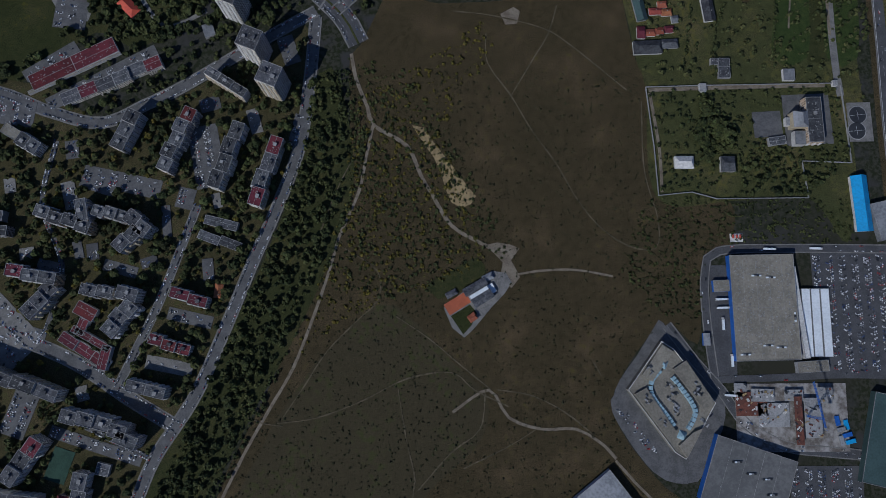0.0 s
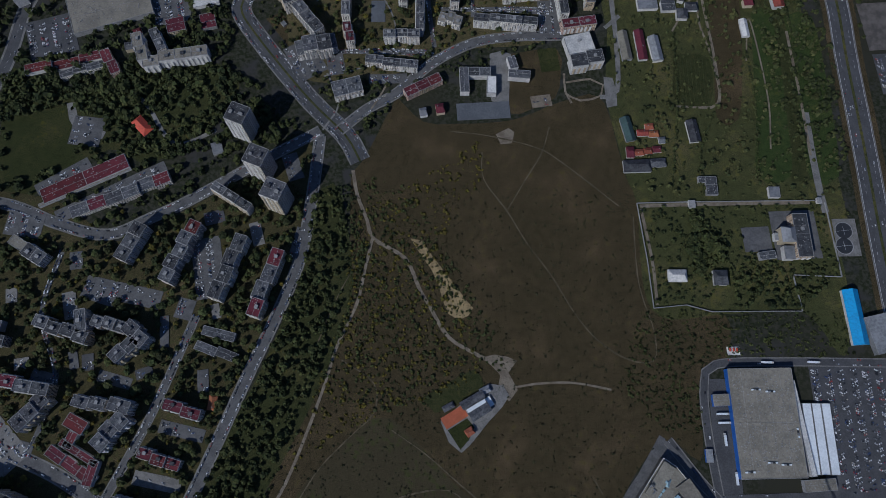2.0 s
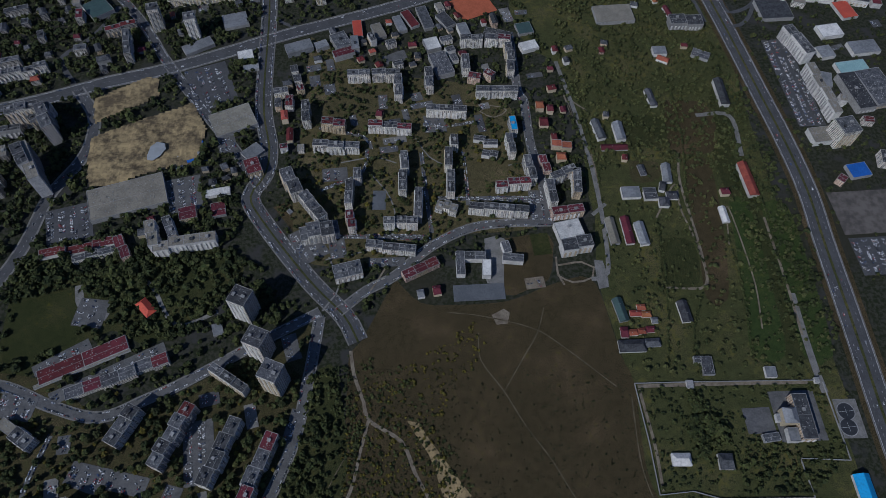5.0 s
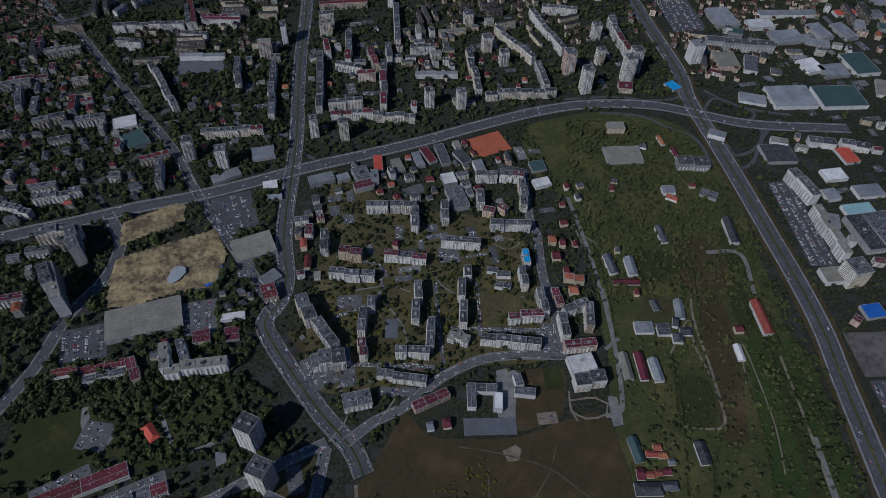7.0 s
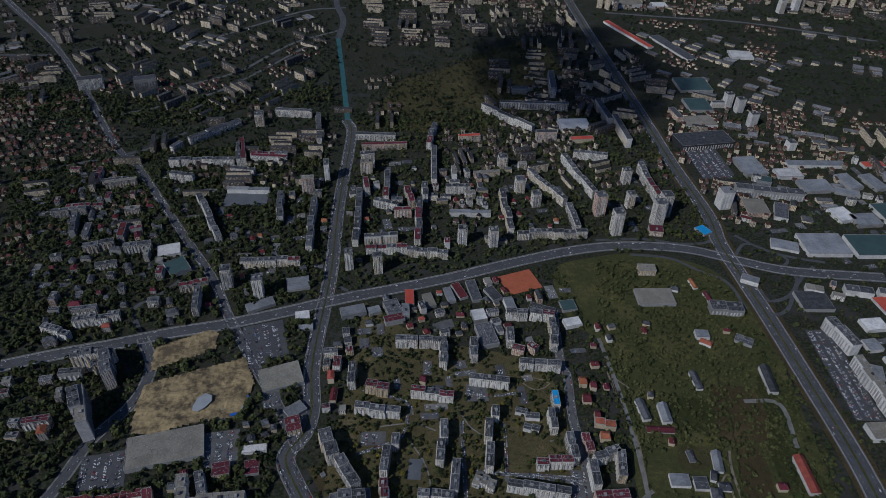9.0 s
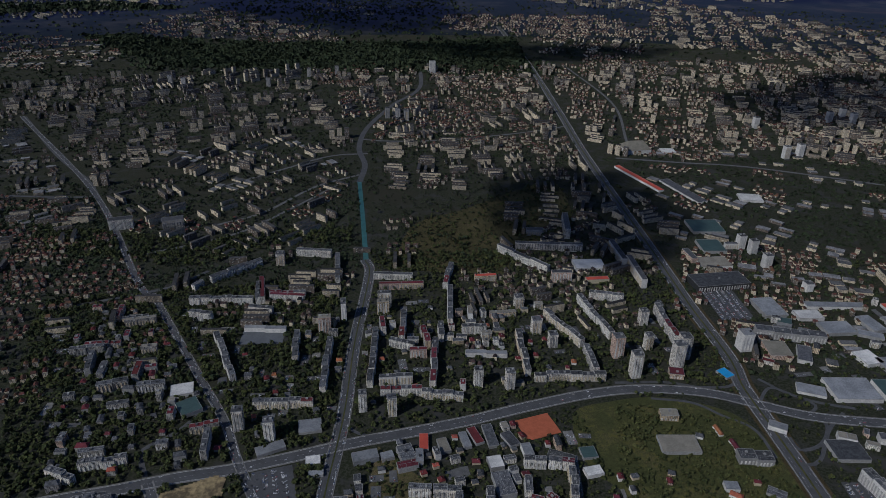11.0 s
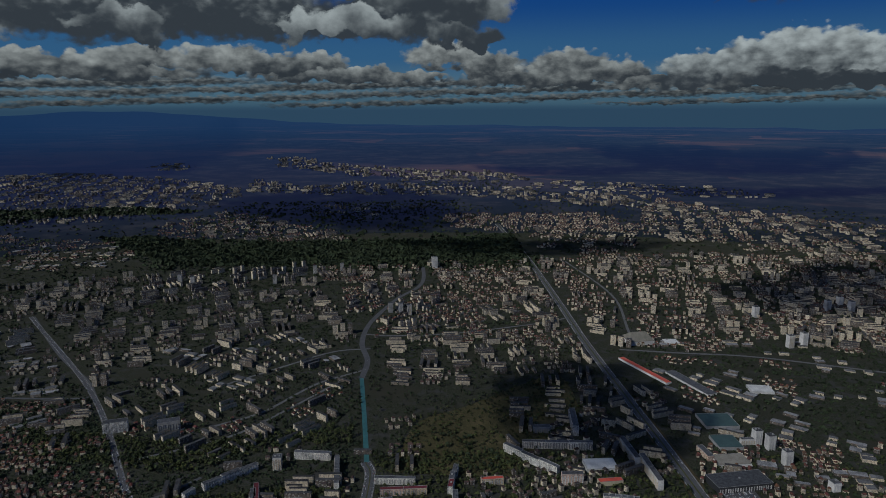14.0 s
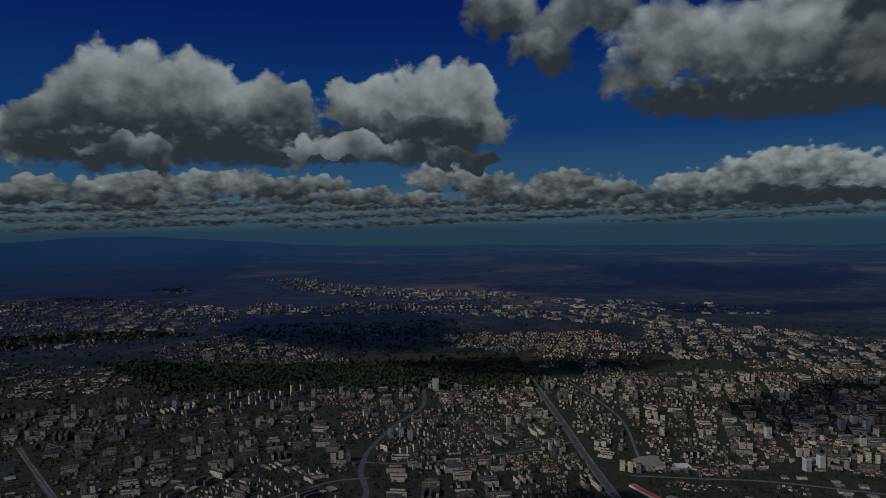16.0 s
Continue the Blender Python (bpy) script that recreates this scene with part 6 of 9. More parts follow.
block("workshop", 612.7, 902, 32.5, 20, 6, -31.1, "grey", "felt")
block("office", 478.8, 1103.8, 35.8, 22, 14, -2.7, "panel_warm", "gravel_roof", "yellow and white office building")
block("hall", 475.1, 1022.4, 74.7, 46.8, 7, 0.4, "grey", "gravel_roof")
gable("house", 565.8, 1063.1, 27.3, 9, 5, -81.6, "white", "tiles")
gable("house", 584.3, 1016.7, 40.1, 10, 5, -82.6, "white", "felt_red")
block("hall", 295.7, 949.5, 33.2, 22.2, 8, 13.4, "white", "white", "white roofed sports hall")


# ---- middle estate ----
block("apartment_block", -66.2, 738, 76, 13, 21, -7.6, "panel", ("felt", "felt", "felt_red"), steps=3)
block("apartment_block", 24.9, 772, 72.9, 13, 21, -7.7, "panel", ("felt", "felt", "felt_red"), steps=3)
block("apartment_block", 123.8, 798, 69.5, 13, 21, -8.8, "panel", ("felt", "felt", "felt_red"), steps=3)
block("apartment_block", 27.2, 580.5, 52.6, 13, 21, -5.3, "panel", ("felt", "felt", "felt_red"), steps=3)
block("apartment_block", 182.4, 590.5, 94.3, 13, 21, -11.6, "panel", ("felt", "felt", "felt_red"), steps=4)
block("apartment_block", 213.4, 634.8, 56.9, 13, 21, -0.9, "panel", ("felt", "felt", "felt_red"), steps=3)
block("apartment_block", 9, 539, 76.1, 13, 14, -11.3, "panel", "felt", steps=3)
block("apartment_block", -68.8, 785, 40.1, 15, 22, -9.9, "panel_warm", "felt_red", steps=2)
block("apartment_block", 43, 695.2, 36.1, 12, 21, -90.8, "panel", "felt")
block("apartment_block", 35.5, 655.3, 40.3, 12, 21, -95, "panel", "felt", steps=2)
block("apartment_block", -34.4, 675.5, 21.4, 12, 21, -91.3, "panel", "felt")
block("apartment_block", -48.1, 640.9, 45.8, 12, 21, -95.4, "panel", "felt", steps=2)
block("apartment_block", 58.8, 610.9, 54.6, 12, 21, -96.5, "panel", "felt", steps=2)
block("apartment_block", 128.6, 729.2, 22.6, 12, 21, -94.6, "panel", "felt")
block("apartment_block", 115.2, 695.8, 37.3, 12, 21, -96.6, "panel", "felt")
block("apartment_block", 112.1, 646.3, 44.5, 12, 21, -96.7, "panel", "felt", steps=2)
block("apartment_block", 245.1, 661.8, 49.1, 12, 21, -90, "panel", "felt", steps=2)
block("apartment_block", -49, 589.6, 32.3, 12, 21, -88.8, "panel", "felt_red", steps=2)
block("apartment_block", 232.7, 755.8, 30.3, 11, 21, -90, "panel", "cyan", "grey panel apartment block with a blue top")
block("apartment_block", 221.7, 714.4, 40.5, 11, 21, -92.4, "panel", "felt", steps=2)
block("apartment_block", 102.2, 604.4, 34.4, 16, 13, -22.9, "panel", "gravel_roof", steps=3)
block("shop_row", 273.4, 675.4, 34.6, 13, 10, -87.8, "panel_warm", "felt_red", steps=2)
block("apartment_block", 272.1, 611.9, 44.3, 13, 22, -89.9, "panel", "felt", steps=2)
block("apartment_block", 296.6, 646.9, 45.2, 13, 22, 17.2, "panel", "felt", steps=2)
block("apartment_block", 316.9, 628, 47.2, 13, 22, -98.9, "panel_warm", "felt", steps=2)
block("apartment_block", 290.2, 574.8, 50.9, 15, 18, 2.8, "panel_warm", "felt_red", steps=2)
block("sports_hall", 285.9, 543.1, 40.6, 31.8, 13, 8.2, "white", "white", "sports hall with a bright white roof")
block("office", 290.6, 512.8, 47.9, 20, 22, 2.9, "white", "felt", "white ribbed office block", steps=2)
gable("villa", 288.2, 800.7, 13.3, 16, 11, -4.7, "beige", "tiles", "tall beige villa under a red roof")
gable("villa", 304.9, 792, 10.6, 14, 11, -4.9, "beige", "felt_red", "tall beige villa under a red roof")
gable("villa", 288.2, 762.3, 14.4, 18, 11, -4.8, "beige", "felt_red", "tall beige villa under a red roof")
gable("villa", 299.2, 728.6, 9.1, 14, 11, -5, "beige", "felt_red", "tall beige villa under a red roof")
gable("villa", 303.5, 686.1, 15.4, 14, 11, -5.2, "beige", "tiles", "tall beige villa under a red roof")
block("villa", 308.9, 711.4, 34, 14, 11, -9, "beige", "tiles", "long beige house with bright red roofs", steps=2)
block("school", 110.6, 501.2, 40.2, 13, 11, -94.6, "white", "felt", "white school wing with a dark roof")
block("school", 133.9, 510.4, 32.1, 14, 11, -5.6, "white", "felt", "white school wing with a dark roof", steps=2)
block("school", 148.8, 489.2, 27.7, 13, 11, -97.9, "white", "white", "white school wing with a flat white roof")
block("school", 183.8, 522.3, 20.2, 12, 11, -81.5, "white", "felt", "white school wing with a dark roof")
block("school", 191.1, 502.4, 31.4, 13, 11, -10.8, "white", "felt", "white school wing with a dark roof")
block("apartment_block", 49.6, 499.6, 57.4, 15, 12, 22, "panel_warm", "felt_red", steps=3)
gable("villa", 46.5, 457.9, 10, 12, 7, 5.1, "white", "metal")
gable("villa", 70.8, 460.5, 11.6, 14, 8, 3.5, "beige", "felt_red")
block("apartment_block", -57.5, 502, 42.1, 24, 16, 10, "panel", "felt", steps=2)
block("apartment_block", -107.1, 618.5, 58.3, 17, 24, -58.5, "panel", "felt", steps=3)
block("apartment_block", -95.2, 573.5, 40.5, 25, 24, 7.2, "panel", "felt", steps=2)
block("apartment_block", -138.5, 667.5, 52.3, 20, 26, -72.2, "panel", "felt", steps=2)
block("nursery", 173.1, 739, 19.6, 11, 8, -15.1, "white", "felt", "white nursery school wing")
block("nursery", 190.7, 728.8, 23.9, 12, 8, -5, "white", "felt", "white nursery school wing")
block("nursery", 186.4, 705.4, 26.1, 12, 8, -20.2, "white", "felt", "white nursery school wing", steps=2)
block("superstore", -395.1, 672.2, 117.1, 60.1, 9, 13.4, "grey", "gravel_roof", "superstore with a wide pale gravel roof")
block("superstore", -238, 815.3, 70.9, 51.7, 9, 19.8, "grey", "gravel_roof", "superstore with a wide grey gravel roof")
block("canopy_hall", -203.5, 746.3, 32.2, 24.3, 6, 39, "grey", "metal")
block("office", -201.5, 711.3, 24.3, 30.3, 14, 17.1, "panel_warm", "felt_red", "office with a dull red roof")
block("warehouse", -256.6, 670.1, 38.9, 14, 6, 7.2, "white", "white", "warehouse with a white roof")
block("office", -299, 630, 26.6, 23.1, 12, 10.1, "panel_warm", "felt_red", "office with a dull red roof")
block("shop", -253.9, 636.6, 22.2, 25.3, 6, 8.1, "grey", "felt_red")
block("office", -346.2, 591, 46.1, 15, 24, -80.8, "white", "gravel_roof", "long white ribbed office wing", steps=2)
block("office", -296.4, 571.5, 92.3, 16, 24, 4.2, "white", "gravel_roof", "long white ribbed office wing", steps=4)
block("apartment_block", -320.9, 603.3, 38.4, 13, 20, -68.8, "panel", "felt", steps=2)
block("shop_row", -456.9, 586.6, 113.1, 15, 7, 9.4, "white", "felt_red", "shop row with a dull red roof", steps=3, heads=0)
block("shop_row", -425.4, 573, 74.7, 11, 10, 12.5, "panel", "felt", steps=4)
block("apartment_block", -391.8, 578.3, 42.8, 14, 12, -69.5, "panel_warm", "felt_red", steps=2)
block("tower_block", -539.6, 726.2, 80.2, 17, 48, -65.2, "white", "gravel_roof", "tall white slab tower with pale roof", steps=2)
block("apartment_block", -558.3, 848.4, 51.5, 20, 30, 8, "panel", "felt", steps=2)
block("kiosk", -144, 623.7, 6.4, 8, 3, 35.1, "grey", "metal")


# ---- blocks past the estate ----
block("apartment_block", -20.9, 893.2, 40.1, 13, 22, -3, "panel", "felt", steps=2)
block("apartment_block", 27, 892.1, 49.5, 13, 22, 0.2, "panel", "felt", steps=2)
block("apartment_block", 189.6, 965.3, 40.5, 13, 22, 1.4, "panel", ("felt", "felt", "felt_red"), steps=2)
block("apartment_block", 238.2, 962, 46.7, 13, 22, -12.7, "panel", ("felt", "felt", "felt_red"), steps=2)
block("apartment_block", 217.1, 836.2, 73.1, 13, 22, -5.3, "panel", "felt", steps=3)
block("apartment_block", -76.2, 1339.5, 60.2, 13, 20, -19.2, "panel", ("felt", "felt", "felt_red"), steps=2)
block("apartment_block", -68.7, 1167.7, 87.7, 13, 20, 1, "panel", ("felt", "felt", "felt_red"), steps=4)
block("apartment_block", 18.9, 1157.9, 88.2, 13, 20, -6.3, "panel", "felt", steps=4)
block("apartment_block", 297.6, 1224.5, 156.4, 13, 20, 2, "panel", "felt", steps=6)
block("apartment_block", -548.5, 1522, 161.8, 13, 22, 1.5, "panel", "felt", steps=6)
block("apartment_block", -576.7, 1444.7, 58.3, 13, 26, -6.8, "panel", ("felt", "felt", "felt_red"), steps=2)
block("apartment_block", -388.3, 1563, 93.7, 13, 16, 2.8, "panel", ("felt", "felt", "felt_red"), steps=3)
block("apartment_block", -439.6, 1485, 61.8, 13, 16, -8.8, "panel", "felt", steps=2)
block("apartment_block", -308.8, 1125, 122.4, 13, 20, 2.2, "panel", ("felt", "felt", "felt_red"), steps=5)
block("apartment_block", -665, 921.8, 58.2, 13, 20, -17.1, "panel", "felt", steps=3)
block("apartment_block", -603.2, 954.5, 83.2, 13, 20, 13.3, "panel", ("felt", "felt", "felt_red"), steps=4)
block("apartment_block", 448.2, 1562.2, 87.8, 13, 22, -9, "panel", "felt", steps=3)
block("apartment_block", 46.4, 860, 50.5, 13, 22, -96.6, "panel", "felt", steps=2)
block("apartment_block", 101.6, 873.9, 45.8, 13, 22, -88.4, "panel", "felt", steps=2)
block("apartment_block", 253.4, 913.2, 72.4, 13, 22, -94.9, "panel", "felt", steps=3)
block("apartment_block", 171, 905, 35.6, 13, 22, -93.2, "panel", "felt")
block("apartment_block", -114.3, 813.9, 46.6, 13, 22, -84.5, "panel", "felt", steps=2)
block("apartment_block", -140.1, 1290.2, 200.6, 13, 22, -87.9, "panel", "felt", steps=5)
block("apartment_block", -78.6, 1413.4, 114.3, 13, 22, -88.2, "panel", ("felt", "felt", "felt_red"), steps=3)
block("apartment_block", 36.5, 1512.4, 164.8, 13, 22, -90.6, "panel", "felt", steps=3)
block("apartment_block", 14.6, 1390.3, 57.4, 13, 22, -91.6, "panel", "felt", steps=2)
block("apartment_block", -0.1, 1269.3, 163.4, 13, 22, -90.5, "panel", ("felt", "felt", "felt_red"), steps=4)
block("apartment_block", 203.1, 1312.3, 157.5, 13, 22, -86.1, "panel", ("felt", "felt", "felt_red"), steps=4)
block("apartment_block", 310.3, 1412.1, 150.7, 13, 24, -62.4, "panel", "felt", steps=5)
block("apartment_block", 355.7, 1284.2, 94.8, 13, 24, -87.1, "panel", "felt", steps=3)
block("apartment_block", 398.8, 1466, 181.5, 13, 24, -73.7, "panel", "felt", steps=5)
block("apartment_block", -475.9, 1287.6, 183, 13, 22, -63.8, "panel", "felt", steps=5)
block("apartment_block", -464, 1562.3, 85, 13, 22, -76.6, "panel", ("felt", "felt", "felt_red"), steps=2)
block("apartment_block", -321.1, 1324, 103.5, 13, 22, -82.2, "panel", "felt", steps=3)
block("apartment_block", -240.8, 1257.2, 185.9, 13, 22, -86.8, "panel", "felt", steps=5)
block("apartment_block", 566.8, 1431.5, 148.1, 13, 28, -86.4, "panel", ("felt", "felt", "felt_red"), steps=4)
block("apartment_block", 32.9, 1665.5, 114.9, 13, 22, 80.9, "panel", ("felt", "felt", "felt_red"), steps=3)
block("tower_block", -144.6, 1118.7, 17, 17, 46, 8, "panel", "felt", "tall grey panel tower block of 16 storeys", heads=2)
block("tower_block", -83.9, 1106.9, 18, 18, 46, 8, "panel", "felt", "tall grey panel tower block of 16 storeys", heads=2)
block("tower_block", 95.3, 1201.6, 18, 18, 46, 8, "panel", "felt", "tall grey panel tower block of 16 storeys", heads=2)
block("tower_block", 162.7, 1194.7, 19, 19, 46, 8, "panel", "felt", "tall grey panel tower block of 16 storeys", heads=2)
block("tower_block", 244.7, 1407.6, 22, 22, 40, 8, "panel", "felt", "tall grey panel tower block of 14 storeys", heads=2)
block("tower_block", 277, 1352.3, 20, 20, 36, 8, "panel", "felt", "tall grey panel tower block of 13 storeys", heads=2)
block("tower_block", 443.8, 1241.2, 22, 22, 62, 8, "panel", "felt", "tall grey panel tower block of 22 storeys", heads=2)
block("tower_block", 546.5, 1276.6, 24, 24, 64, 8, "panel", "felt", "tall grey panel tower block of 22 storeys", heads=2)
block("tower_block", 572.7, 1312.6, 24, 24, 60, 8, "panel", "felt", "tall grey panel tower block of 21 storeys", heads=2)
block("tower_block", -382.1, 1059.6, 20, 20, 50, 8, "panel", "felt", "tall grey panel tower block of 18 storeys", heads=2)
block("tower_block", -314.8, 1030, 20, 20, 50, 8, "panel", "felt", "tall grey panel tower block of 18 storeys", heads=2)
block("tower_block", 515.8, 1451.1, 20, 20, 40, 8, "panel", "felt", "tall grey panel tower block of 14 storeys", heads=2)
block("tower_block", 500.7, 1346.5, 18, 18, 40, 8, "panel", "felt", "tall grey panel tower block of 14 storeys", heads=2)
block("tower_block", 213.2, 1519.4, 22, 22, 36, 8, "panel", "felt", "tall grey panel tower block of 13 storeys", heads=2)
block("tower_block", 420.5, 1315.9, 24, 24, 56, 8, "panel_warm", "felt", "tall grey panel tower block of 20 storeys", heads=2)
block("tower_block", -130, 1517.4, 34, 15, 44, 8, "panel", "felt", "tall grey panel tower block of 15 storeys", heads=2)
block("tower_block", -265.5, 1401.9, 30, 16, 44, 8, "panel_warm", "gravel_roof", "tall grey panel tower block of 15 storeys", heads=2)
block("tower_block", -227.3, 1461.2, 13, 30, 50, 8, "white", "felt", "tall grey panel tower block of 18 storeys", heads=2)
block("apartment_block", 183.1, 875, 22.2, 14, 16, -18.4, "panel_warm", "felt_red")
block("apartment_block", 210.3, 879.4, 17.9, 14, 16, -43.4, "panel_warm", "felt_red")
gable("villa", 9.7, 808.5, 11.3, 14, 9, -17, "beige", "felt_red")
block("school", -408.6, 1400.5, 100.6, 13, 12, 0.3, "white", "metal", "long white school building", steps=2)
block("school", 118.9, 1308.3, 95.4, 13, 12, 0.2, "white", "metal", "long white school building", steps=2)
block("apartment_block", -572.1, 844.9, 51.5, 17, 45, 12.9, "panel", "felt", steps=3)
block("apartment_block", -533, 821.7, 56.2, 17, 45, -62.4, "panel", "felt", steps=2)
block("apartment_block", -548.8, 739, 45.7, 17, 52, -62.5, "white", "felt", steps=2)
block("apartment_block", -552.6, 836.6, 26.8, 14, 30, 35.6, "panel", "felt", steps=2)
block("hall", -531.5, 1168.7, 46.7, 38.3, 9, 16.5, "white", "white", "hall with a bright white roof")
block("hall", -499.5, 1115.3, 42.2, 47.3, 9, 35, "white", "green", "hall with a dark green roof")
block("hall", -17.6, 1020.5, 17.7, 43.3, 8, 2.3, "grey", "clay2", "hall with a bright red and blue roof")
block("workshop", 111.3, 1041.2, 20, 61.1, 7, 11.8, "grey", "felt")
block("workshop", 21.1, 1013, 19.3, 37.5, 7, 16.8, "grey", "gravel_roof")
block("workshop", 62.1, 1028.4, 15.3, 42.6, 7, 15.9, "grey", "metal")
block("workshop", 82.6, 1041.5, 17.6, 46.9, 6, 22.7, "grey", "felt_red")
block("workshop", 149.7, 1033, 21.6, 39.5, 6, 27.6, "grey", "felt")
block("workshop", -49.3, 986.1, 28.9, 38.4, 14, 21.4, "grey", "felt")
block("workshop", -24.3, 978, 14.6, 33.3, 14, 3.1, "grey", "metal")
block("workshop", -85.2, 983.6, 24, 18.1, 8, 20.1, "grey", "metal")
block("workshop", -45.5, 957.5, 38.5, 17.9, 12, 16.9, "grey", "felt_red")
block("workshop", 295.7, 998, 29.9, 29.2, 6, 8.2, "grey", "green")
block("workshop", 241.9, 986.7, 51.1, 25.6, 5, -21.4, "grey", "felt")
block("workshop", -222.3, 971.1, 27.4, 22.6, 6, 10, "grey", "white")
block("workshop", -211.4, 939.4, 26.9, 12.4, 6, 6.5, "grey", "metal")
block("workshop", -308, 1001.1, 54.6, 23.2, 7, 26.4, "grey", "metal")
block("workshop", -243.7, 1064.1, 45.3, 36.8, 6, 12.1, "grey", "metal")


# ---- quarters along the motorway and the channel ----
block("apartment_block", -554.4, 1684.9, 155, 14, 22, 43.4, "panel", "felt", steps=3, heads=0)
block("apartment_block", -356.8, 1793.1, 103.7, 13, 22, -4.8, "panel", "felt", steps=2, heads=0)
block("apartment_block", -383.6, 1543.1, 93.3, 13, 20, -4.5, "panel", "felt_red", steps=2, heads=0)
block("apartment_block", -458.2, 1577.1, 110, 13, 22, -76.2, "panel", "felt_red", heads=0)
block("apartment_block", -277, 1699.4, 146.1, 13, 22, -82.1, "panel", "felt", steps=2, heads=0)
block("apartment_block", -633, 1596.3, 33.9, 13, 20, 60.9, "panel", "felt", heads=0)
block("apartment_block", 251.1, 1771.5, 188.9, 14, 24, -45.8, "panel", "felt", steps=3, heads=0)
block("apartment_block", 336.4, 1849.3, 200.5, 14, 24, -3.2, "panel", "felt", steps=3, heads=0)
block("apartment_block", 344.6, 1657.4, 57.1, 15, 32, 0.8, "panel_warm", "felt", heads=0)
block("apartment_block", 531.2, 1802.8, 121, 15, 28, -84, "white", "felt", steps=2, heads=0)
block("apartment_block", 558.9, 1695.5, 143.1, 15, 28, -86.2, "white", "felt", steps=2, heads=0)
block("apartment_block", 305.9, 1952.2, 52.1, 20, 20, 1.2, "grey", "felt", heads=0)
block("apartment_block", 409, 1985.8, 123.2, 18, 34, -94.5, "panel", "felt", heads=0)
block("apartment_block", -92.6, 1612.3, 119.3, 13, 18, 3.6, "panel_warm", "felt_red", steps=2, heads=0)
block("apartment_block", -117.8, 1660.9, 107, 13, 18, -2.6, "panel", "felt", steps=2, heads=0)
block("apartment_block", 136.2, 1658.1, 59.1, 14, 18, 6.8, "panel_warm", "clay2", heads=0)
block("apartment_block", 443.9, 1657.3, 63.9, 18, 12, 6.4, "beige", "clay2", heads=0)
block("apartment_block", 745.9, 1804.2, 64.2, 18, 16, -81.5, "panel_warm", "felt", heads=0)
block("apartment_block", 893.5, 1871.4, 39.7, 13, 18, 1, "white", "felt", heads=0)
block("apartment_block", -828.2, 1967.8, 64, 30, 34, 19.4, "grey", "felt", heads=0)
block("apartment_block", -990, 1964.3, 70.3, 26, 34, 17.6, "panel", "felt", heads=0)
block("tower_block", 922.5, 1875, 22, 22, 44, 8, "white", "felt", "tall grey panel tower block of 15 storeys", heads=2)
block("tower_block", 945.9, 1841.7, 22, 22, 44, 8, "white", "felt", "tall grey panel tower block of 15 storeys", heads=2)
block("tower_block", 951, 1753, 22, 22, 42, 8, "white", "felt", "tall grey panel tower block of 15 storeys", heads=2)
block("tower_block", 1009.4, 1624.6, 22, 22, 24, 8, "white", "felt", "tall grey panel tower block of 8 storeys", heads=2)
block("tower_block", -443.9, 1741.9, 24, 24, 36, 8, "panel", "felt", "tall grey panel tower block of 13 storeys", heads=2)
block("tower_block", -131.6, 1486.7, 30, 16, 38, 8, "panel_warm", "gravel_roof", "tall grey panel tower block of 13 storeys", heads=2)
block("office", 775.5, 1649.9, 151.9, 67.8, 18, 9, "dark", "felt", "dark glazed office complex by the motorway")
block("hall", 861.6, 2012.2, 102.8, 90.8, 9, 1.1, "grey", "green", "hall with a dark green roof")
block("hall", 832.8, 1872.4, 70.7, 78, 9, 1, "grey", "green", "hall with a dark green roof")
block("hall", 804, 1768.3, 91.9, 60.4, 8, 5.1, "white", "gravel_roof", "hall with a pale roof")
block("school", 436.8, 1743.7, 86.2, 56.7, 10, 3, "white", "white", "long white school with a pale roof")
block("market_hall", 756.1, 2440.1, 22.4, 275.2, 8, 22.7, "white", "clay2", "very long hall with a vivid red roof")
block("barracks", 886.6, 2319.9, 39.5, 225.2, 7, 20.1, "white", "felt", "long row of pale barracks")
block("hall", 1107.3, 2258.1, 76.7, 60.9, 8, -6, "white", "white", "white roofed hall among the yards")
gable("arena", 824.6, 2770.8, 107.9, 88.7, 16, 10.8, "white", "gravel_roof", "sports arena under a pale curved roof")
block("hall", 960.2, 2757.1, 57.6, 51.2, 8, 0.9, "white", "white", "white roofed pavilion beside the arena")
block("tower_block", -44.4, 4133.5, 34, 34, 75, 8, "white", "felt", "tall pale office tower over the centre", heads=2)
block("tower_block", 1867, 3218, 24, 24, 52, 8, "white", "felt", "tall grey panel tower block of 18 storeys", heads=2)
block("tower_block", 1961.7, 3281.1, 24, 24, 52, 8, "white", "felt", "tall grey panel tower block of 18 storeys", heads=2)
block("tower_block", 1972, 3200.1, 24, 24, 52, 8, "white", "felt", "tall grey panel tower block of 18 storeys", heads=2)
block("tower_block", 1499.7, 2728.4, 24, 24, 52, 8, "white", "felt", "tall grey panel tower block of 18 storeys", heads=2)
block("tower_block", 1428.7, 2697.8, 24, 24, 52, 8, "white", "felt", "tall grey panel tower block of 18 storeys", heads=2)
block("tower_block", 1471.6, 3113.2, 24, 24, 52, 8, "white", "felt", "tall grey panel tower block of 18 storeys", heads=2)
block("tower_block", -758.5, 4017.5, 22, 22, 48, 8, "grey", "felt", "tall grey panel tower block of 17 storeys", heads=2)
block("tower_block", -606.5, 4083.2, 22, 22, 48, 8, "grey", "felt", "tall grey panel tower block of 17 storeys", heads=2)
block("tower_block", -1483.7, 3797.1, 22, 22, 48, 8, "grey", "felt", "tall grey panel tower block of 17 storeys", heads=2)
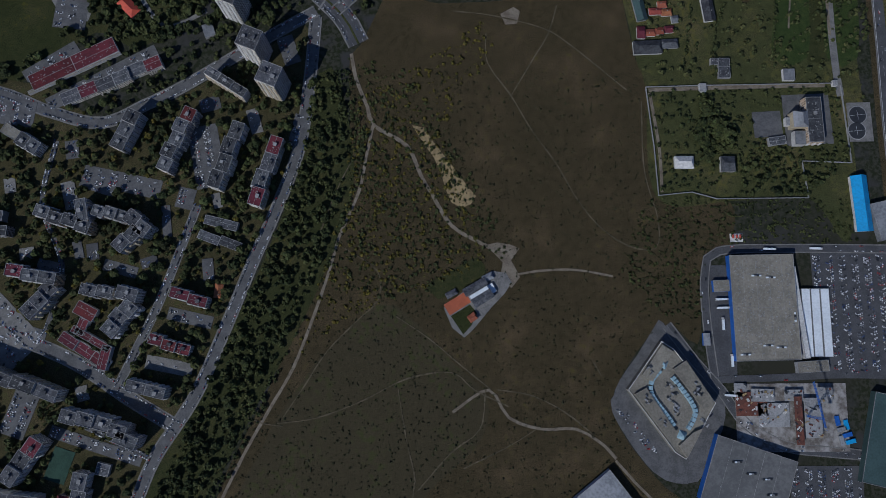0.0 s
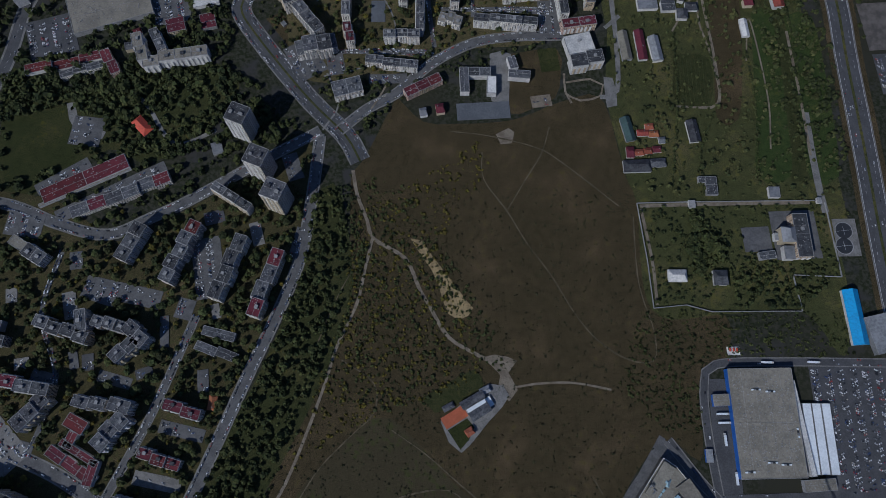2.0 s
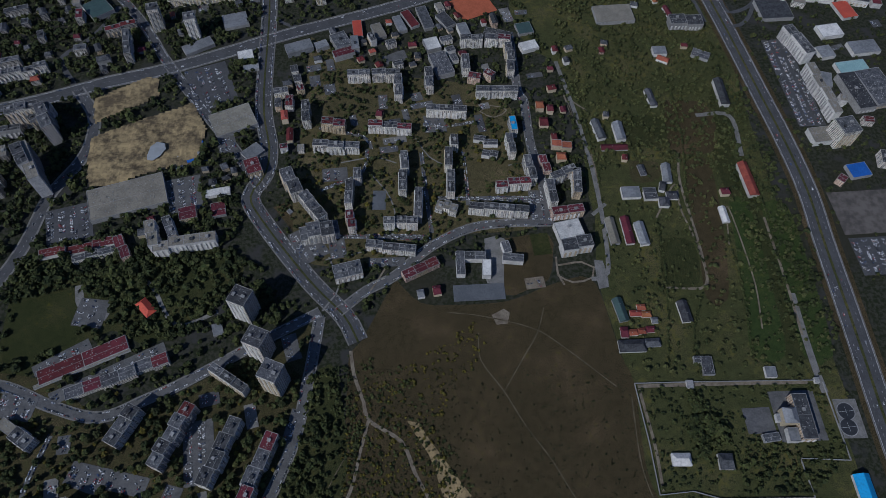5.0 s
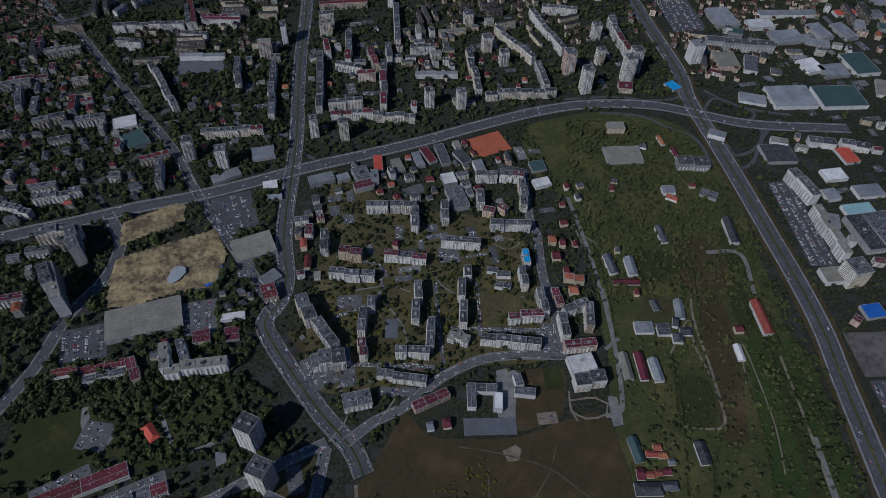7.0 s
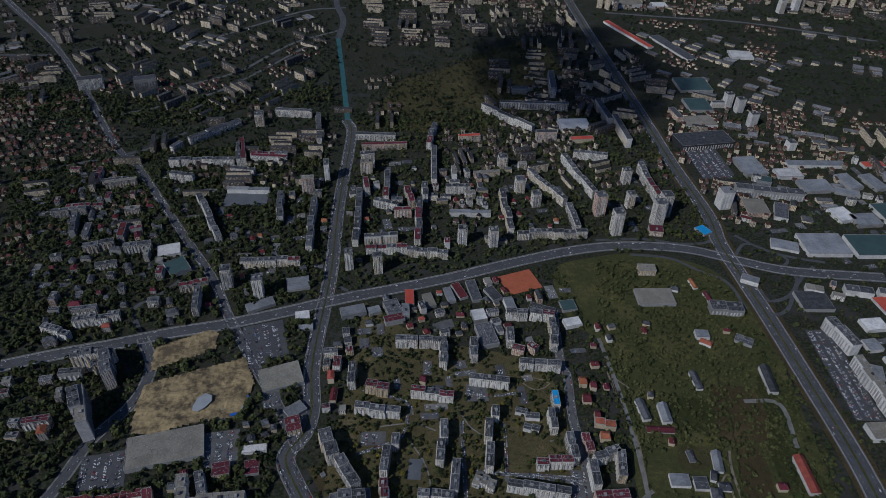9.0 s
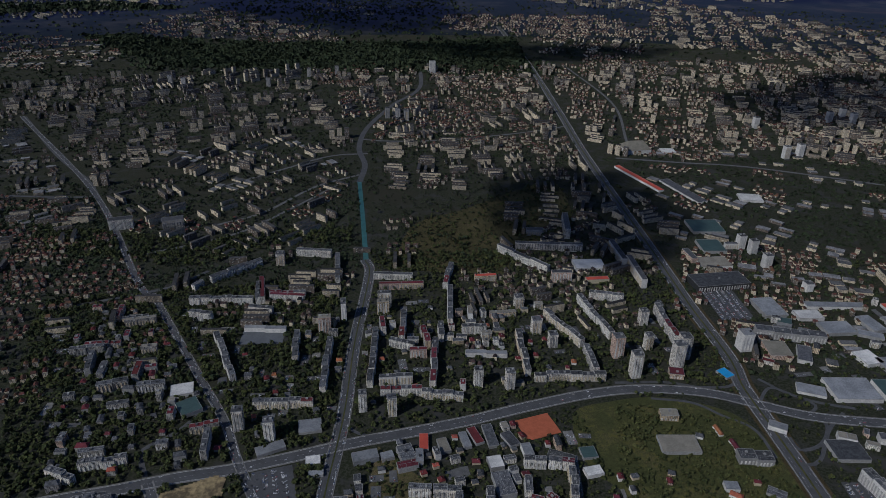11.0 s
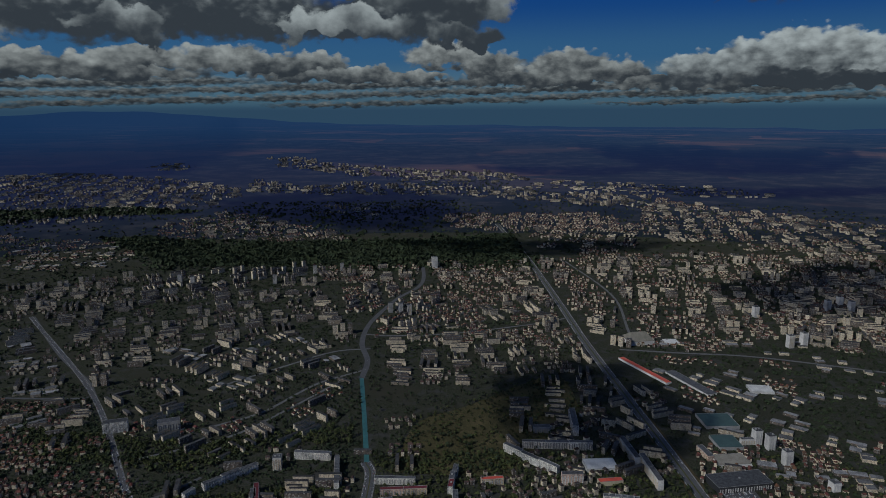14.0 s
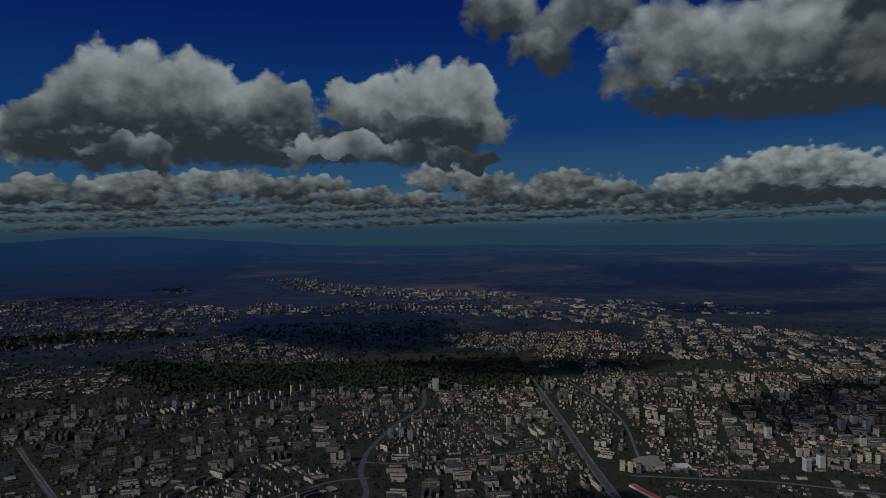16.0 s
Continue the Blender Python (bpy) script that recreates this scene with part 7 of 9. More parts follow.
block("tower_block", -1392.1, 3744.7, 22, 22, 48, 8, "grey", "felt", "tall grey panel tower block of 17 storeys", heads=2)
block("tower_block", -941.6, 3782.1, 22, 22, 48, 8, "grey", "felt", "tall grey panel tower block of 17 storeys", heads=2)
block("tower_block", -245, 3211.1, 22, 22, 48, 8, "grey", "felt", "tall grey panel tower block of 17 storeys", heads=2)
block("tower_block", -194.8, 3192.1, 22, 22, 48, 8, "grey", "felt", "tall grey panel tower block of 17 storeys", heads=2)
block("tower_block", -153.1, 3173.1, 22, 22, 48, 8, "grey", "felt", "tall grey panel tower block of 17 storeys", heads=2)
road("slip_road", [(-915, 1506), (-837, 1540), (-770, 1571), (-702, 1610), (-636, 1693)], 11, "asphalt", "raised asphalt road joining the main street")
road("city_street", [(-845, 1792), (-631, 1926), (-496, 2121), (-364, 2348)], 11, "street", "curving street below the slab blocks")
plate("car_park", 762.2, 1548.8, 87.3, 155.5, 2.3, "asphalt", "large asphalt car park beside the motorway", category="car park")


# ---- business parks past the motorway ----
block("office", 795.5, 903.5, 75.7, 20, 28, -79, "white", "felt", "long white office slab with a dark roof", steps=3)
block("office", 795.9, 784, 119.5, 15, 26, -86.4, "white", "gravel_roof", "long white ribbed office slab", steps=4)
block("tower_block", 790.5, 685.1, 34, 34, 40, 8, "panel", "felt", "grey glazed office tower with a stepped round front", heads=2)
block("office", 762.4, 691.5, 40.8, 31.8, 11, 2.7, "white", "gravel_roof", "low square white pavilion with a courtyard roof")
block("hall", 796.7, 614.7, 35.6, 27.8, 7, 5.8, "grey", "blue", "hall with a vivid blue roof")
block("office", 757.9, 597.4, 13, 16, 12, -47.5, "panel_warm", "felt_red", "round fronted red office")
block("factory", 906.5, 788.9, 50.1, 82.2, 14, 7.1, "grey", "felt", "dark flat roofed factory")
block("factory", 863.6, 782.3, 34, 85.7, 14, 4.7, "grey", "felt")
block("hall", 882.1, 941.4, 45, 31.8, 8, 5.4, "white", "white")
block("hall", 929.5, 892.5, 55.3, 32.4, 8, 3.4, "white", "metal")
block("hall", 850.5, 886.9, 28.8, 28.7, 8, 7.8, "white", "metal")
block("hall", 885.1, 845.6, 58.8, 27, 8, 4.8, "white", "cyan2")
block("hall", 899.7, 1191.5, 97.8, 73.4, 10, -0.2, "white", "metal", "long hall with a pale blue grey roof")
block("hall", 1009.5, 1186.6, 102.6, 74.4, 10, -0.3, "white", "green", "long hall with a dark green roof")
block("hall", 1118.3, 1308.8, 61.6, 82.4, 10, 5.1, "white", "green")
block("hall", 998.1, 1306.9, 45.5, 52.4, 9, 13.5, "white", "white", "hall with an arched white roof")
block("hall", 1044.2, 1285.6, 61.2, 45.2, 9, 5, "grey", "metal")
block("hall", 858.6, 1519.1, 58.5, 85.2, 12, 5.8, "grey", "metal")
block("office", 855.5, 1391.6, 159.6, 24, 22, -10.9, "grey", "felt", "long dark glazed office building", steps=4)
block("tower_block", 727.1, 1348.3, 28, 28, 48, 8, "white", "metal", "tall grey panel tower block of 17 storeys", heads=2)
block("office", 800, 1334, 52.7, 59.8, 12, -2.3, "panel_warm", "gravel_roof")
block("hall", 946.9, 1488.8, 65.3, 39.5, 9, 2.5, "white", "white")
block("hall", 1038.1, 1536.2, 153.6, 24.6, 9, -1, "white", "metal")
block("hall", 990.3, 1430.2, 76.5, 51.4, 9, 4.4, "grey", "metal")
block("hall", 1148.2, 1448.7, 35.6, 68.9, 9, 12.3, "grey", "metal")
block("hall", 1085.6, 1451, 37.2, 67, 9, 11.6, "grey", "metal")
block("hall", 1193.8, 1536.4, 58.4, 25.7, 7, 4.8, "white", "clay2", "hall with an orange red roof")
block("sports_hall", 937.8, 997.6, 32.8, 46.9, 6, 7.7, "white", "clay2", "sports hall with an orange red roof")
block("school", 899.2, 1037.2, 54.5, 20, 14, -12.3, "white", "felt", steps=2)
block("school", 964.2, 1022.4, 55.4, 18, 14, -17.7, "white", "felt", steps=2)
block("office", 810.5, 1043.9, 33.8, 18, 12, -18.3, "white", "gravel_roof", steps=2)
block("hall", 794.5, 1008.8, 63.2, 53.9, 8, -0.6, "grey", "felt")
block("office", 688.6, 1073, 34.8, 20, 10, -27.6, "white", "metal", "petrol station roof in pale metal")
block("office", 536.1, 1242.2, 31.2, 26, 13, -10.2, "panel_warm", "felt_red", "round fronted red office by the flyover")
block("market_roof", 648, 1248, 25.4, 31.4, 5, 26.8, "grey", "cyan", "market with a bright blue roof")


# ---- many small things ----
def fast_mesh(name, verts, quads, materials, slots=None, uvs=None, smooth=False):
    me = bpy.data.meshes.new(name)
    me.vertices.add(len(verts))
    me.vertices.foreach_set("co", np.ascontiguousarray(verts, np.float32).ravel())
    k = quads.shape[1]
    me.loops.add(quads.size)
    me.loops.foreach_set("vertex_index", np.ascontiguousarray(quads, np.int32).ravel())
    me.polygons.add(len(quads))
    me.polygons.foreach_set("loop_start", np.arange(0, quads.size, k, dtype=np.int32))
    if slots is not None:
        me.polygons.foreach_set("material_index", np.ascontiguousarray(slots, np.int32))
    me.polygons.foreach_set("use_smooth", np.full(len(quads), smooth))
    for m in materials:
        me.materials.append(m)
    if uvs is not None:
        me.uv_layers.new(name="UVMap").data.foreach_set("uv", np.ascontiguousarray(uvs, np.float32).ravel())
    me.update(calc_edges=True)
    return me


def leaf_quads(rng, n, squash, size):
    """n small leaf sprays round a lumpy crown of radius 1, bent mostly outwards and up."""
    way = rng.normal(size=(n, 3))
    way /= np.linalg.norm(way, axis=1)[:, None]
    way[:, 2] = np.abs(way[:, 2]) * 1.2 - 0.35
    lobes = rng.normal(size=(5, 3))
    lobes /= np.linalg.norm(lobes, axis=1)[:, None]
    lump = 0.62 + 0.38 * np.clip((way @ lobes.T).max(1), 0, 1)
    mid = way * (lump * rng.uniform(0.55, 1.0, n) ** 0.5)[:, None] * (1, 1, squash)
    up = way + rng.normal(size=(n, 3)) * 0.45 + (0, 0, 0.5)
    up /= np.linalg.norm(up, axis=1)[:, None]
    a = np.cross(up, rng.normal(size=(n, 3)))
    a /= np.linalg.norm(a, axis=1)[:, None]
    b = np.cross(up, a)
    s = size * rng.uniform(0.6, 1.3, (n, 1))
    v = np.stack([mid - a * s - b * s * 0.8, mid + a * s * 0.9 - b * s, mid + a * s + b * s * 0.85, mid - a * s * 0.8 + b * s], 1)
    return v.reshape(-1, 3)


def trunk_quads():
    rows = []
    for r, z in ((0.09, -1.15), (0.05, 0.2)):
        rows.append([(r * math.cos(k * 2 * math.pi / 5), r * math.sin(k * 2 * math.pi / 5), z) for k in range(5)])
    v = np.array(rows[0] + rows[1])
    q = np.array([(k, (k + 1) % 5, 5 + (k + 1) % 5, 5 + k) for k in range(5)])
    return v, q


def massed_trees(name, spots, leaves, label, material="leaf_stuff", squash=0.8, category="trees", leaf=0.34, seed=1, trunks=True):
    """spots: rows of x, y and crown radius, in the plan."""
    rng = np.random.default_rng(seed)
    spots = np.asarray(spots, float)
    if not len(spots):
        return
    place = np.array([lie(x, y) for x, y, r in spots])
    protos = [leaf_quads(rng, leaves, squash, leaf) for _ in range(6)]
    tv, tq = trunk_quads()
    vs, qs, ss, base = [], [], [], 0
    which = rng.integers(0, 6, len(spots))
    for k in range(6):
        idx = np.where(which == k)[0]
        if not len(idx):
            continue
        ang = rng.uniform(0, 2 * math.pi, len(idx))
        c, s = np.cos(ang)[:, None], np.sin(ang)[:, None]
        r = (spots[idx, 2] * place[idx, 3])[:, None]
        tall = r * rng.uniform(0.85, 1.25, (len(idx), 1))
        for proto, quads, slot in ((protos[k], np.arange(leaves * 4).reshape(-1, 4), 0), (tv, tq, 1)):
            if slot and not trunks:
                continue
            x = (proto[None, :, 0] * c - proto[None, :, 1] * s) * r + place[idx, 0, None]
            y = (proto[None, :, 0] * s + proto[None, :, 1] * c) * r + place[idx, 1, None]
            z = (proto[None, :, 2] + (1.05 if trunks else 0.25)) * tall + place[idx, 2, None]
            v = np.stack([x, y, z], -1)
            n = v.shape[1]
            vs.append(v.reshape(-1, 3))
            qs.append((quads[None] + (np.arange(len(idx)) * n)[:, None, None] + base).reshape(-1, 4))
            ss.append(np.full(len(quads) * len(idx), slot))
            base += len(idx) * n
    ob = new(name, fast_mesh(name, np.concatenate(vs), np.concatenate(qs), [M[material], M["bark"]], np.concatenate(ss)))
    tagged(ob, label, category, kind="stuff")


def scatter(points, count, r0, r1, seed, free=(0,), gap=0.0):
    """Random spots inside an outline, where the plan is free."""
    rng = random.Random(seed)
    xs, ys = [p[0] for p in points], [p[1] for p in points]
    edges = list(zip(points, points[1:] + points[:1]))
    out, tries = [], 0
    while len(out) < count and tries < count * 12:
        tries += 1
        x, y = rng.uniform(min(xs), max(xs)), rng.uniform(min(ys), max(ys))
        hit = False
        for (ax, ay), (bx, by) in edges:
            if (ay > y) != (by > y) and x < (bx - ax) * (y - ay) / (by - ay) + ax:
                hit = not hit
        if hit and (free is None or at(x, y) in free or at(x, y) == 9):
            out.append((x, y, rng.uniform(r0, r1) if rng.random() < 0.85 else rng.uniform(r1, r1 * 1.4)))
    return out


def massed_buildings(name, rows, label, walls="panel_stuff", roofs="roof_stuff", pitched=False):
    """rows: x, y, length, width, height, turn in the plan; joined, since they lie far off."""
    rows = np.asarray(rows, float)
    if not len(rows):
        return
    place = np.array([lie(x, y) for x, y in rows[:, :2]])
    sc = place[:, 3]
    l, w, h = rows[:, 2] * sc / 2, rows[:, 3] * sc / 2, rows[:, 4] * sc
    c, s = np.cos(np.radians(rows[:, 5])), np.sin(np.radians(rows[:, 5]))
    vs = []
    for dx, dy, dz in ((-1, -1, 0), (1, -1, 0), (1, 1, 0), (-1, 1, 0), (-1, -1, 1), (1, -1, 1), (1, 1, 1), (-1, 1, 1)):
        px, py = dx * l, dy * w
        vs.append(np.stack([px * c - py * s + place[:, 0], px * s + py * c + place[:, 1], dz * h + place[:, 2] - (1 - dz) * 1.0], -1))
    if pitched:
        for dx, dy in ((-0.72, -0.06), (0.72, -0.06), (0.72, 0.06), (-0.72, 0.06)):
            px, py = dx * l, dy * w
            vs.append(np.stack([px * c - py * s + place[:, 0], px * s + py * c + place[:, 1], h + place[:, 2] + w * 0.7], -1))
    v = np.stack(vs, 1)
    n = v.shape[1]
    quads = [(0, 1, 5, 4), (1, 2, 6, 5), (2, 3, 7, 6), (3, 0, 4, 7)]
    quads += [(4, 5, 9, 8), (5, 6, 10, 9), (6, 7, 11, 10), (7, 4, 8, 11), (8, 9, 10, 11)] if pitched else [(4, 5, 6, 7)]
    q = np.array(quads)
    allq = (q[None] + (np.arange(len(rows)) * n)[:, None, None]).reshape(-1, 4)
    slots = np.tile(np.array([0] * 4 + [1] * (len(q) - 4)), len(rows))
    uv = np.zeros((len(rows), len(q), 4, 2))
    for f, d in ((0, rows[:, 2]), (1, rows[:, 3]), (2, rows[:, 2]), (3, rows[:, 3])):
        uv[:, f, 1, 0] = uv[:, f, 2, 0] = d
        uv[:, f, 2, 1] = uv[:, f, 3, 1] = rows[:, 4]
    ob = new(name, fast_mesh(name, v.reshape(-1, 3), allq, [M[walls], M[roofs]], slots, uv.reshape(-1, 2)))
    return tagged(ob, label, "buildings", kind="stuff")


def row_of(kind, x, y, turn, rng):
    if kind == "slabs":
        t = turn + rng.choice((0, 0, 90)) + rng.uniform(-4, 4)
        return [x, y, rng.uniform(34, 85), rng.uniform(11, 14), rng.choice((14, 17, 20, 23, 23, 26)), t]
    if kind == "towers":
        return [x, y, rng.uniform(17, 24), rng.uniform(16, 20), rng.uniform(28, 50), turn + rng.uniform(-10, 10)]
    if kind == "mixed":
        return [x, y, rng.uniform(13, 28), rng.uniform(10, 14), rng.uniform(8, 19), turn + rng.choice((0, 90)) + rng.uniform(-8, 8)]
    if kind == "houses":
        return [x, y, rng.uniform(10, 16), rng.uniform(8, 12), rng.uniform(5, 9), turn + rng.choice((0, 90)) + rng.uniform(-12, 12)]
    return [x, y, rng.uniform(28, 75), rng.uniform(18, 38), rng.uniform(6, 11), turn + rng.choice((0, 90)) + rng.uniform(-3, 3)]


def district(points, kinds, count, turn, seed, single=False, gap=None):
    """Fills an outline with buildings of the kinds given, none on a road or another building."""
    rng = random.Random(seed)
    xs, ys = [p[0] for p in points], [p[1] for p in points]
    poly = [tuple(p) for p in points]
    edges = list(zip(poly, poly[1:] + poly[:1]))
    rows, done = {k: [] for k in kinds}, []
    tries = made = 0
    while made < count and tries < count * 14:
        tries += 1
        x, y = rng.uniform(min(xs), max(xs)), rng.uniform(min(ys), max(ys))
        hit = False
        for (ax, ay), (bx, by) in edges:
            if (ay > y) != (by > y) and x < (bx - ax) * (y - ay) / (by - ay) + ax:
                hit = not hit
        if not hit or at(x, y) in (1, 2):
            continue
        kind = rng.choice(kinds)
        if kind == "towers" and rng.random() < 0.72:
            kind = "mixed" if "mixed" in rows else "slabs"
        r = row_of(kind, x, y, turn, rng)
        c, s = math.cos(radians(r[5])), math.sin(radians(r[5]))
        spots = [(x + c * u * r[2] / 2 - s * v * r[3] / 2, y + s * u * r[2] / 2 + c * v * r[3] / 2) for u in (-1, -0.5, 0, 0.5, 1) for v in (-1, 1)]
        if any(at(*q) in (1, 2) for q in spots):
            continue
        if at(x, y) == 9 and any(abs(x - a) < (r[2] + d) * 0.42 and abs(y - b) < (r[3] + e) * 0.75 for a, b, d, e in done[-400:]):
            continue
        done.append((x, y, r[2], r[3]))
        claim_box(x, y, r[2], r[3], r[5], 1, 3.0)
        made += 1
        if single:
            wall = rng.choice(("grey", "panel_dim", "panel_dim", "panel_dim", "panel_warm") if seed in (11, 12, 13, 24) else ("panel", "panel", "panel", "panel_warm", "white"))
            if kind == "houses" or kind == "mixed" and rng.random() < 0.3:
                gable("house", *r[:6], wall if wall != "panel" else "beige", rng.choice(("felt_red", "felt_red", "felt", "felt", "felt", "tiles") if seed != 12 else ("felt_red", "felt", "felt", "felt")))
            elif kind == "halls":
                block("workshop", *r[:6], rng.choice(("grey", "white", "metal")), rng.choice(("metal", "gravel_roof", "felt", "green", "metal", "white")), steps=1)
            else:
                block("apartment_block", *r[:6], wall, rng.choice(("felt", "felt", "felt", "felt_red", "gravel_roof")), steps=max(1, int(r[2] / 26)), heads=1 if kind == "towers" else None)
        else:
            rows[kind].append(r)
    for kind, rr in rows.items():
        if rr:
            roofs = {"houses": "tile_stuff", "mixed": "tile_stuff" if seed in (35, 37, 47) else "roof_stuff", "halls": "hall_stuff"}.get(kind, "roof_stuff")
            words = {"slabs": "distant pale panel apartment blocks with dark flat roofs", "towers": "distant pale tower blocks standing over the city", "mixed": "distant pale city houses and apartment buildings", "houses": "distant small houses with red tiled roofs", "halls": "distant factory and store halls with sheet roofs"}[kind]
            massed_buildings("distant_" + {"slabs": "blocks", "towers": "towers", "mixed": "houses", "houses": "cottages", "halls": "halls"}[kind], rr, words, roofs=roofs)


def quarter(points, kinds, turn, seed, size=1.0, fill=0.9, trees=7):
    """A far quarter of the city: street blocks on a slightly bent grid, each filled in its own way, with yard trees."""
    rng = random.Random(seed)
    poly = [tuple(p) for p in points]
    cx, cy = sum(p[0] for p in poly) / len(poly), sum(p[1] for p in poly) / len(poly)
    reach = max(math.hypot(p[0] - cx, p[1] - cy) for p in poly)
    bx, by = 118 * size, 84 * size
    rows = {k: [] for k in ("slabs", "towers", "mixed", "houses", "halls")}
    green = []
    n = int(reach / by) + 1
    spots = [(i, j) for i in range(-n, n + 1) for j in range(-n, n + 1)]
    c, s = math.cos(radians(turn)), math.sin(radians(turn))
    px = np.array([cx + c * i * bx - s * j * by for i, j in spots])
    py = np.array([cy + s * i * bx + c * j * by for i, j in spots])
    for k in np.where(in_polygon(poly, px, py))[0]:
        x, y = float(px[k]), float(py[k])
        wave = noise.noise(Vector((x / 900, y / 900, seed)))
        t = turn + 46 * wave + rng.uniform(-3, 3)
        x, y = x + rng.uniform(-14, 14) * size ** 2, y + rng.uniform(-10, 10) * size ** 2
        kind = rng.choice(kinds)
        here = []
        if rng.random() > fill:
            kind = "green"
        tall = rng.choice((11, 14, 17, 20, 23, 23))
        if kind == "slabs":
            if rng.random() < 0.4:
                t += 90
            for v in ((-27, 0, 27) if rng.random() < 0.6 else (-20, 20)):
                here.append(("slabs", rng.uniform(-10, 10), v, rng.uniform(40, 78), rng.uniform(9, 11.5), tall, 0))
        elif kind == "mixed":
            for u in (-40, -20, 0, 20, 40):
                for v in (-24, 22):
                    if rng.random() < 0.72:
                        here.append(("mixed", u + rng.uniform(-4, 4), v + rng.uniform(-5, 5), rng.uniform(10, 17), rng.uniform(8, 13), rng.uniform(7, 17), rng.choice((0, 90))))
        elif kind == "houses":
            for u in (-44, -26, -8, 10, 28, 46):
                for v in (-28, -6, 20):
                    if rng.random() < 0.72:
                        here.append(("houses", u + rng.uniform(-4, 4), v + rng.uniform(-5, 5), rng.uniform(9, 14), rng.uniform(8, 11), rng.uniform(4, 8), rng.choice((0, 90))))
        elif kind == "halls":
            for u in (-26, 28):
                for v in (-18, 18):
                    if rng.random() < 0.62:
                        here.append(("halls", u, v, rng.uniform(22, 50), rng.uniform(14, 30), rng.uniform(5, 10), 0))
        elif kind == "towers":
            for u in (-32, 0, 32):
                if rng.random() < 0.75:
                    here.append(("towers", u, rng.uniform(-16, 16), rng.uniform(17, 23), rng.uniform(15, 19), rng.uniform(30, 50), 0))
            here.append(("slabs", 0, -36, rng.uniform(40, 70), 12, tall, 0))
        tc, ts = math.cos(radians(t)), math.sin(radians(t))
        for what, u, v, l, w, h, a in here:
            qx, qy = x + size * (tc * u - ts * v), y + size * (ts * u + tc * v)
            ends = [(qx + k * tc * l * 0.5, qy + k * ts * l * 0.5) for k in (-1, 0, 1)]
            if a == 0 and any(at(*e) in (1, 2) for e in ends) or at(qx, qy) in (1, 2):
                continue
            claim_box(qx, qy, l, w, t + a, 1, 2.0)
            g = 0.5 + 0.5 * size
            rows[what].append([qx, qy, l * g, w * g, h, t + a])
        for _ in range(trees * (3 if kind == "green" else 1)):
            qx, qy = x + rng.uniform(-0.5, 0.5) * bx, y + rng.uniform(-0.5, 0.5) * by
            if at(qx, qy) not in (1, 2):
                green.append((qx, qy, rng.uniform(3.5, 6.5) * size))
    words = {"slabs": ("distant_blocks", "distant pale panel apartment blocks with dark flat roofs", "roof_stuff", False), "towers": ("distant_towers", "distant pale tower blocks standing over the city", "roof_stuff", False), "mixed": ("distant_houses", "distant city houses and small apartment buildings", "tile_stuff" if "houses" in kinds else "mixed_stuff", True), "houses": ("distant_cottages", "distant small houses with red tiled roofs", "tile_stuff", True), "halls": ("distant_halls", "distant factory and store halls with sheet roofs", "hall_stuff", False)}
    for kind, rr in rows.items():
        if rr:
            name, label, roof, pitched = words[kind]
            massed_buildings(name, rr, label, roofs=roof, pitched=pitched)
    massed_trees("quarter_trees", green, 8, "dark yard and street trees of a distant quarter", "forest", leaf=0.5, seed=seed, trunks=False)


def yards(points, count, seed):
    """Small asphalt yards with parked cars, where nothing else stands."""
    rng = random.Random(seed)
    made = 0
    for x, y, r in scatter(points, count * 4, 1, 1, seed):
        l, w, t = rng.uniform(18, 42), rng.uniform(11, 20), rng.choice((4, 8, 94, 98)) + rng.uniform(-6, 6)
        c, s = math.cos(radians(t)), math.sin(radians(t))
        spots = [(x + c * u * l / 2 - s * v * w / 2, y + s * u * l / 2 + c * v * w / 2) for u in (-1, -0.5, 0, 0.5, 1) for v in (-1, 0, 1)]
        if any(at(*q) in (1, 2) for q in spots):
            continue
        plate("yard", x, y, l, w, t, rng.choice(("street", "street", "asphalt", "pavement")), "small asphalt yard with parked cars among the houses", category="car park")
        made += 1
        if made >= count:
            return


# ---- cars ----
def car_paint(name, island):
    m, nt, p = nodes_of(name)
    rnd = nt.nodes.new("ShaderNodeNewGeometry").outputs["Random Per Island"] if island else nt.nodes.new("ShaderNodeObjectInfo").outputs["Random"]
    cr = nt.nodes.new("ShaderNodeValToRGB")
    cr.color_ramp.interpolation = "CONSTANT"
    stops = ((0.0, (0.7, 0.7, 0.7)), (0.22, (0.35, 0.36, 0.37)), (0.4, (0.13, 0.135, 0.14)), (0.64, (0.02, 0.02, 0.022)), (0.82, (0.04, 0.07, 0.16)), (0.91, (0.28, 0.03, 0.025)), (0.97, (0.4, 0.37, 0.3)))
    els = cr.color_ramp.elements
    els[0].position, els[0].color = stops[0][0], (*stops[0][1], 1)
    els[1].position, els[1].color = stops[1][0], (*stops[1][1], 1)
    for pos, c in stops[2:]:
        els.new(pos).color = (*c, 1)
    nt.links.new(rnd, cr.inputs[0])
    nt.links.new(cr.outputs[0], p.inputs["Base Color"])
    p.inputs["Roughness"].default_value = 0.3
    p.inputs["Coat Weight"].default_value = 0.5
    return m


M["car"] = car_paint("car_paint", False)
M["car_stuff"] = car_paint("car_paint_massed", True)


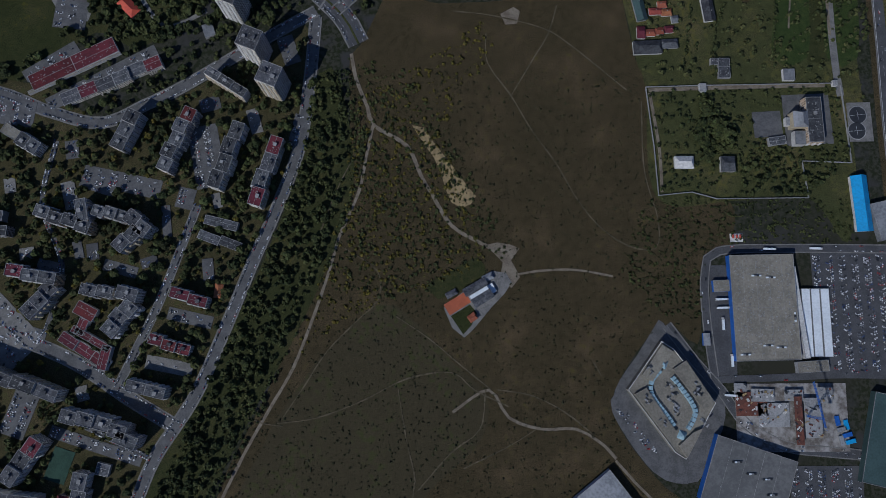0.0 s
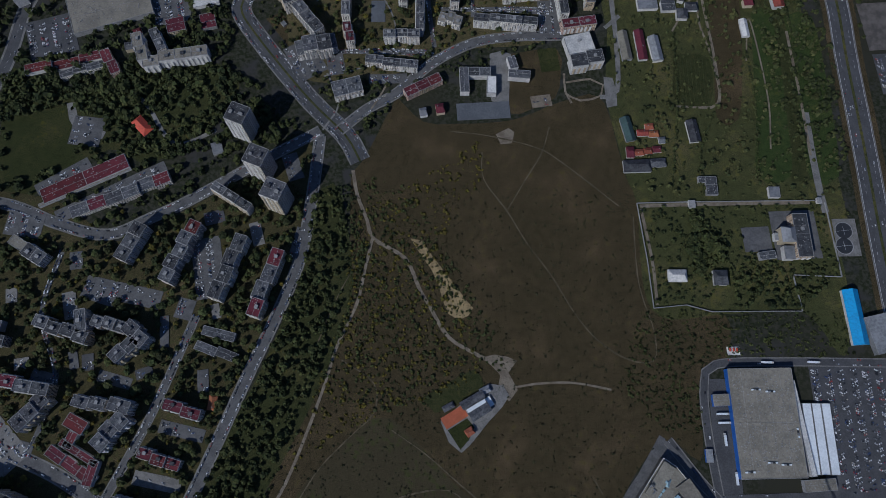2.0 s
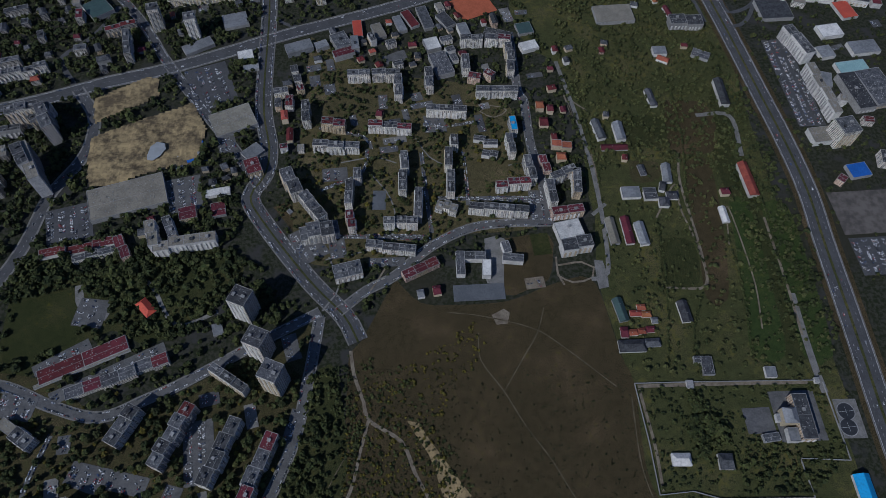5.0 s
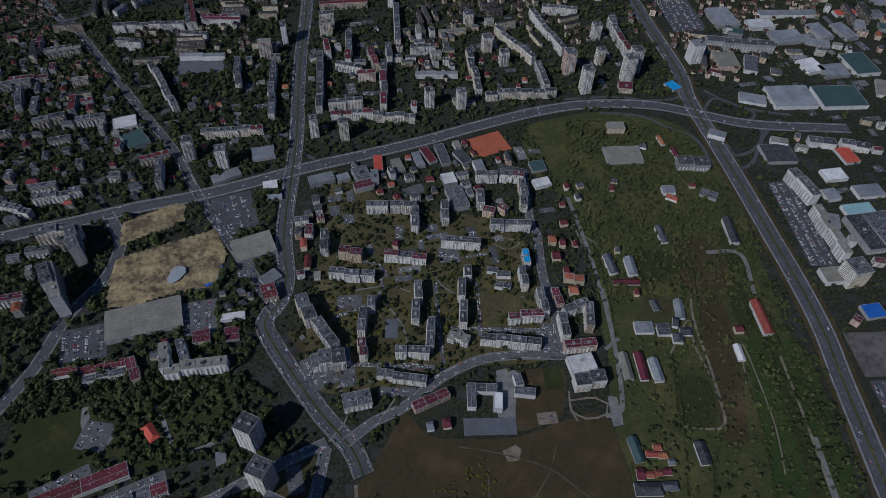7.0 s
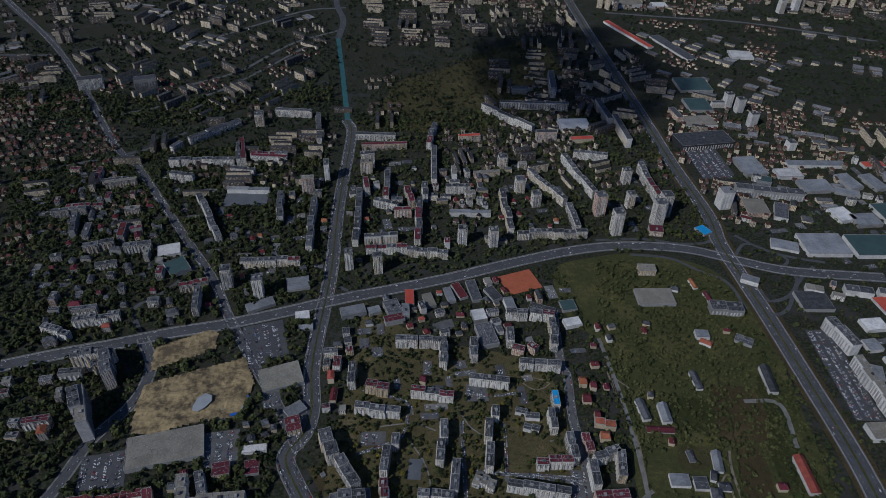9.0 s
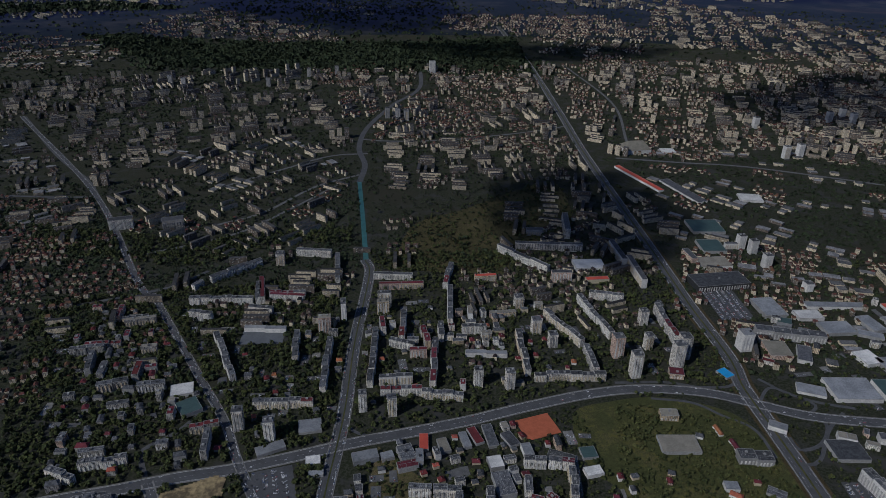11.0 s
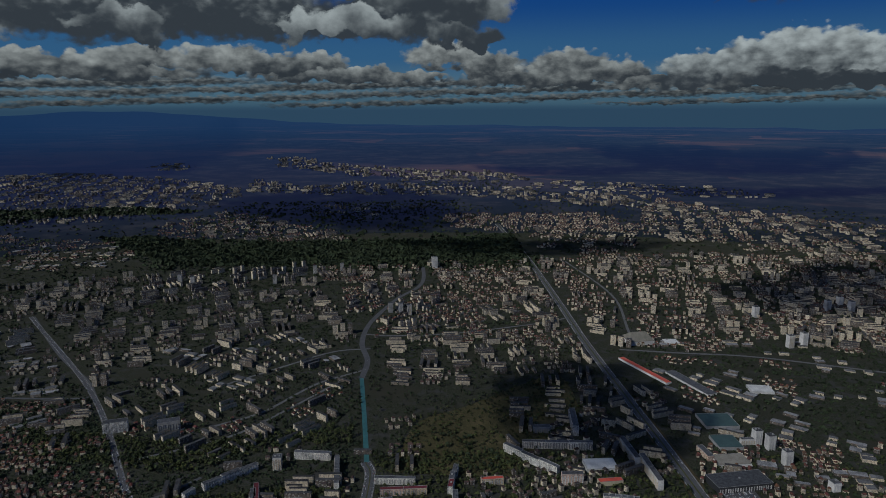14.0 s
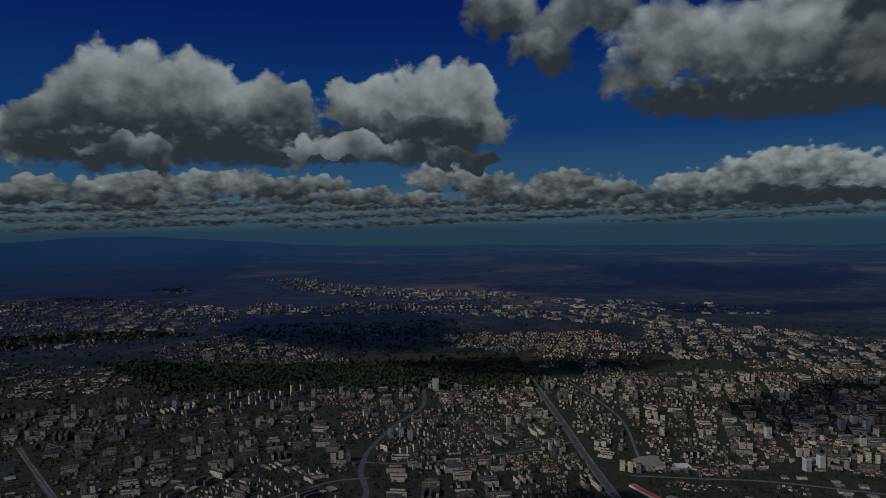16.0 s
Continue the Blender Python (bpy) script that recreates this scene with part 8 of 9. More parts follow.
def car_thing():
    root = new("car")
    bm = bmesh.new()
    lo, hi = box_bm(bm, 4.3, 1.76, 0.28, 0.95)
    for v in hi:
        v.co.x *= 0.96
        v.co.y *= 0.9
    bmesh.ops.bevel(bm, geom=list(bm.edges), offset=0.08, segments=1, affect="EDGES")
    part("body", bm, M["car"], root)
    bm = bmesh.new()
    lo, hi = box_bm(bm, 2.5, 1.56, 0.95, 1.42, -0.2)
    for v in hi:
        v.co.x = -0.3 + (v.co.x + 0.2) * 0.68
        v.co.y *= 0.84
    part("window_band", bm, M["dark"], root)
    bm = bmesh.new()
    box_bm(bm, 1.66, 1.28, 1.42, 1.47, -0.3)
    part("roof", bm, M["car"], root)
    for x in (-1.35, 1.35):
        for y in (-0.8, 0.8):
            bm = bmesh.new()
            bmesh.ops.create_cone(bm, cap_ends=True, segments=10, radius1=0.32, radius2=0.32, depth=0.2, matrix=pose(x, y, 0.32, 90))
            part("wheel", bm, M["dark"], root)
    return tagged(root, "small passenger car with dark windows, parked on asphalt", "car", "parked cars")


def massed_cars(spots, seed=3):
    boxes = (((-2.15, 2.15, -0.88, 0.88), (-2.05, 2.05, -0.8, 0.8), 0.2, 0.95, 0), ((-1.45, 1.05, -0.78, 0.78), (-1.15, 0.55, -0.64, 0.64), 0.95, 1.45, 1))
    v, q, slot = [], [], []
    for a, b, z0, z1, sl in boxes:
        n = len(v)
        for (x0, x1, y0, y1), z in ((a, z0), (b, z1)):
            v += [(x0, y0, z), (x1, y0, z), (x1, y1, z), (x0, y1, z)]
        q += [(n, n + 1, n + 5, n + 4), (n + 1, n + 2, n + 6, n + 5), (n + 2, n + 3, n + 7, n + 6), (n + 3, n, n + 4, n + 7), (n + 4, n + 5, n + 6, n + 7)]
        slot += [sl] * 4 + [0]
    v, q = np.array(v), np.array(q)
    s = np.asarray(spots, float)
    place = np.array([lie(x, y) for x, y, t in s])
    c, sn, k = np.cos(np.radians(s[:, 2]))[:, None], np.sin(np.radians(s[:, 2]))[:, None], place[:, 3, None]
    x = (v[None, :, 0] * c - v[None, :, 1] * sn) * k + place[:, 0, None]
    y = (v[None, :, 0] * sn + v[None, :, 1] * c) * k + place[:, 1, None]
    z = v[None, :, 2] * k + place[:, 2, None] + 0.35
    allv = np.stack([x, y, z], -1).reshape(-1, 3)
    allq = (q[None] + (np.arange(len(s)) * len(v))[:, None, None]).reshape(-1, 4)
    ob = new("more_cars", fast_mesh("more_cars", allv, allq, [M["car_stuff"], M["dark"]], np.tile(slot, len(s))))
    tagged(ob, "many more cars parked and driving along the streets", "cars", kind="stuff")


def place_cars():
    rng = random.Random(17)
    spots = []
    for line, width, kind in CAR_LINES:
        run = 0.0
        for a, b in zip(line, line[1:]):
            way = (b - a).normalized()
            side = Vector((way.y, -way.x, 0))
            turn = math.degrees(math.atan2(way.y, way.x))
            s = 0.0
            d = (b - a).length
            while s < d:
                for k in (-1, 1):
                    if kind == "parked" and rng.random() < 0.62:
                        q = a + way * s + side * k * (width / 2 - 1.3)
                        spots.append((q.x, q.y, turn + rng.uniform(-3, 3)))
                    elif kind == "lanes" and rng.random() < 0.1:
                        q = a + way * (s + rng.uniform(0, 5)) + side * k * width * rng.choice((0.16, 0.27, 0.38))
                        spots.append((q.x, q.y, turn + rng.uniform(-1, 1)))
                s += 6.2
    for x, y, l, w, turn, fill in CAR_PARKS:
        c, sn = math.cos(radians(turn)), math.sin(radians(turn))
        u = -l / 2 + 4
        k = 0
        while u < l / 2 - 3:
            v = -w / 2 + 3
            while v < w / 2 - 3:
                if rng.random() < fill and rng.random() < 0.95:
                    px, py = x + c * u - sn * v, y + sn * u + c * v
                    if at(px, py) != 1:
                        spots.append((px, py, turn + rng.choice((0, 180)) + (28 if k % 2 else -28) + rng.uniform(-4, 4)))
                v += 2.9
            k += 1
            u += 5.4 if k % 2 else 11.5
    near = sorted(spots, key=lambda s: math.hypot(s[0] + 250, s[1] - 260))
    rng2 = random.Random(4)
    first = car_thing()
    chosen = near[:230]
    first.matrix_world = pose(chosen[0][0], chosen[0][1], 0.35, 0, 0, chosen[0][2])
    for x, y, t in chosen[1:]:
        copy_thing(first, pose(x, y, 0.35, 0, 0, t))
    massed_cars(near[230:])


# ---- clouds ----
def cloud_material():
    m, nt, p = nodes_of("cloud_vapour")
    nt.nodes.remove(p)
    geo = nt.nodes.new("ShaderNodeNewGeometry")
    a = noise_of(nt, geo.outputs["Position"], 0.01, 5.0, 0.6)
    d, clear, out = (nt.nodes.new(k) for k in ("ShaderNodeBsdfDiffuse", "ShaderNodeBsdfTransparent", "ShaderNodeMixShader"))
    d.inputs["Color"].default_value = (0.84, 0.85, 0.87, 1)
    nt.links.new(maths(nt, "ADD", maths(nt, "MULTIPLY", ramp(nt, a, 0.35, 0.65), 0.3), 0.2), out.inputs[0])
    nt.links.new(clear.outputs[0], out.inputs[1])
    nt.links.new(d.outputs[0], out.inputs[2])
    nt.links.new(out.outputs[0], nt.nodes["Material Output"].inputs[0])
    return m


M["cloud"] = cloud_material()
BALLS = {}


def ball(level):
    if level not in BALLS:
        bm = bmesh.new()
        bmesh.ops.create_icosphere(bm, subdivisions=level, radius=1.0)
        bm.verts.ensure_lookup_table()
        BALLS[level] = (np.array([v.co[:] for v in bm.verts]), np.array([[v.index for v in f.verts] for f in bm.faces]))
        bm.free()
    return BALLS[level]


def wavy(rng):
    """A cheap smooth noise: a sum of plane waves; takes points, gives -1 to 1."""
    k = rng.normal(size=(9, 3))
    k /= np.linalg.norm(k, axis=1)[:, None]
    k *= rng.uniform(0.6, 1.6, (9, 1))
    ph = rng.uniform(0, 6.28, 9)
    return lambda p, f: np.sin(p @ (k * f).T + ph).sum(1) / 4.0


def shade_cloud(x, y, length, depth, seed, n=46):
    """A cloud of the same deck, past the top of the view, that keeps the sun off the ground at x, y."""
    def over(px, py):
        gx, gy, gz, s = lie(px, py)
        return Vector((gx, gy, gz)) + sun_way * ((2600 - gz) / sun_way.z)

    rng = np.random.default_rng(seed)
    wave = wavy(rng)
    bv, bf = ball(2)
    mid = over(x, y)
    ex, ey = np.array((over(x + length / 2, y) - over(x - length / 2, y)) / 2), np.array((over(x, y + depth / 2) - over(x, y - depth / 2)) / 2)
    frame_of = np.stack([ex, ey, np.array((0, 0, 0.5 * min(np.linalg.norm(ex), np.linalg.norm(ey))))])
    vs, fs = [], []
    for i in range(n):
        t, q = i * 2.39996, math.sqrt((i + 0.5) / n)
        r = rng.uniform(0.14, 0.27)
        v = bv * r + np.array([q * math.cos(t), q * math.sin(t), rng.uniform(0, 0.1)])
        vs.append((v + bv * (0.3 * r * wave(v, 2.0 / r))[:, None]) @ frame_of)
        fs.append(bf + i * len(bv))
    ob = new("cloud", fast_mesh("cloud", np.concatenate(vs), np.concatenate(fs), [M["cloud"]], smooth=True))
    ob.location = mid
    return tagged(ob, "broken cumulus cloud high over the city", "cloud")


def tree_thing():
    """A broadleaf tree: tapered trunk, limbs, and a crown of leaf sprays."""
    rng = np.random.default_rng(8)
    root = new("tree")
    bm = bmesh.new()
    bmesh.ops.create_cone(bm, cap_ends=False, segments=7, radius1=0.28, radius2=0.12, depth=4.4, matrix=pose(0, 0, 2.0))
    for k in range(5):
        a = k * 1.26
        way = Vector((math.cos(a), math.sin(a), 1.0)).normalized()
        m = Matrix.Translation(Vector((0, 0, 2.6 + 0.25 * k)) + way * 1.0) @ way.to_track_quat("Z", "Y").to_matrix().to_4x4()
        bmesh.ops.create_cone(bm, cap_ends=False, segments=5, radius1=0.1, radius2=0.03, depth=2.0, matrix=m)
    part("trunk", bm, M["bark"], root)
    v = leaf_quads(rng, 70, 0.85, 0.22) * 3.4 + (0, 0, 4.2)
    crown = new("crown", fast_mesh("crown", v, np.arange(280).reshape(-1, 4), [M["leaf"]]))
    crown.parent = root
    return tagged(root, "dark green broadleaf tree standing between apartment blocks", "tree", "estate trees")


def place_trees(points, count, seed):
    spots = scatter(points, count, 0.75, 1.45, seed)
    first = tree_thing()
    for i, (x, y, r) in enumerate(spots):
        ob = first if i == 0 else copy_thing(first, Matrix())
        ob.matrix_basis = pose(x, y, 0.0, 0, 0, i * 47 % 360) @ Matrix.Diagonal((r, r, r * (0.85 + 0.3 * (i % 7) / 7), 1))
        claim_box(x, y, 3, 3, 0, 3)


# ---- city districts ----
district([(-740, 872), (-676, 1044), (-621, 994), (-520, 915), (-516, 782), (-572, 693), (-597, 611), (-664, 615)], ("mixed", "slabs"), 14, 10, 11, single=True)
district([(-896, 1524), (-645, 1444), (-383, 997), (-513, 929), (-691, 896)], ("mixed", "houses", "slabs"), 84, 12, 12, single=True)
district([(-424, 1412), (-211, 1499), (-189, 1051), (-353, 1011), (-441, 1150)], ("mixed", "houses"), 16, 8, 13, single=True)
district([(-190, 1498), (259, 1532), (402, 1247), (241, 1184), (-165, 1119)], ("mixed", "houses", "slabs"), 40, 6, 14, single=True)
district([(33, 1490), (184, 1484), (169, 1332), (34, 1338)], ("mixed",), 16, 6, 15, single=True)
district([(-160, 1017), (210, 1128), (272, 995), (118, 909), (-93, 943)], ("mixed", "halls", "houses"), 46, 14, 16, single=True)
district([(-321, 723), (-200, 716), (-204, 648), (-278, 610), (-378, 596)], ("halls", "houses"), 12, 14, 17, single=True)
district([(-217, 803), (-135, 938), (-112, 864), (-126, 711), (-174, 738)], ("mixed",), 14, 5, 18, single=True)
district([(324, 944), (380, 941), (357, 770), (310, 786)], ("houses",), 6, 5, 19, single=True)
district([(442, 1090), (615, 1100), (625, 823), (573, 577), (477, 541), (354, 591), (377, 809)], ("houses",), 7, -8, 20, single=True)
district([(772, 1462), (1332, 1605), (1212, 1149), (824, 1157), (758, 1296)], ("halls", "mixed"), 26, -20, 21, single=True)
district([(784, 1120), (1248, 1098), (918, 556), (787, 564), (822, 871)], ("halls", "mixed", "mixed"), 24, -20, 22, single=True)
district([(576, 45), (711, 30), (733, 135), (614, 163)], ("halls",), 6, -10, 23, single=True)
district([(-776, 572), (-523, 387), (-516, 197), (-565, -12), (-610, -130), (-878, -111)], ("slabs", "slabs", "mixed"), 28, -15, 24, single=True)
district([(-542, -125), (-379, -164), (-416, -331), (-746, -290), (-610, -130)], ("slabs", "mixed"), 16, -15, 25, single=True)
district([(314, -255), (648, -268), (608, -459), (288, -419)], ("halls",), 10, -30, 26, single=True)
quarter([(-884, 1060), (-1439, 1902), (-1161, 2069), (-777, 1611), (-503, 1156)], ("mixed", "houses", "houses", "slabs"), 12, 31, 1, 0.8, 14)
quarter([(-1439, 1902), (-2038, 2810), (-1939, 3150), (-1227, 2284), (-1161, 2069)], ("slabs", "halls", "mixed"), 32, 30, 1, 0.8, 7)
quarter([(-776, 1766), (-575, 1768), (-236, 1915), (-196, 1772), (-199, 1588), (-655, 1584)], ("slabs", "mixed"), 8, 32, 1, 0.7, 7)
quarter([(-1183, 2234), (-997, 2369), (-568, 2144), (-309, 2558), (-255, 2080), (-559, 1768), (-811, 1835), (-1050, 2070)], ("slabs", "slabs", "slabs", "houses"), -28, 33, 1, 0.85, 10)
quarter([(-1100, 2367), (-1114, 2679), (-642, 2872), (-309, 2558), (-568, 2144), (-896, 2263)], ("halls", "slabs", "mixed"), -30, 35, 1, 0.85, 7)
quarter([(-2610, 3678), (-1630, 4041), (-779, 4215), (-350, 2917), (-346, 2495), (-642, 2872), (-1114, 2679), (-1227, 2284), (-1939, 3150), (-2038, 2810)], ("slabs", "mixed", "slabs", "towers", "mixed"), 20, 34, 1, 0.86, 7)
quarter([(-793, 4296), (594, 4330), (606, 3060), (610, 2572), (355, 2702), (-189, 2765), (-325, 2917)], ("mixed", "mixed", "mixed", "slabs", "towers", "houses"), 10, 37, 0.9, 0.95, 8)
quarter([(-249, 2918), (448, 3057), (574, 2508), (107, 2329), (-194, 2247), (-276, 2558)], ("slabs", "slabs", "slabs", "mixed"), 4, 36, 1, 0.95, 7)
quarter([(-214, 1955), (-32, 2061), (-10, 1774), (201, 1776), (197, 1920), (712, 2284), (702, 1926), (675, 1597), (441, 1682), (-182, 1707)], ("slabs", "mixed"), 5, 38, 1, 0.9, 7)
quarter([(598, 4364), (1733, 4533), (2884, 4387), (1993, 2658), (1502, 2792), (700, 2573), (648, 3151)], ("mixed", "slabs", "mixed", "houses", "mixed", "towers"), -15, 39, 1, 0.92, 7)
quarter([(773, 2781), (1484, 2756), (1948, 2592), (1412, 1789), (912, 1928), (782, 2185)], ("halls", "halls", "houses"), -22, 40, 1.1, 0.6, 7)
quarter([(210, 2086), (382, 2388), (649, 2449), (745, 2006), (658, 1781), (353, 1713)], ("slabs",), 0, 55, 1, 0.95, 6)
quarter([(745, 2006), (1390, 1756), (996, 1166), (720, 1164)], ("halls", "slabs", "houses"), -22, 42, 1, 0.7, 7)
quarter([(1716, 3420), (2206, 3915), (2600, 3923), (1784, 2589), (1538, 2721)], ("towers", "slabs", "slabs"), -15, 44, 1, 0.9, 7)
quarter([(-6697, 10386), (-5965, 10932), (-3649, 9774), (-2261, 8343), (-2378, 7121), (-3021, 6023), (-3817, 5854)], ("slabs", "mixed", "slabs"), 15, 45, 1.7, 0.85, 3)
quarter([(-2634, 9741), (-1626, 8830), (-1108, 9382), (797, 8260), (2374, 7825), (2069, 6612), (727, 7509), (-20, 7887), (-1198, 7918), (-2264, 8226)], ("slabs", "towers", "slabs"), 12, 46, 1.8, 0.95, 3)
quarter([(-3539, 14226), (-3023, 14549), (-1863, 12373), (-219, 11353), (1025, 10686), (1399, 9613), (287, 9491), (-1204, 10203), (-2773, 11910)], ("slabs", "towers", "slabs"), 12, 47, 2.2, 0.95, 3)
quarter([(1399, 9613), (2735, 9046), (3345, 8686), (3966, 7527), (3186, 7449), (2374, 7825), (1186, 8618)], ("slabs", "halls"), -10, 48, 2.0, 0.8, 3)
quarter([(2360, 7568), (2830, 6595), (3699, 5655), (2767, 4186), (2051, 4730), (1631, 5173), (1725, 6155)], ("mixed", "slabs", "slabs", "houses"), -15, 49, 1.4, 0.9, 3)
quarter([(-2452, 5629), (-2094, 6588), (-1618, 6222), (-620, 5211), (-837, 4942), (-1548, 5109), (-1893, 5002)], ("mixed", "slabs", "houses"), 20, 50, 1.3, 0.9, 3)
quarter([(-15, 6433), (1474, 6402), (1677, 5473), (528, 5389), (83, 5723)], ("houses", "mixed", "mixed"), -10, 51, 1.2, 0.97, 3)
quarter([(-5280, 12779), (-4797, 13037), (-4111, 11280), (-4723, 11303)], ("slabs",), 10, 52, 2.2, 0.9, 3)
quarter([(-3517, 5383), (-2378, 5055), (-2016, 4384), (-2340, 4071), (-2785, 4230)], ("mixed", "halls", "houses"), 20, 53, 1.2, 0.8, 3)
quarter([(-1288, 6968), (-508, 7395), (-126, 6660), (-699, 5885), (-1254, 6215)], ("slabs", "mixed"), 20, 54, 1.6, 0.5, 3)
quarter([(718, 5858), (1646, 5369), (1337, 4206), (1014, 4341), (707, 4751)], ("mixed", "houses", "slabs"), -15, 57, 1.2, 0.8, 3)
quarter([(-711, 10367), (609, 9638), (1408, 7850), (631, 7870), (-466, 8931)], ("halls", "slabs"), 5, 58, 2.0, 0.5, 3)
quarter([(24, 1741), (297, 1738), (547, 1595), (518, 1437), (287, 1458), (37, 1455)], ("mixed", "mixed", "slabs", "mixed"), 5, 61, 0.75, 1.0, 3)
quarter([(37, 1455), (183, 1457), (163, 1239), (34, 1238)], ("mixed", "mixed"), 5, 62, 0.75, 1.0, 3)
quarter([(686, 1856), (1352, 1867), (1016, 1309), (677, 1226), (637, 1463)], ("halls", "mixed", "houses", "mixed"), -20, 63, 0.8, 0.9, 3)
quarter([(-1522, 2201), (-1211, 2208), (-897, 1830), (-776, 1576), (-1142, 1571)], ("houses", "mixed", "mixed", "slabs"), 15, 64, 0.8, 0.9, 5)
quarter([(-776, 1576), (-241, 1673), (-209, 1428), (-572, 1332)], ("mixed", "slabs"), 5, 65, 0.8, 0.8, 5)
yards([(-939, 1433), (-464, 1508), (-211, 1499), (-195, 1052), (-378, 966), (-682, 869)], 34, 301)
yards([(-136, 968), (291, 1115), (344, 757), (228, 557), (-85, 529)], 34, 302)
yards([(-186, 1548), (644, 1572), (612, 1259), (242, 1194), (-165, 1119)], 26, 303)
yards([(-524, 349), (-125, 345), (-193, 161), (-310, -56), (-542, -125)], 22, 304)
yards([(786, 1462), (1332, 1605), (787, 564), (822, 871)], 26, 305)


# ---- trees, bushes and hedges ----
place_trees([(-392, 350), (-125, 345), (-186, 160), (-310, -56), (-414, -44), (-492, 78), (-485, 246)], 270, 59)
massed_trees("tree_belt", scatter([(-119, 344), (-89, 365), (-79, 316), (-85, 202), (-133, 95), (-177, 13), (-233, -65), (-297, -168), (-320, -198), (-366, -173), (-296, -58), (-243, 35), (-184, 138), (-134, 253)], 620, 1.2, 4.4, 60, None), 38, "dense dark green belt of trees between street and meadow", seed=60)
massed_trees("tree_belt_gold", scatter([(-119, 344), (-89, 365), (-79, 316), (-85, 202), (-133, 95), (-177, 13), (-233, -65), (-297, -168), (-320, -198), (-366, -173), (-296, -58), (-243, 35), (-184, 138), (-134, 253)], 330, 1.2, 3.4, 61, None), 38, "olive and yellowing trees in the belt", seed=61, material="leaf_garden")
massed_trees("scrub_trees", scatter([(-89, 365), (-60, 354), (-50, 267), (-71, 192), (-110, 115), (-136, 66), (-187, -21), (-228, -94), (-284, -183), (-320, -198), (-233, -65), (-170, 12), (-122, 94), (-79, 201)], 520, 0.7, 2.4, 91, None), 24, "young trees and scrub at the edge of the belt", seed=91)
massed_trees("meadow_scrub", scatter([(-60, 361), (321, 313), (322, 141), (410, 124), (348, -48), (300, -24), (224, -115), (258, -248), (-312, -279), (-211, -54), (-135, 81), (-84, 186)], 6000, 0.45, 1.5, 62, (4,)), 10, "low dark bushes dotted over the dry meadow", seed=62, material="leaf_bush", squash=0.6, category="bushes", trunks=False)
massed_trees("meadow_scrub", scatter([(-77, 379), (12, 354), (108, 142), (114, 75), (87, 100), (-8, 37), (-78, 60), (-136, 66), (-79, 201)], 900, 0.8, 2.6, 63, (4,)), 20, "thick bushes along the meadow track", seed=63, squash=0.7, category="bushes", trunks=False)
massed_trees("yellow_scrub", scatter([(-51, 329), (44, 366), (126, 414), (135, 365), (47, 264), (82, 115), (85, 78), (-96, 33), (-172, -16)], 900, 0.8, 2.6, 64, (4,)), 18, "yellow autumn bushes in the meadow", seed=64, material="leaf_yellow", squash=0.6, category="bushes", trunks=False)
massed_trees("meadow_scrub", scatter([(303, 144), (573, 114), (576, 49), (404, 64), (353, -19), (302, -13), (259, 51)], 900, 0.8, 2.2, 65, (0, 4)), 18, "dark bushes on the rough ground by the stores", seed=65, squash=0.7, category="bushes", trunks=False)
massed_trees("compound_grove", scatter([(396, 272), (417, 269), (421, 235), (438, 218), (434, 197), (405, 195), (397, 183), (386, 188), (382, 220), (395, 242)], 150, 2.2, 5.0, 66, (0,)), 36, "dark green grove inside the walled compound", seed=66)
massed_trees("compound_grove", scatter([(433, 191), (525, 187), (586, 180), (583, 164), (521, 123), (431, 133)], 120, 1.6, 4.0, 90, (0,)), 30, "dark green trees inside the walled compound", seed=90)
massed_trees("compound_scrub", scatter([(329, 288), (586, 265), (583, 163), (521, 123), (327, 148)], 500, 1.0, 2.6, 67, (0,)), 22, "rough green shrubs inside the walled compound", seed=67)
massed_trees("garden_trees", scatter([(335, 568), (668, 789), (619, 224), (603, 271), (329, 296), (325, 357)], 700, 1.2, 3.4, 68, (0,)), 26, "orchard and garden trees between small plots", seed=68, material="leaf_garden")
massed_trees("garden_trees", scatter([(382, 1148), (639, 1099), (642, 753), (599, 643), (342, 659), (338, 927)], 1700, 1.4, 3.6, 69, (0,)), 20, "orchard and garden trees between small plots", seed=69, material="leaf_garden")
def hedge_rows(lines):
    """Hedges and tree rows along the edges of the plots."""
    rng = random.Random(77)
    for points in lines:
        spots = []
        for q in smooth_line(points, 2.6):
            if rng.random() < 0.85 and at(q.x, q.y) in (0, 3):
                spots.append((q.x + rng.uniform(-1, 1), q.y + rng.uniform(-1, 1), rng.uniform(1.0, 2.6)))
        massed_trees("hedge", spots, 22, "uneven green hedge with small trees along a garden plot", seed=len(spots), category="hedge")


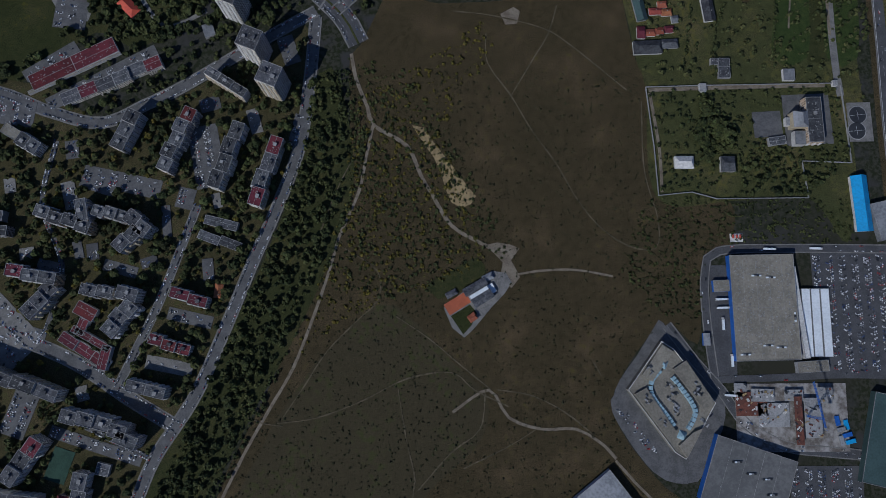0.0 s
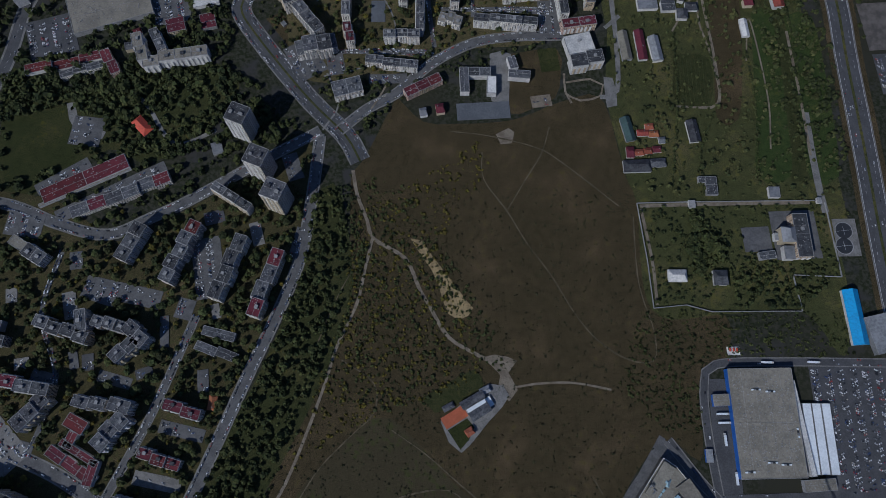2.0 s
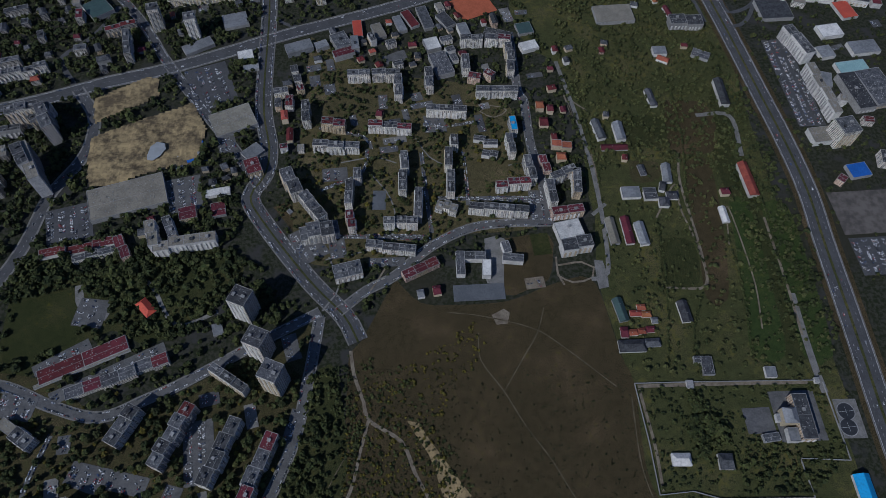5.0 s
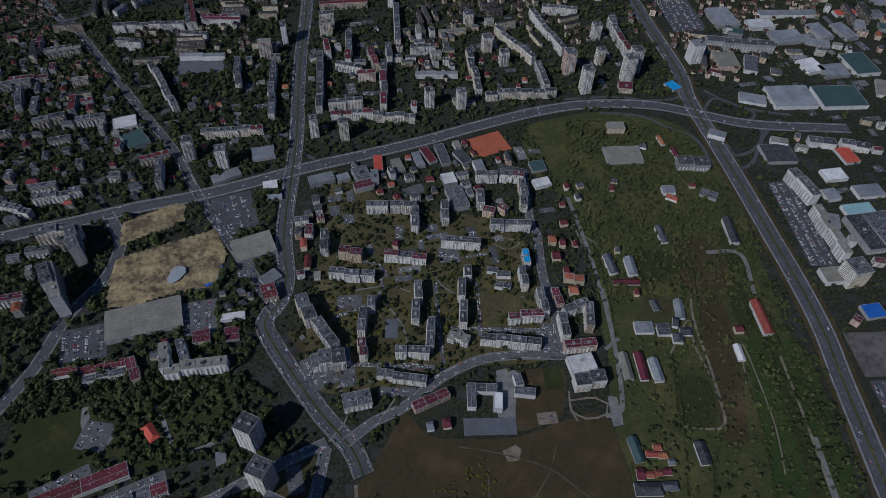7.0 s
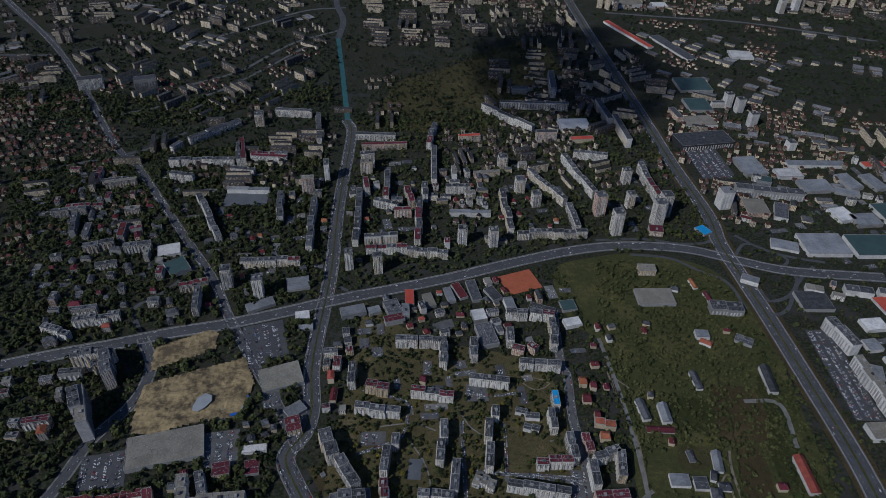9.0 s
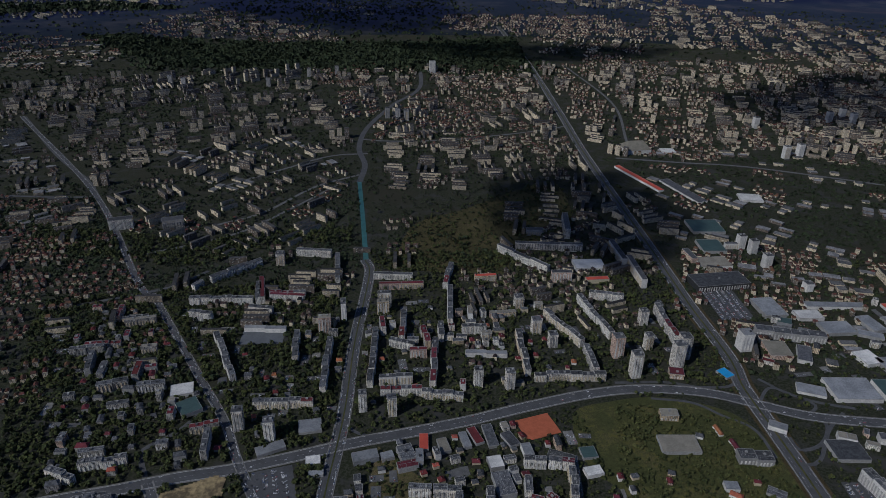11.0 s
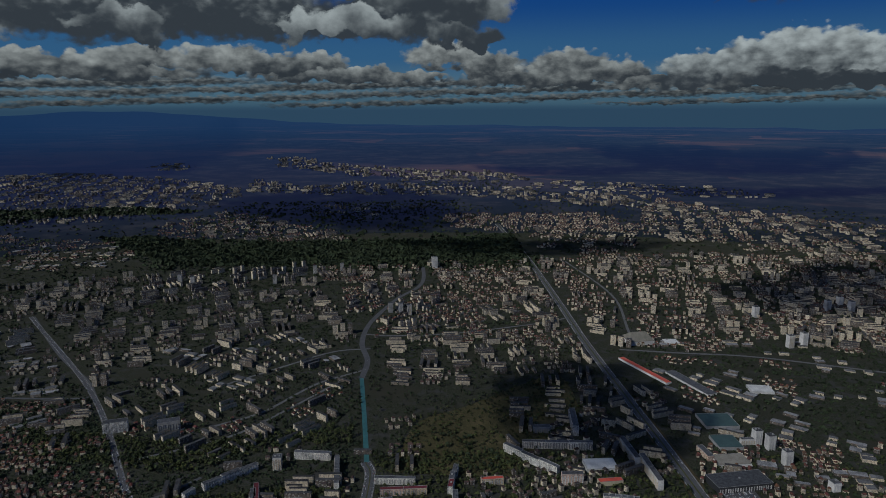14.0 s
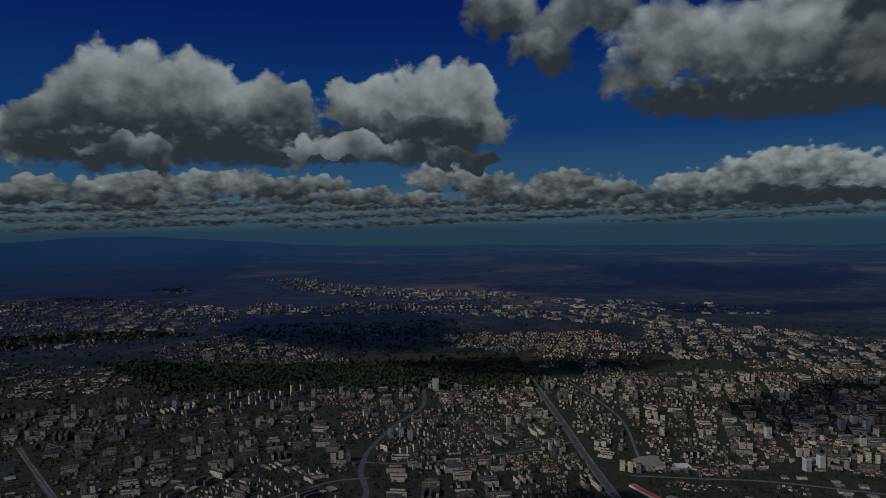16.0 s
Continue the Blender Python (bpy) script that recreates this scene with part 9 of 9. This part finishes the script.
hedge_rows(([(491, 598), (481, 501), (479, 431), (420, 432)],
            [(536, 515), (530, 431), (505, 300)],
            [(616, 582), (605, 470), (595, 361)],
            [(433, 554), (416, 442), (383, 313)],
            [(466, 419), (434, 359), (424, 296)],
            [(354, 854), (362, 776), (360, 672), (353, 591)],
            [(505, 1037), (534, 910), (523, 727), (495, 599)],
            [(594, 787), (600, 659), (583, 579)],
            [(418, 1037), (550, 995), (666, 971)],
            [(372, 740), (442, 745), (525, 733)]))
for k in range(9):
    line = [(427.000000 + (47.000000) * k / 8, 512.000000 + (-7.000000) * k / 8), (420.000000 + (45.000000) * k / 8, 443.000000 + (-3.000000) * k / 8)]
    massed_trees("vine_row", [(q.x, q.y, 0.9) for q in smooth_line(line, 1.9)], 9, "low green vine row in a tilled plot", seed=300 + k, category="vines", trunks=False, squash=0.7)
massed_trees("motorway_trees", scatter([(652, 926), (668, 820), (665, 489), (640, 316), (570, 321), (565, 556), (587, 717)], 420, 2.0, 4.2, 70, (0,)), 24, "dark roadside trees beside the motorway", seed=70)
massed_trees("park_trees", scatter([(-546, 632), (-386, 580), (-243, 576), (-173, 515), (-138, 433), (-248, 427), (-340, 428), (-402, 459), (-433, 523), (-462, 406), (-536, 390)], 560, 2.2, 5.0, 71, (0,)), 36, "dense dark park trees", seed=71)
massed_trees("estate_trees", scatter([(-518, 505), (-114, 463), (-121, 344), (-186, 160), (-254, 36), (-386, -157), (-612, -209), (-743, 78), (-668, 442)], 1500, 1.8, 4.8, 72, (0,)), 32, "estate trees standing between the apartment blocks", seed=72)
massed_trees("estate_trees_gold", scatter([(-524, 364), (-125, 345), (-186, 160), (-309, -42), (-542, -118)], 160, 1.5, 3.4, 73, (0,)), 30, "yellowing estate trees between the blocks", seed=73, material="leaf_yellow")
massed_trees("estate_trees", scatter([(-193, 626), (-136, 968), (294, 1134), (361, 743), (316, 552), (226, 547), (48, 492), (-52, 428), (-118, 503)], 1500, 1.6, 3.8, 74, (0,)), 26, "estate trees standing between the apartment blocks", seed=74)
massed_trees("estate_trees_gold", scatter([(-127, 735), (216, 846), (272, 596), (50, 529), (-119, 540)], 150, 1.6, 3.4, 75, (0,)), 24, "yellowing estate trees between the blocks", seed=75, material="leaf_yellow")
massed_trees("city_trees", scatter([(-1024, 1529), (-249, 1657), (-172, 1034), (-195, 647), (-268, 531), (-472, 457), (-659, 557)], 5600, 2.6, 5.8, 76, (0,)), 13, "street and yard trees of the city", seed=76)
massed_trees("city_trees", scatter([(-172, 1034), (-200, 1834), (643, 1810), (689, 1173), (262, 1164)], 3400, 2.4, 5.4, 77, (0,)), 13, "street and yard trees of the city", seed=77)
massed_trees("city_trees", scatter([(703, 1255), (755, 1807), (1664, 1782), (858, 457), (722, 375)], 1300, 2.2, 4.6, 78, (0,)), 16, "yard and roadside trees of the business parks", seed=78)
massed_trees("hill_trees", scatter([(-145, 1716), (-94, 2048), (88, 2185), (336, 2389), (488, 2448), (458, 2018), (222, 1771), (28, 1686)], 520, 2.5, 5.5, 79, None), 16, "dark wooded hill among the blocks", seed=79)
massed_trees("far_trees", scatter([(-945, 1152), (-1670, 2252), (-309, 2558), (-151, 1158)], 2600, 3, 6, 80, (0,)), 9, "trees between the distant city blocks", seed=80, material="forest")
massed_trees("far_trees", scatter([(-204, 1772), (-325, 2917), (572, 3016), (779, 1598)], 1700, 3, 6, 81, (0,)), 9, "trees between the distant city blocks", seed=81, material="forest")
massed_trees("far_trees", scatter([(-1740, 2358), (-2982, 4242), (696, 4172), (558, 2932), (-309, 2558)], 2600, 5, 9, 82, (0, 9)), 8, "dark trees between the distant city blocks", seed=82, material="forest", trunks=False)
massed_trees("far_trees", scatter([(744, 4252), (3152, 4394), (996, 1166), (736, 1199)], 3600, 4, 8, 83, (0, 9)), 8, "dark trees between the distant city blocks", seed=83, material="forest", trunks=False)
massed_trees("forest", scatter([(-2500, 5111), (-1753, 4272), (-776, 4199), (-215, 4213), (556, 4168), (544, 5346), (-173, 5042), (-921, 5021), (-1541, 4874), (-2308, 5259)], 7000, 12, 20, 84, None), 7, "dark green forest park beyond the centre", seed=84, squash=0.35, material="forest", leaf=0.55, trunks=False)
massed_trees("forest", scatter([(-4500, 6544), (-3094, 6872), (-2326, 6589), (-3676, 6219), (-3878, 5600)], 1200, 16, 26, 85, None), 8, "dark green forest park at the city's edge", seed=85, squash=0.35, material="forest", leaf=0.55, trunks=False)
massed_trees("forest", scatter([(-1111, 1640), (-1186, 1800), (-686, 1708), (-498, 1847), (-256, 1887), (-268, 2004), (-735, 1879), (-1273, 1983)], 900, 4, 7, 86, (0, 9)), 12, "dark wooded valley between city quarters", seed=86)
massed_trees("far_woods", scatter([(-2139, 7254), (104, 7347), (669, 5476), (-334, 4950), (-949, 5180), (-1580, 5002), (-2189, 5518)], 600, 9, 17, 92, None), 7, "dark wooded valley beyond the centre", seed=92, squash=0.4, material="forest", leaf=0.55, trunks=False)
massed_trees("far_woods", scatter([(-4338, 6298), (-2229, 7161), (229, 7539), (965, 5359), (945, 4027), (-908, 3845), (-2570, 3618)], 1300, 7, 14, 93, (0, 9)), 7, "dark scattered woods among the outer quarters", seed=93, squash=0.4, material="forest", leaf=0.55, trunks=False)
massed_trees("far_woods", scatter([(-2693, 5248), (-921, 5021), (672, 4505), (613, 4078), (-750, 4047), (-1748, 4083)], 1500, 8, 16, 94, (0, 9)), 7, "ragged dark edge of the forest park", seed=94, squash=0.4, material="forest", leaf=0.55, trunks=False)
massed_trees("far_woods", scatter([(772, 8128), (4178, 6502), (2842, 3929), (1376, 3896), (648, 4332)], 1100, 6, 12, 95, (0, 9)), 7, "dark scattered woods among the outer quarters", seed=95, squash=0.4, material="forest", leaf=0.55, trunks=False)
massed_trees("far_woods", scatter([(-1637, 2203), (-1168, 2160), (-797, 1640), (-575, 1768), (-236, 1915), (-220, 1772), (-665, 1612), (-743, 1583), (-935, 1528), (-1157, 1474)], 1500, 3, 7, 96, (0, 9)), 9, "dark wooded stream valley between quarters", seed=96, material="forest", trunks=False)


place_cars()


# ---- sky ----
# clouds whose shade lies on the city and the plain
shade_cloud(500, 2130, 620, 760, 201, 60)
shade_cloud(1900, 3480, 900, 760, 205)
shade_cloud(2500, 3900, 900, 700, 207)
shade_cloud(-1030, 6800, 2100, 2300, 208)
shade_cloud(-400, 6100, 1300, 1300, 214)
shade_cloud(650, 4780, 1700, 560, 209)
shade_cloud(3800, 7900, 2900, 900, 210)
shade_cloud(-6000, 13000, 5000, 6500, 211)
shade_cloud(2000, 10950, 2700, 1500, 212)
shade_cloud(5200, 12500, 4200, 5000, 215)
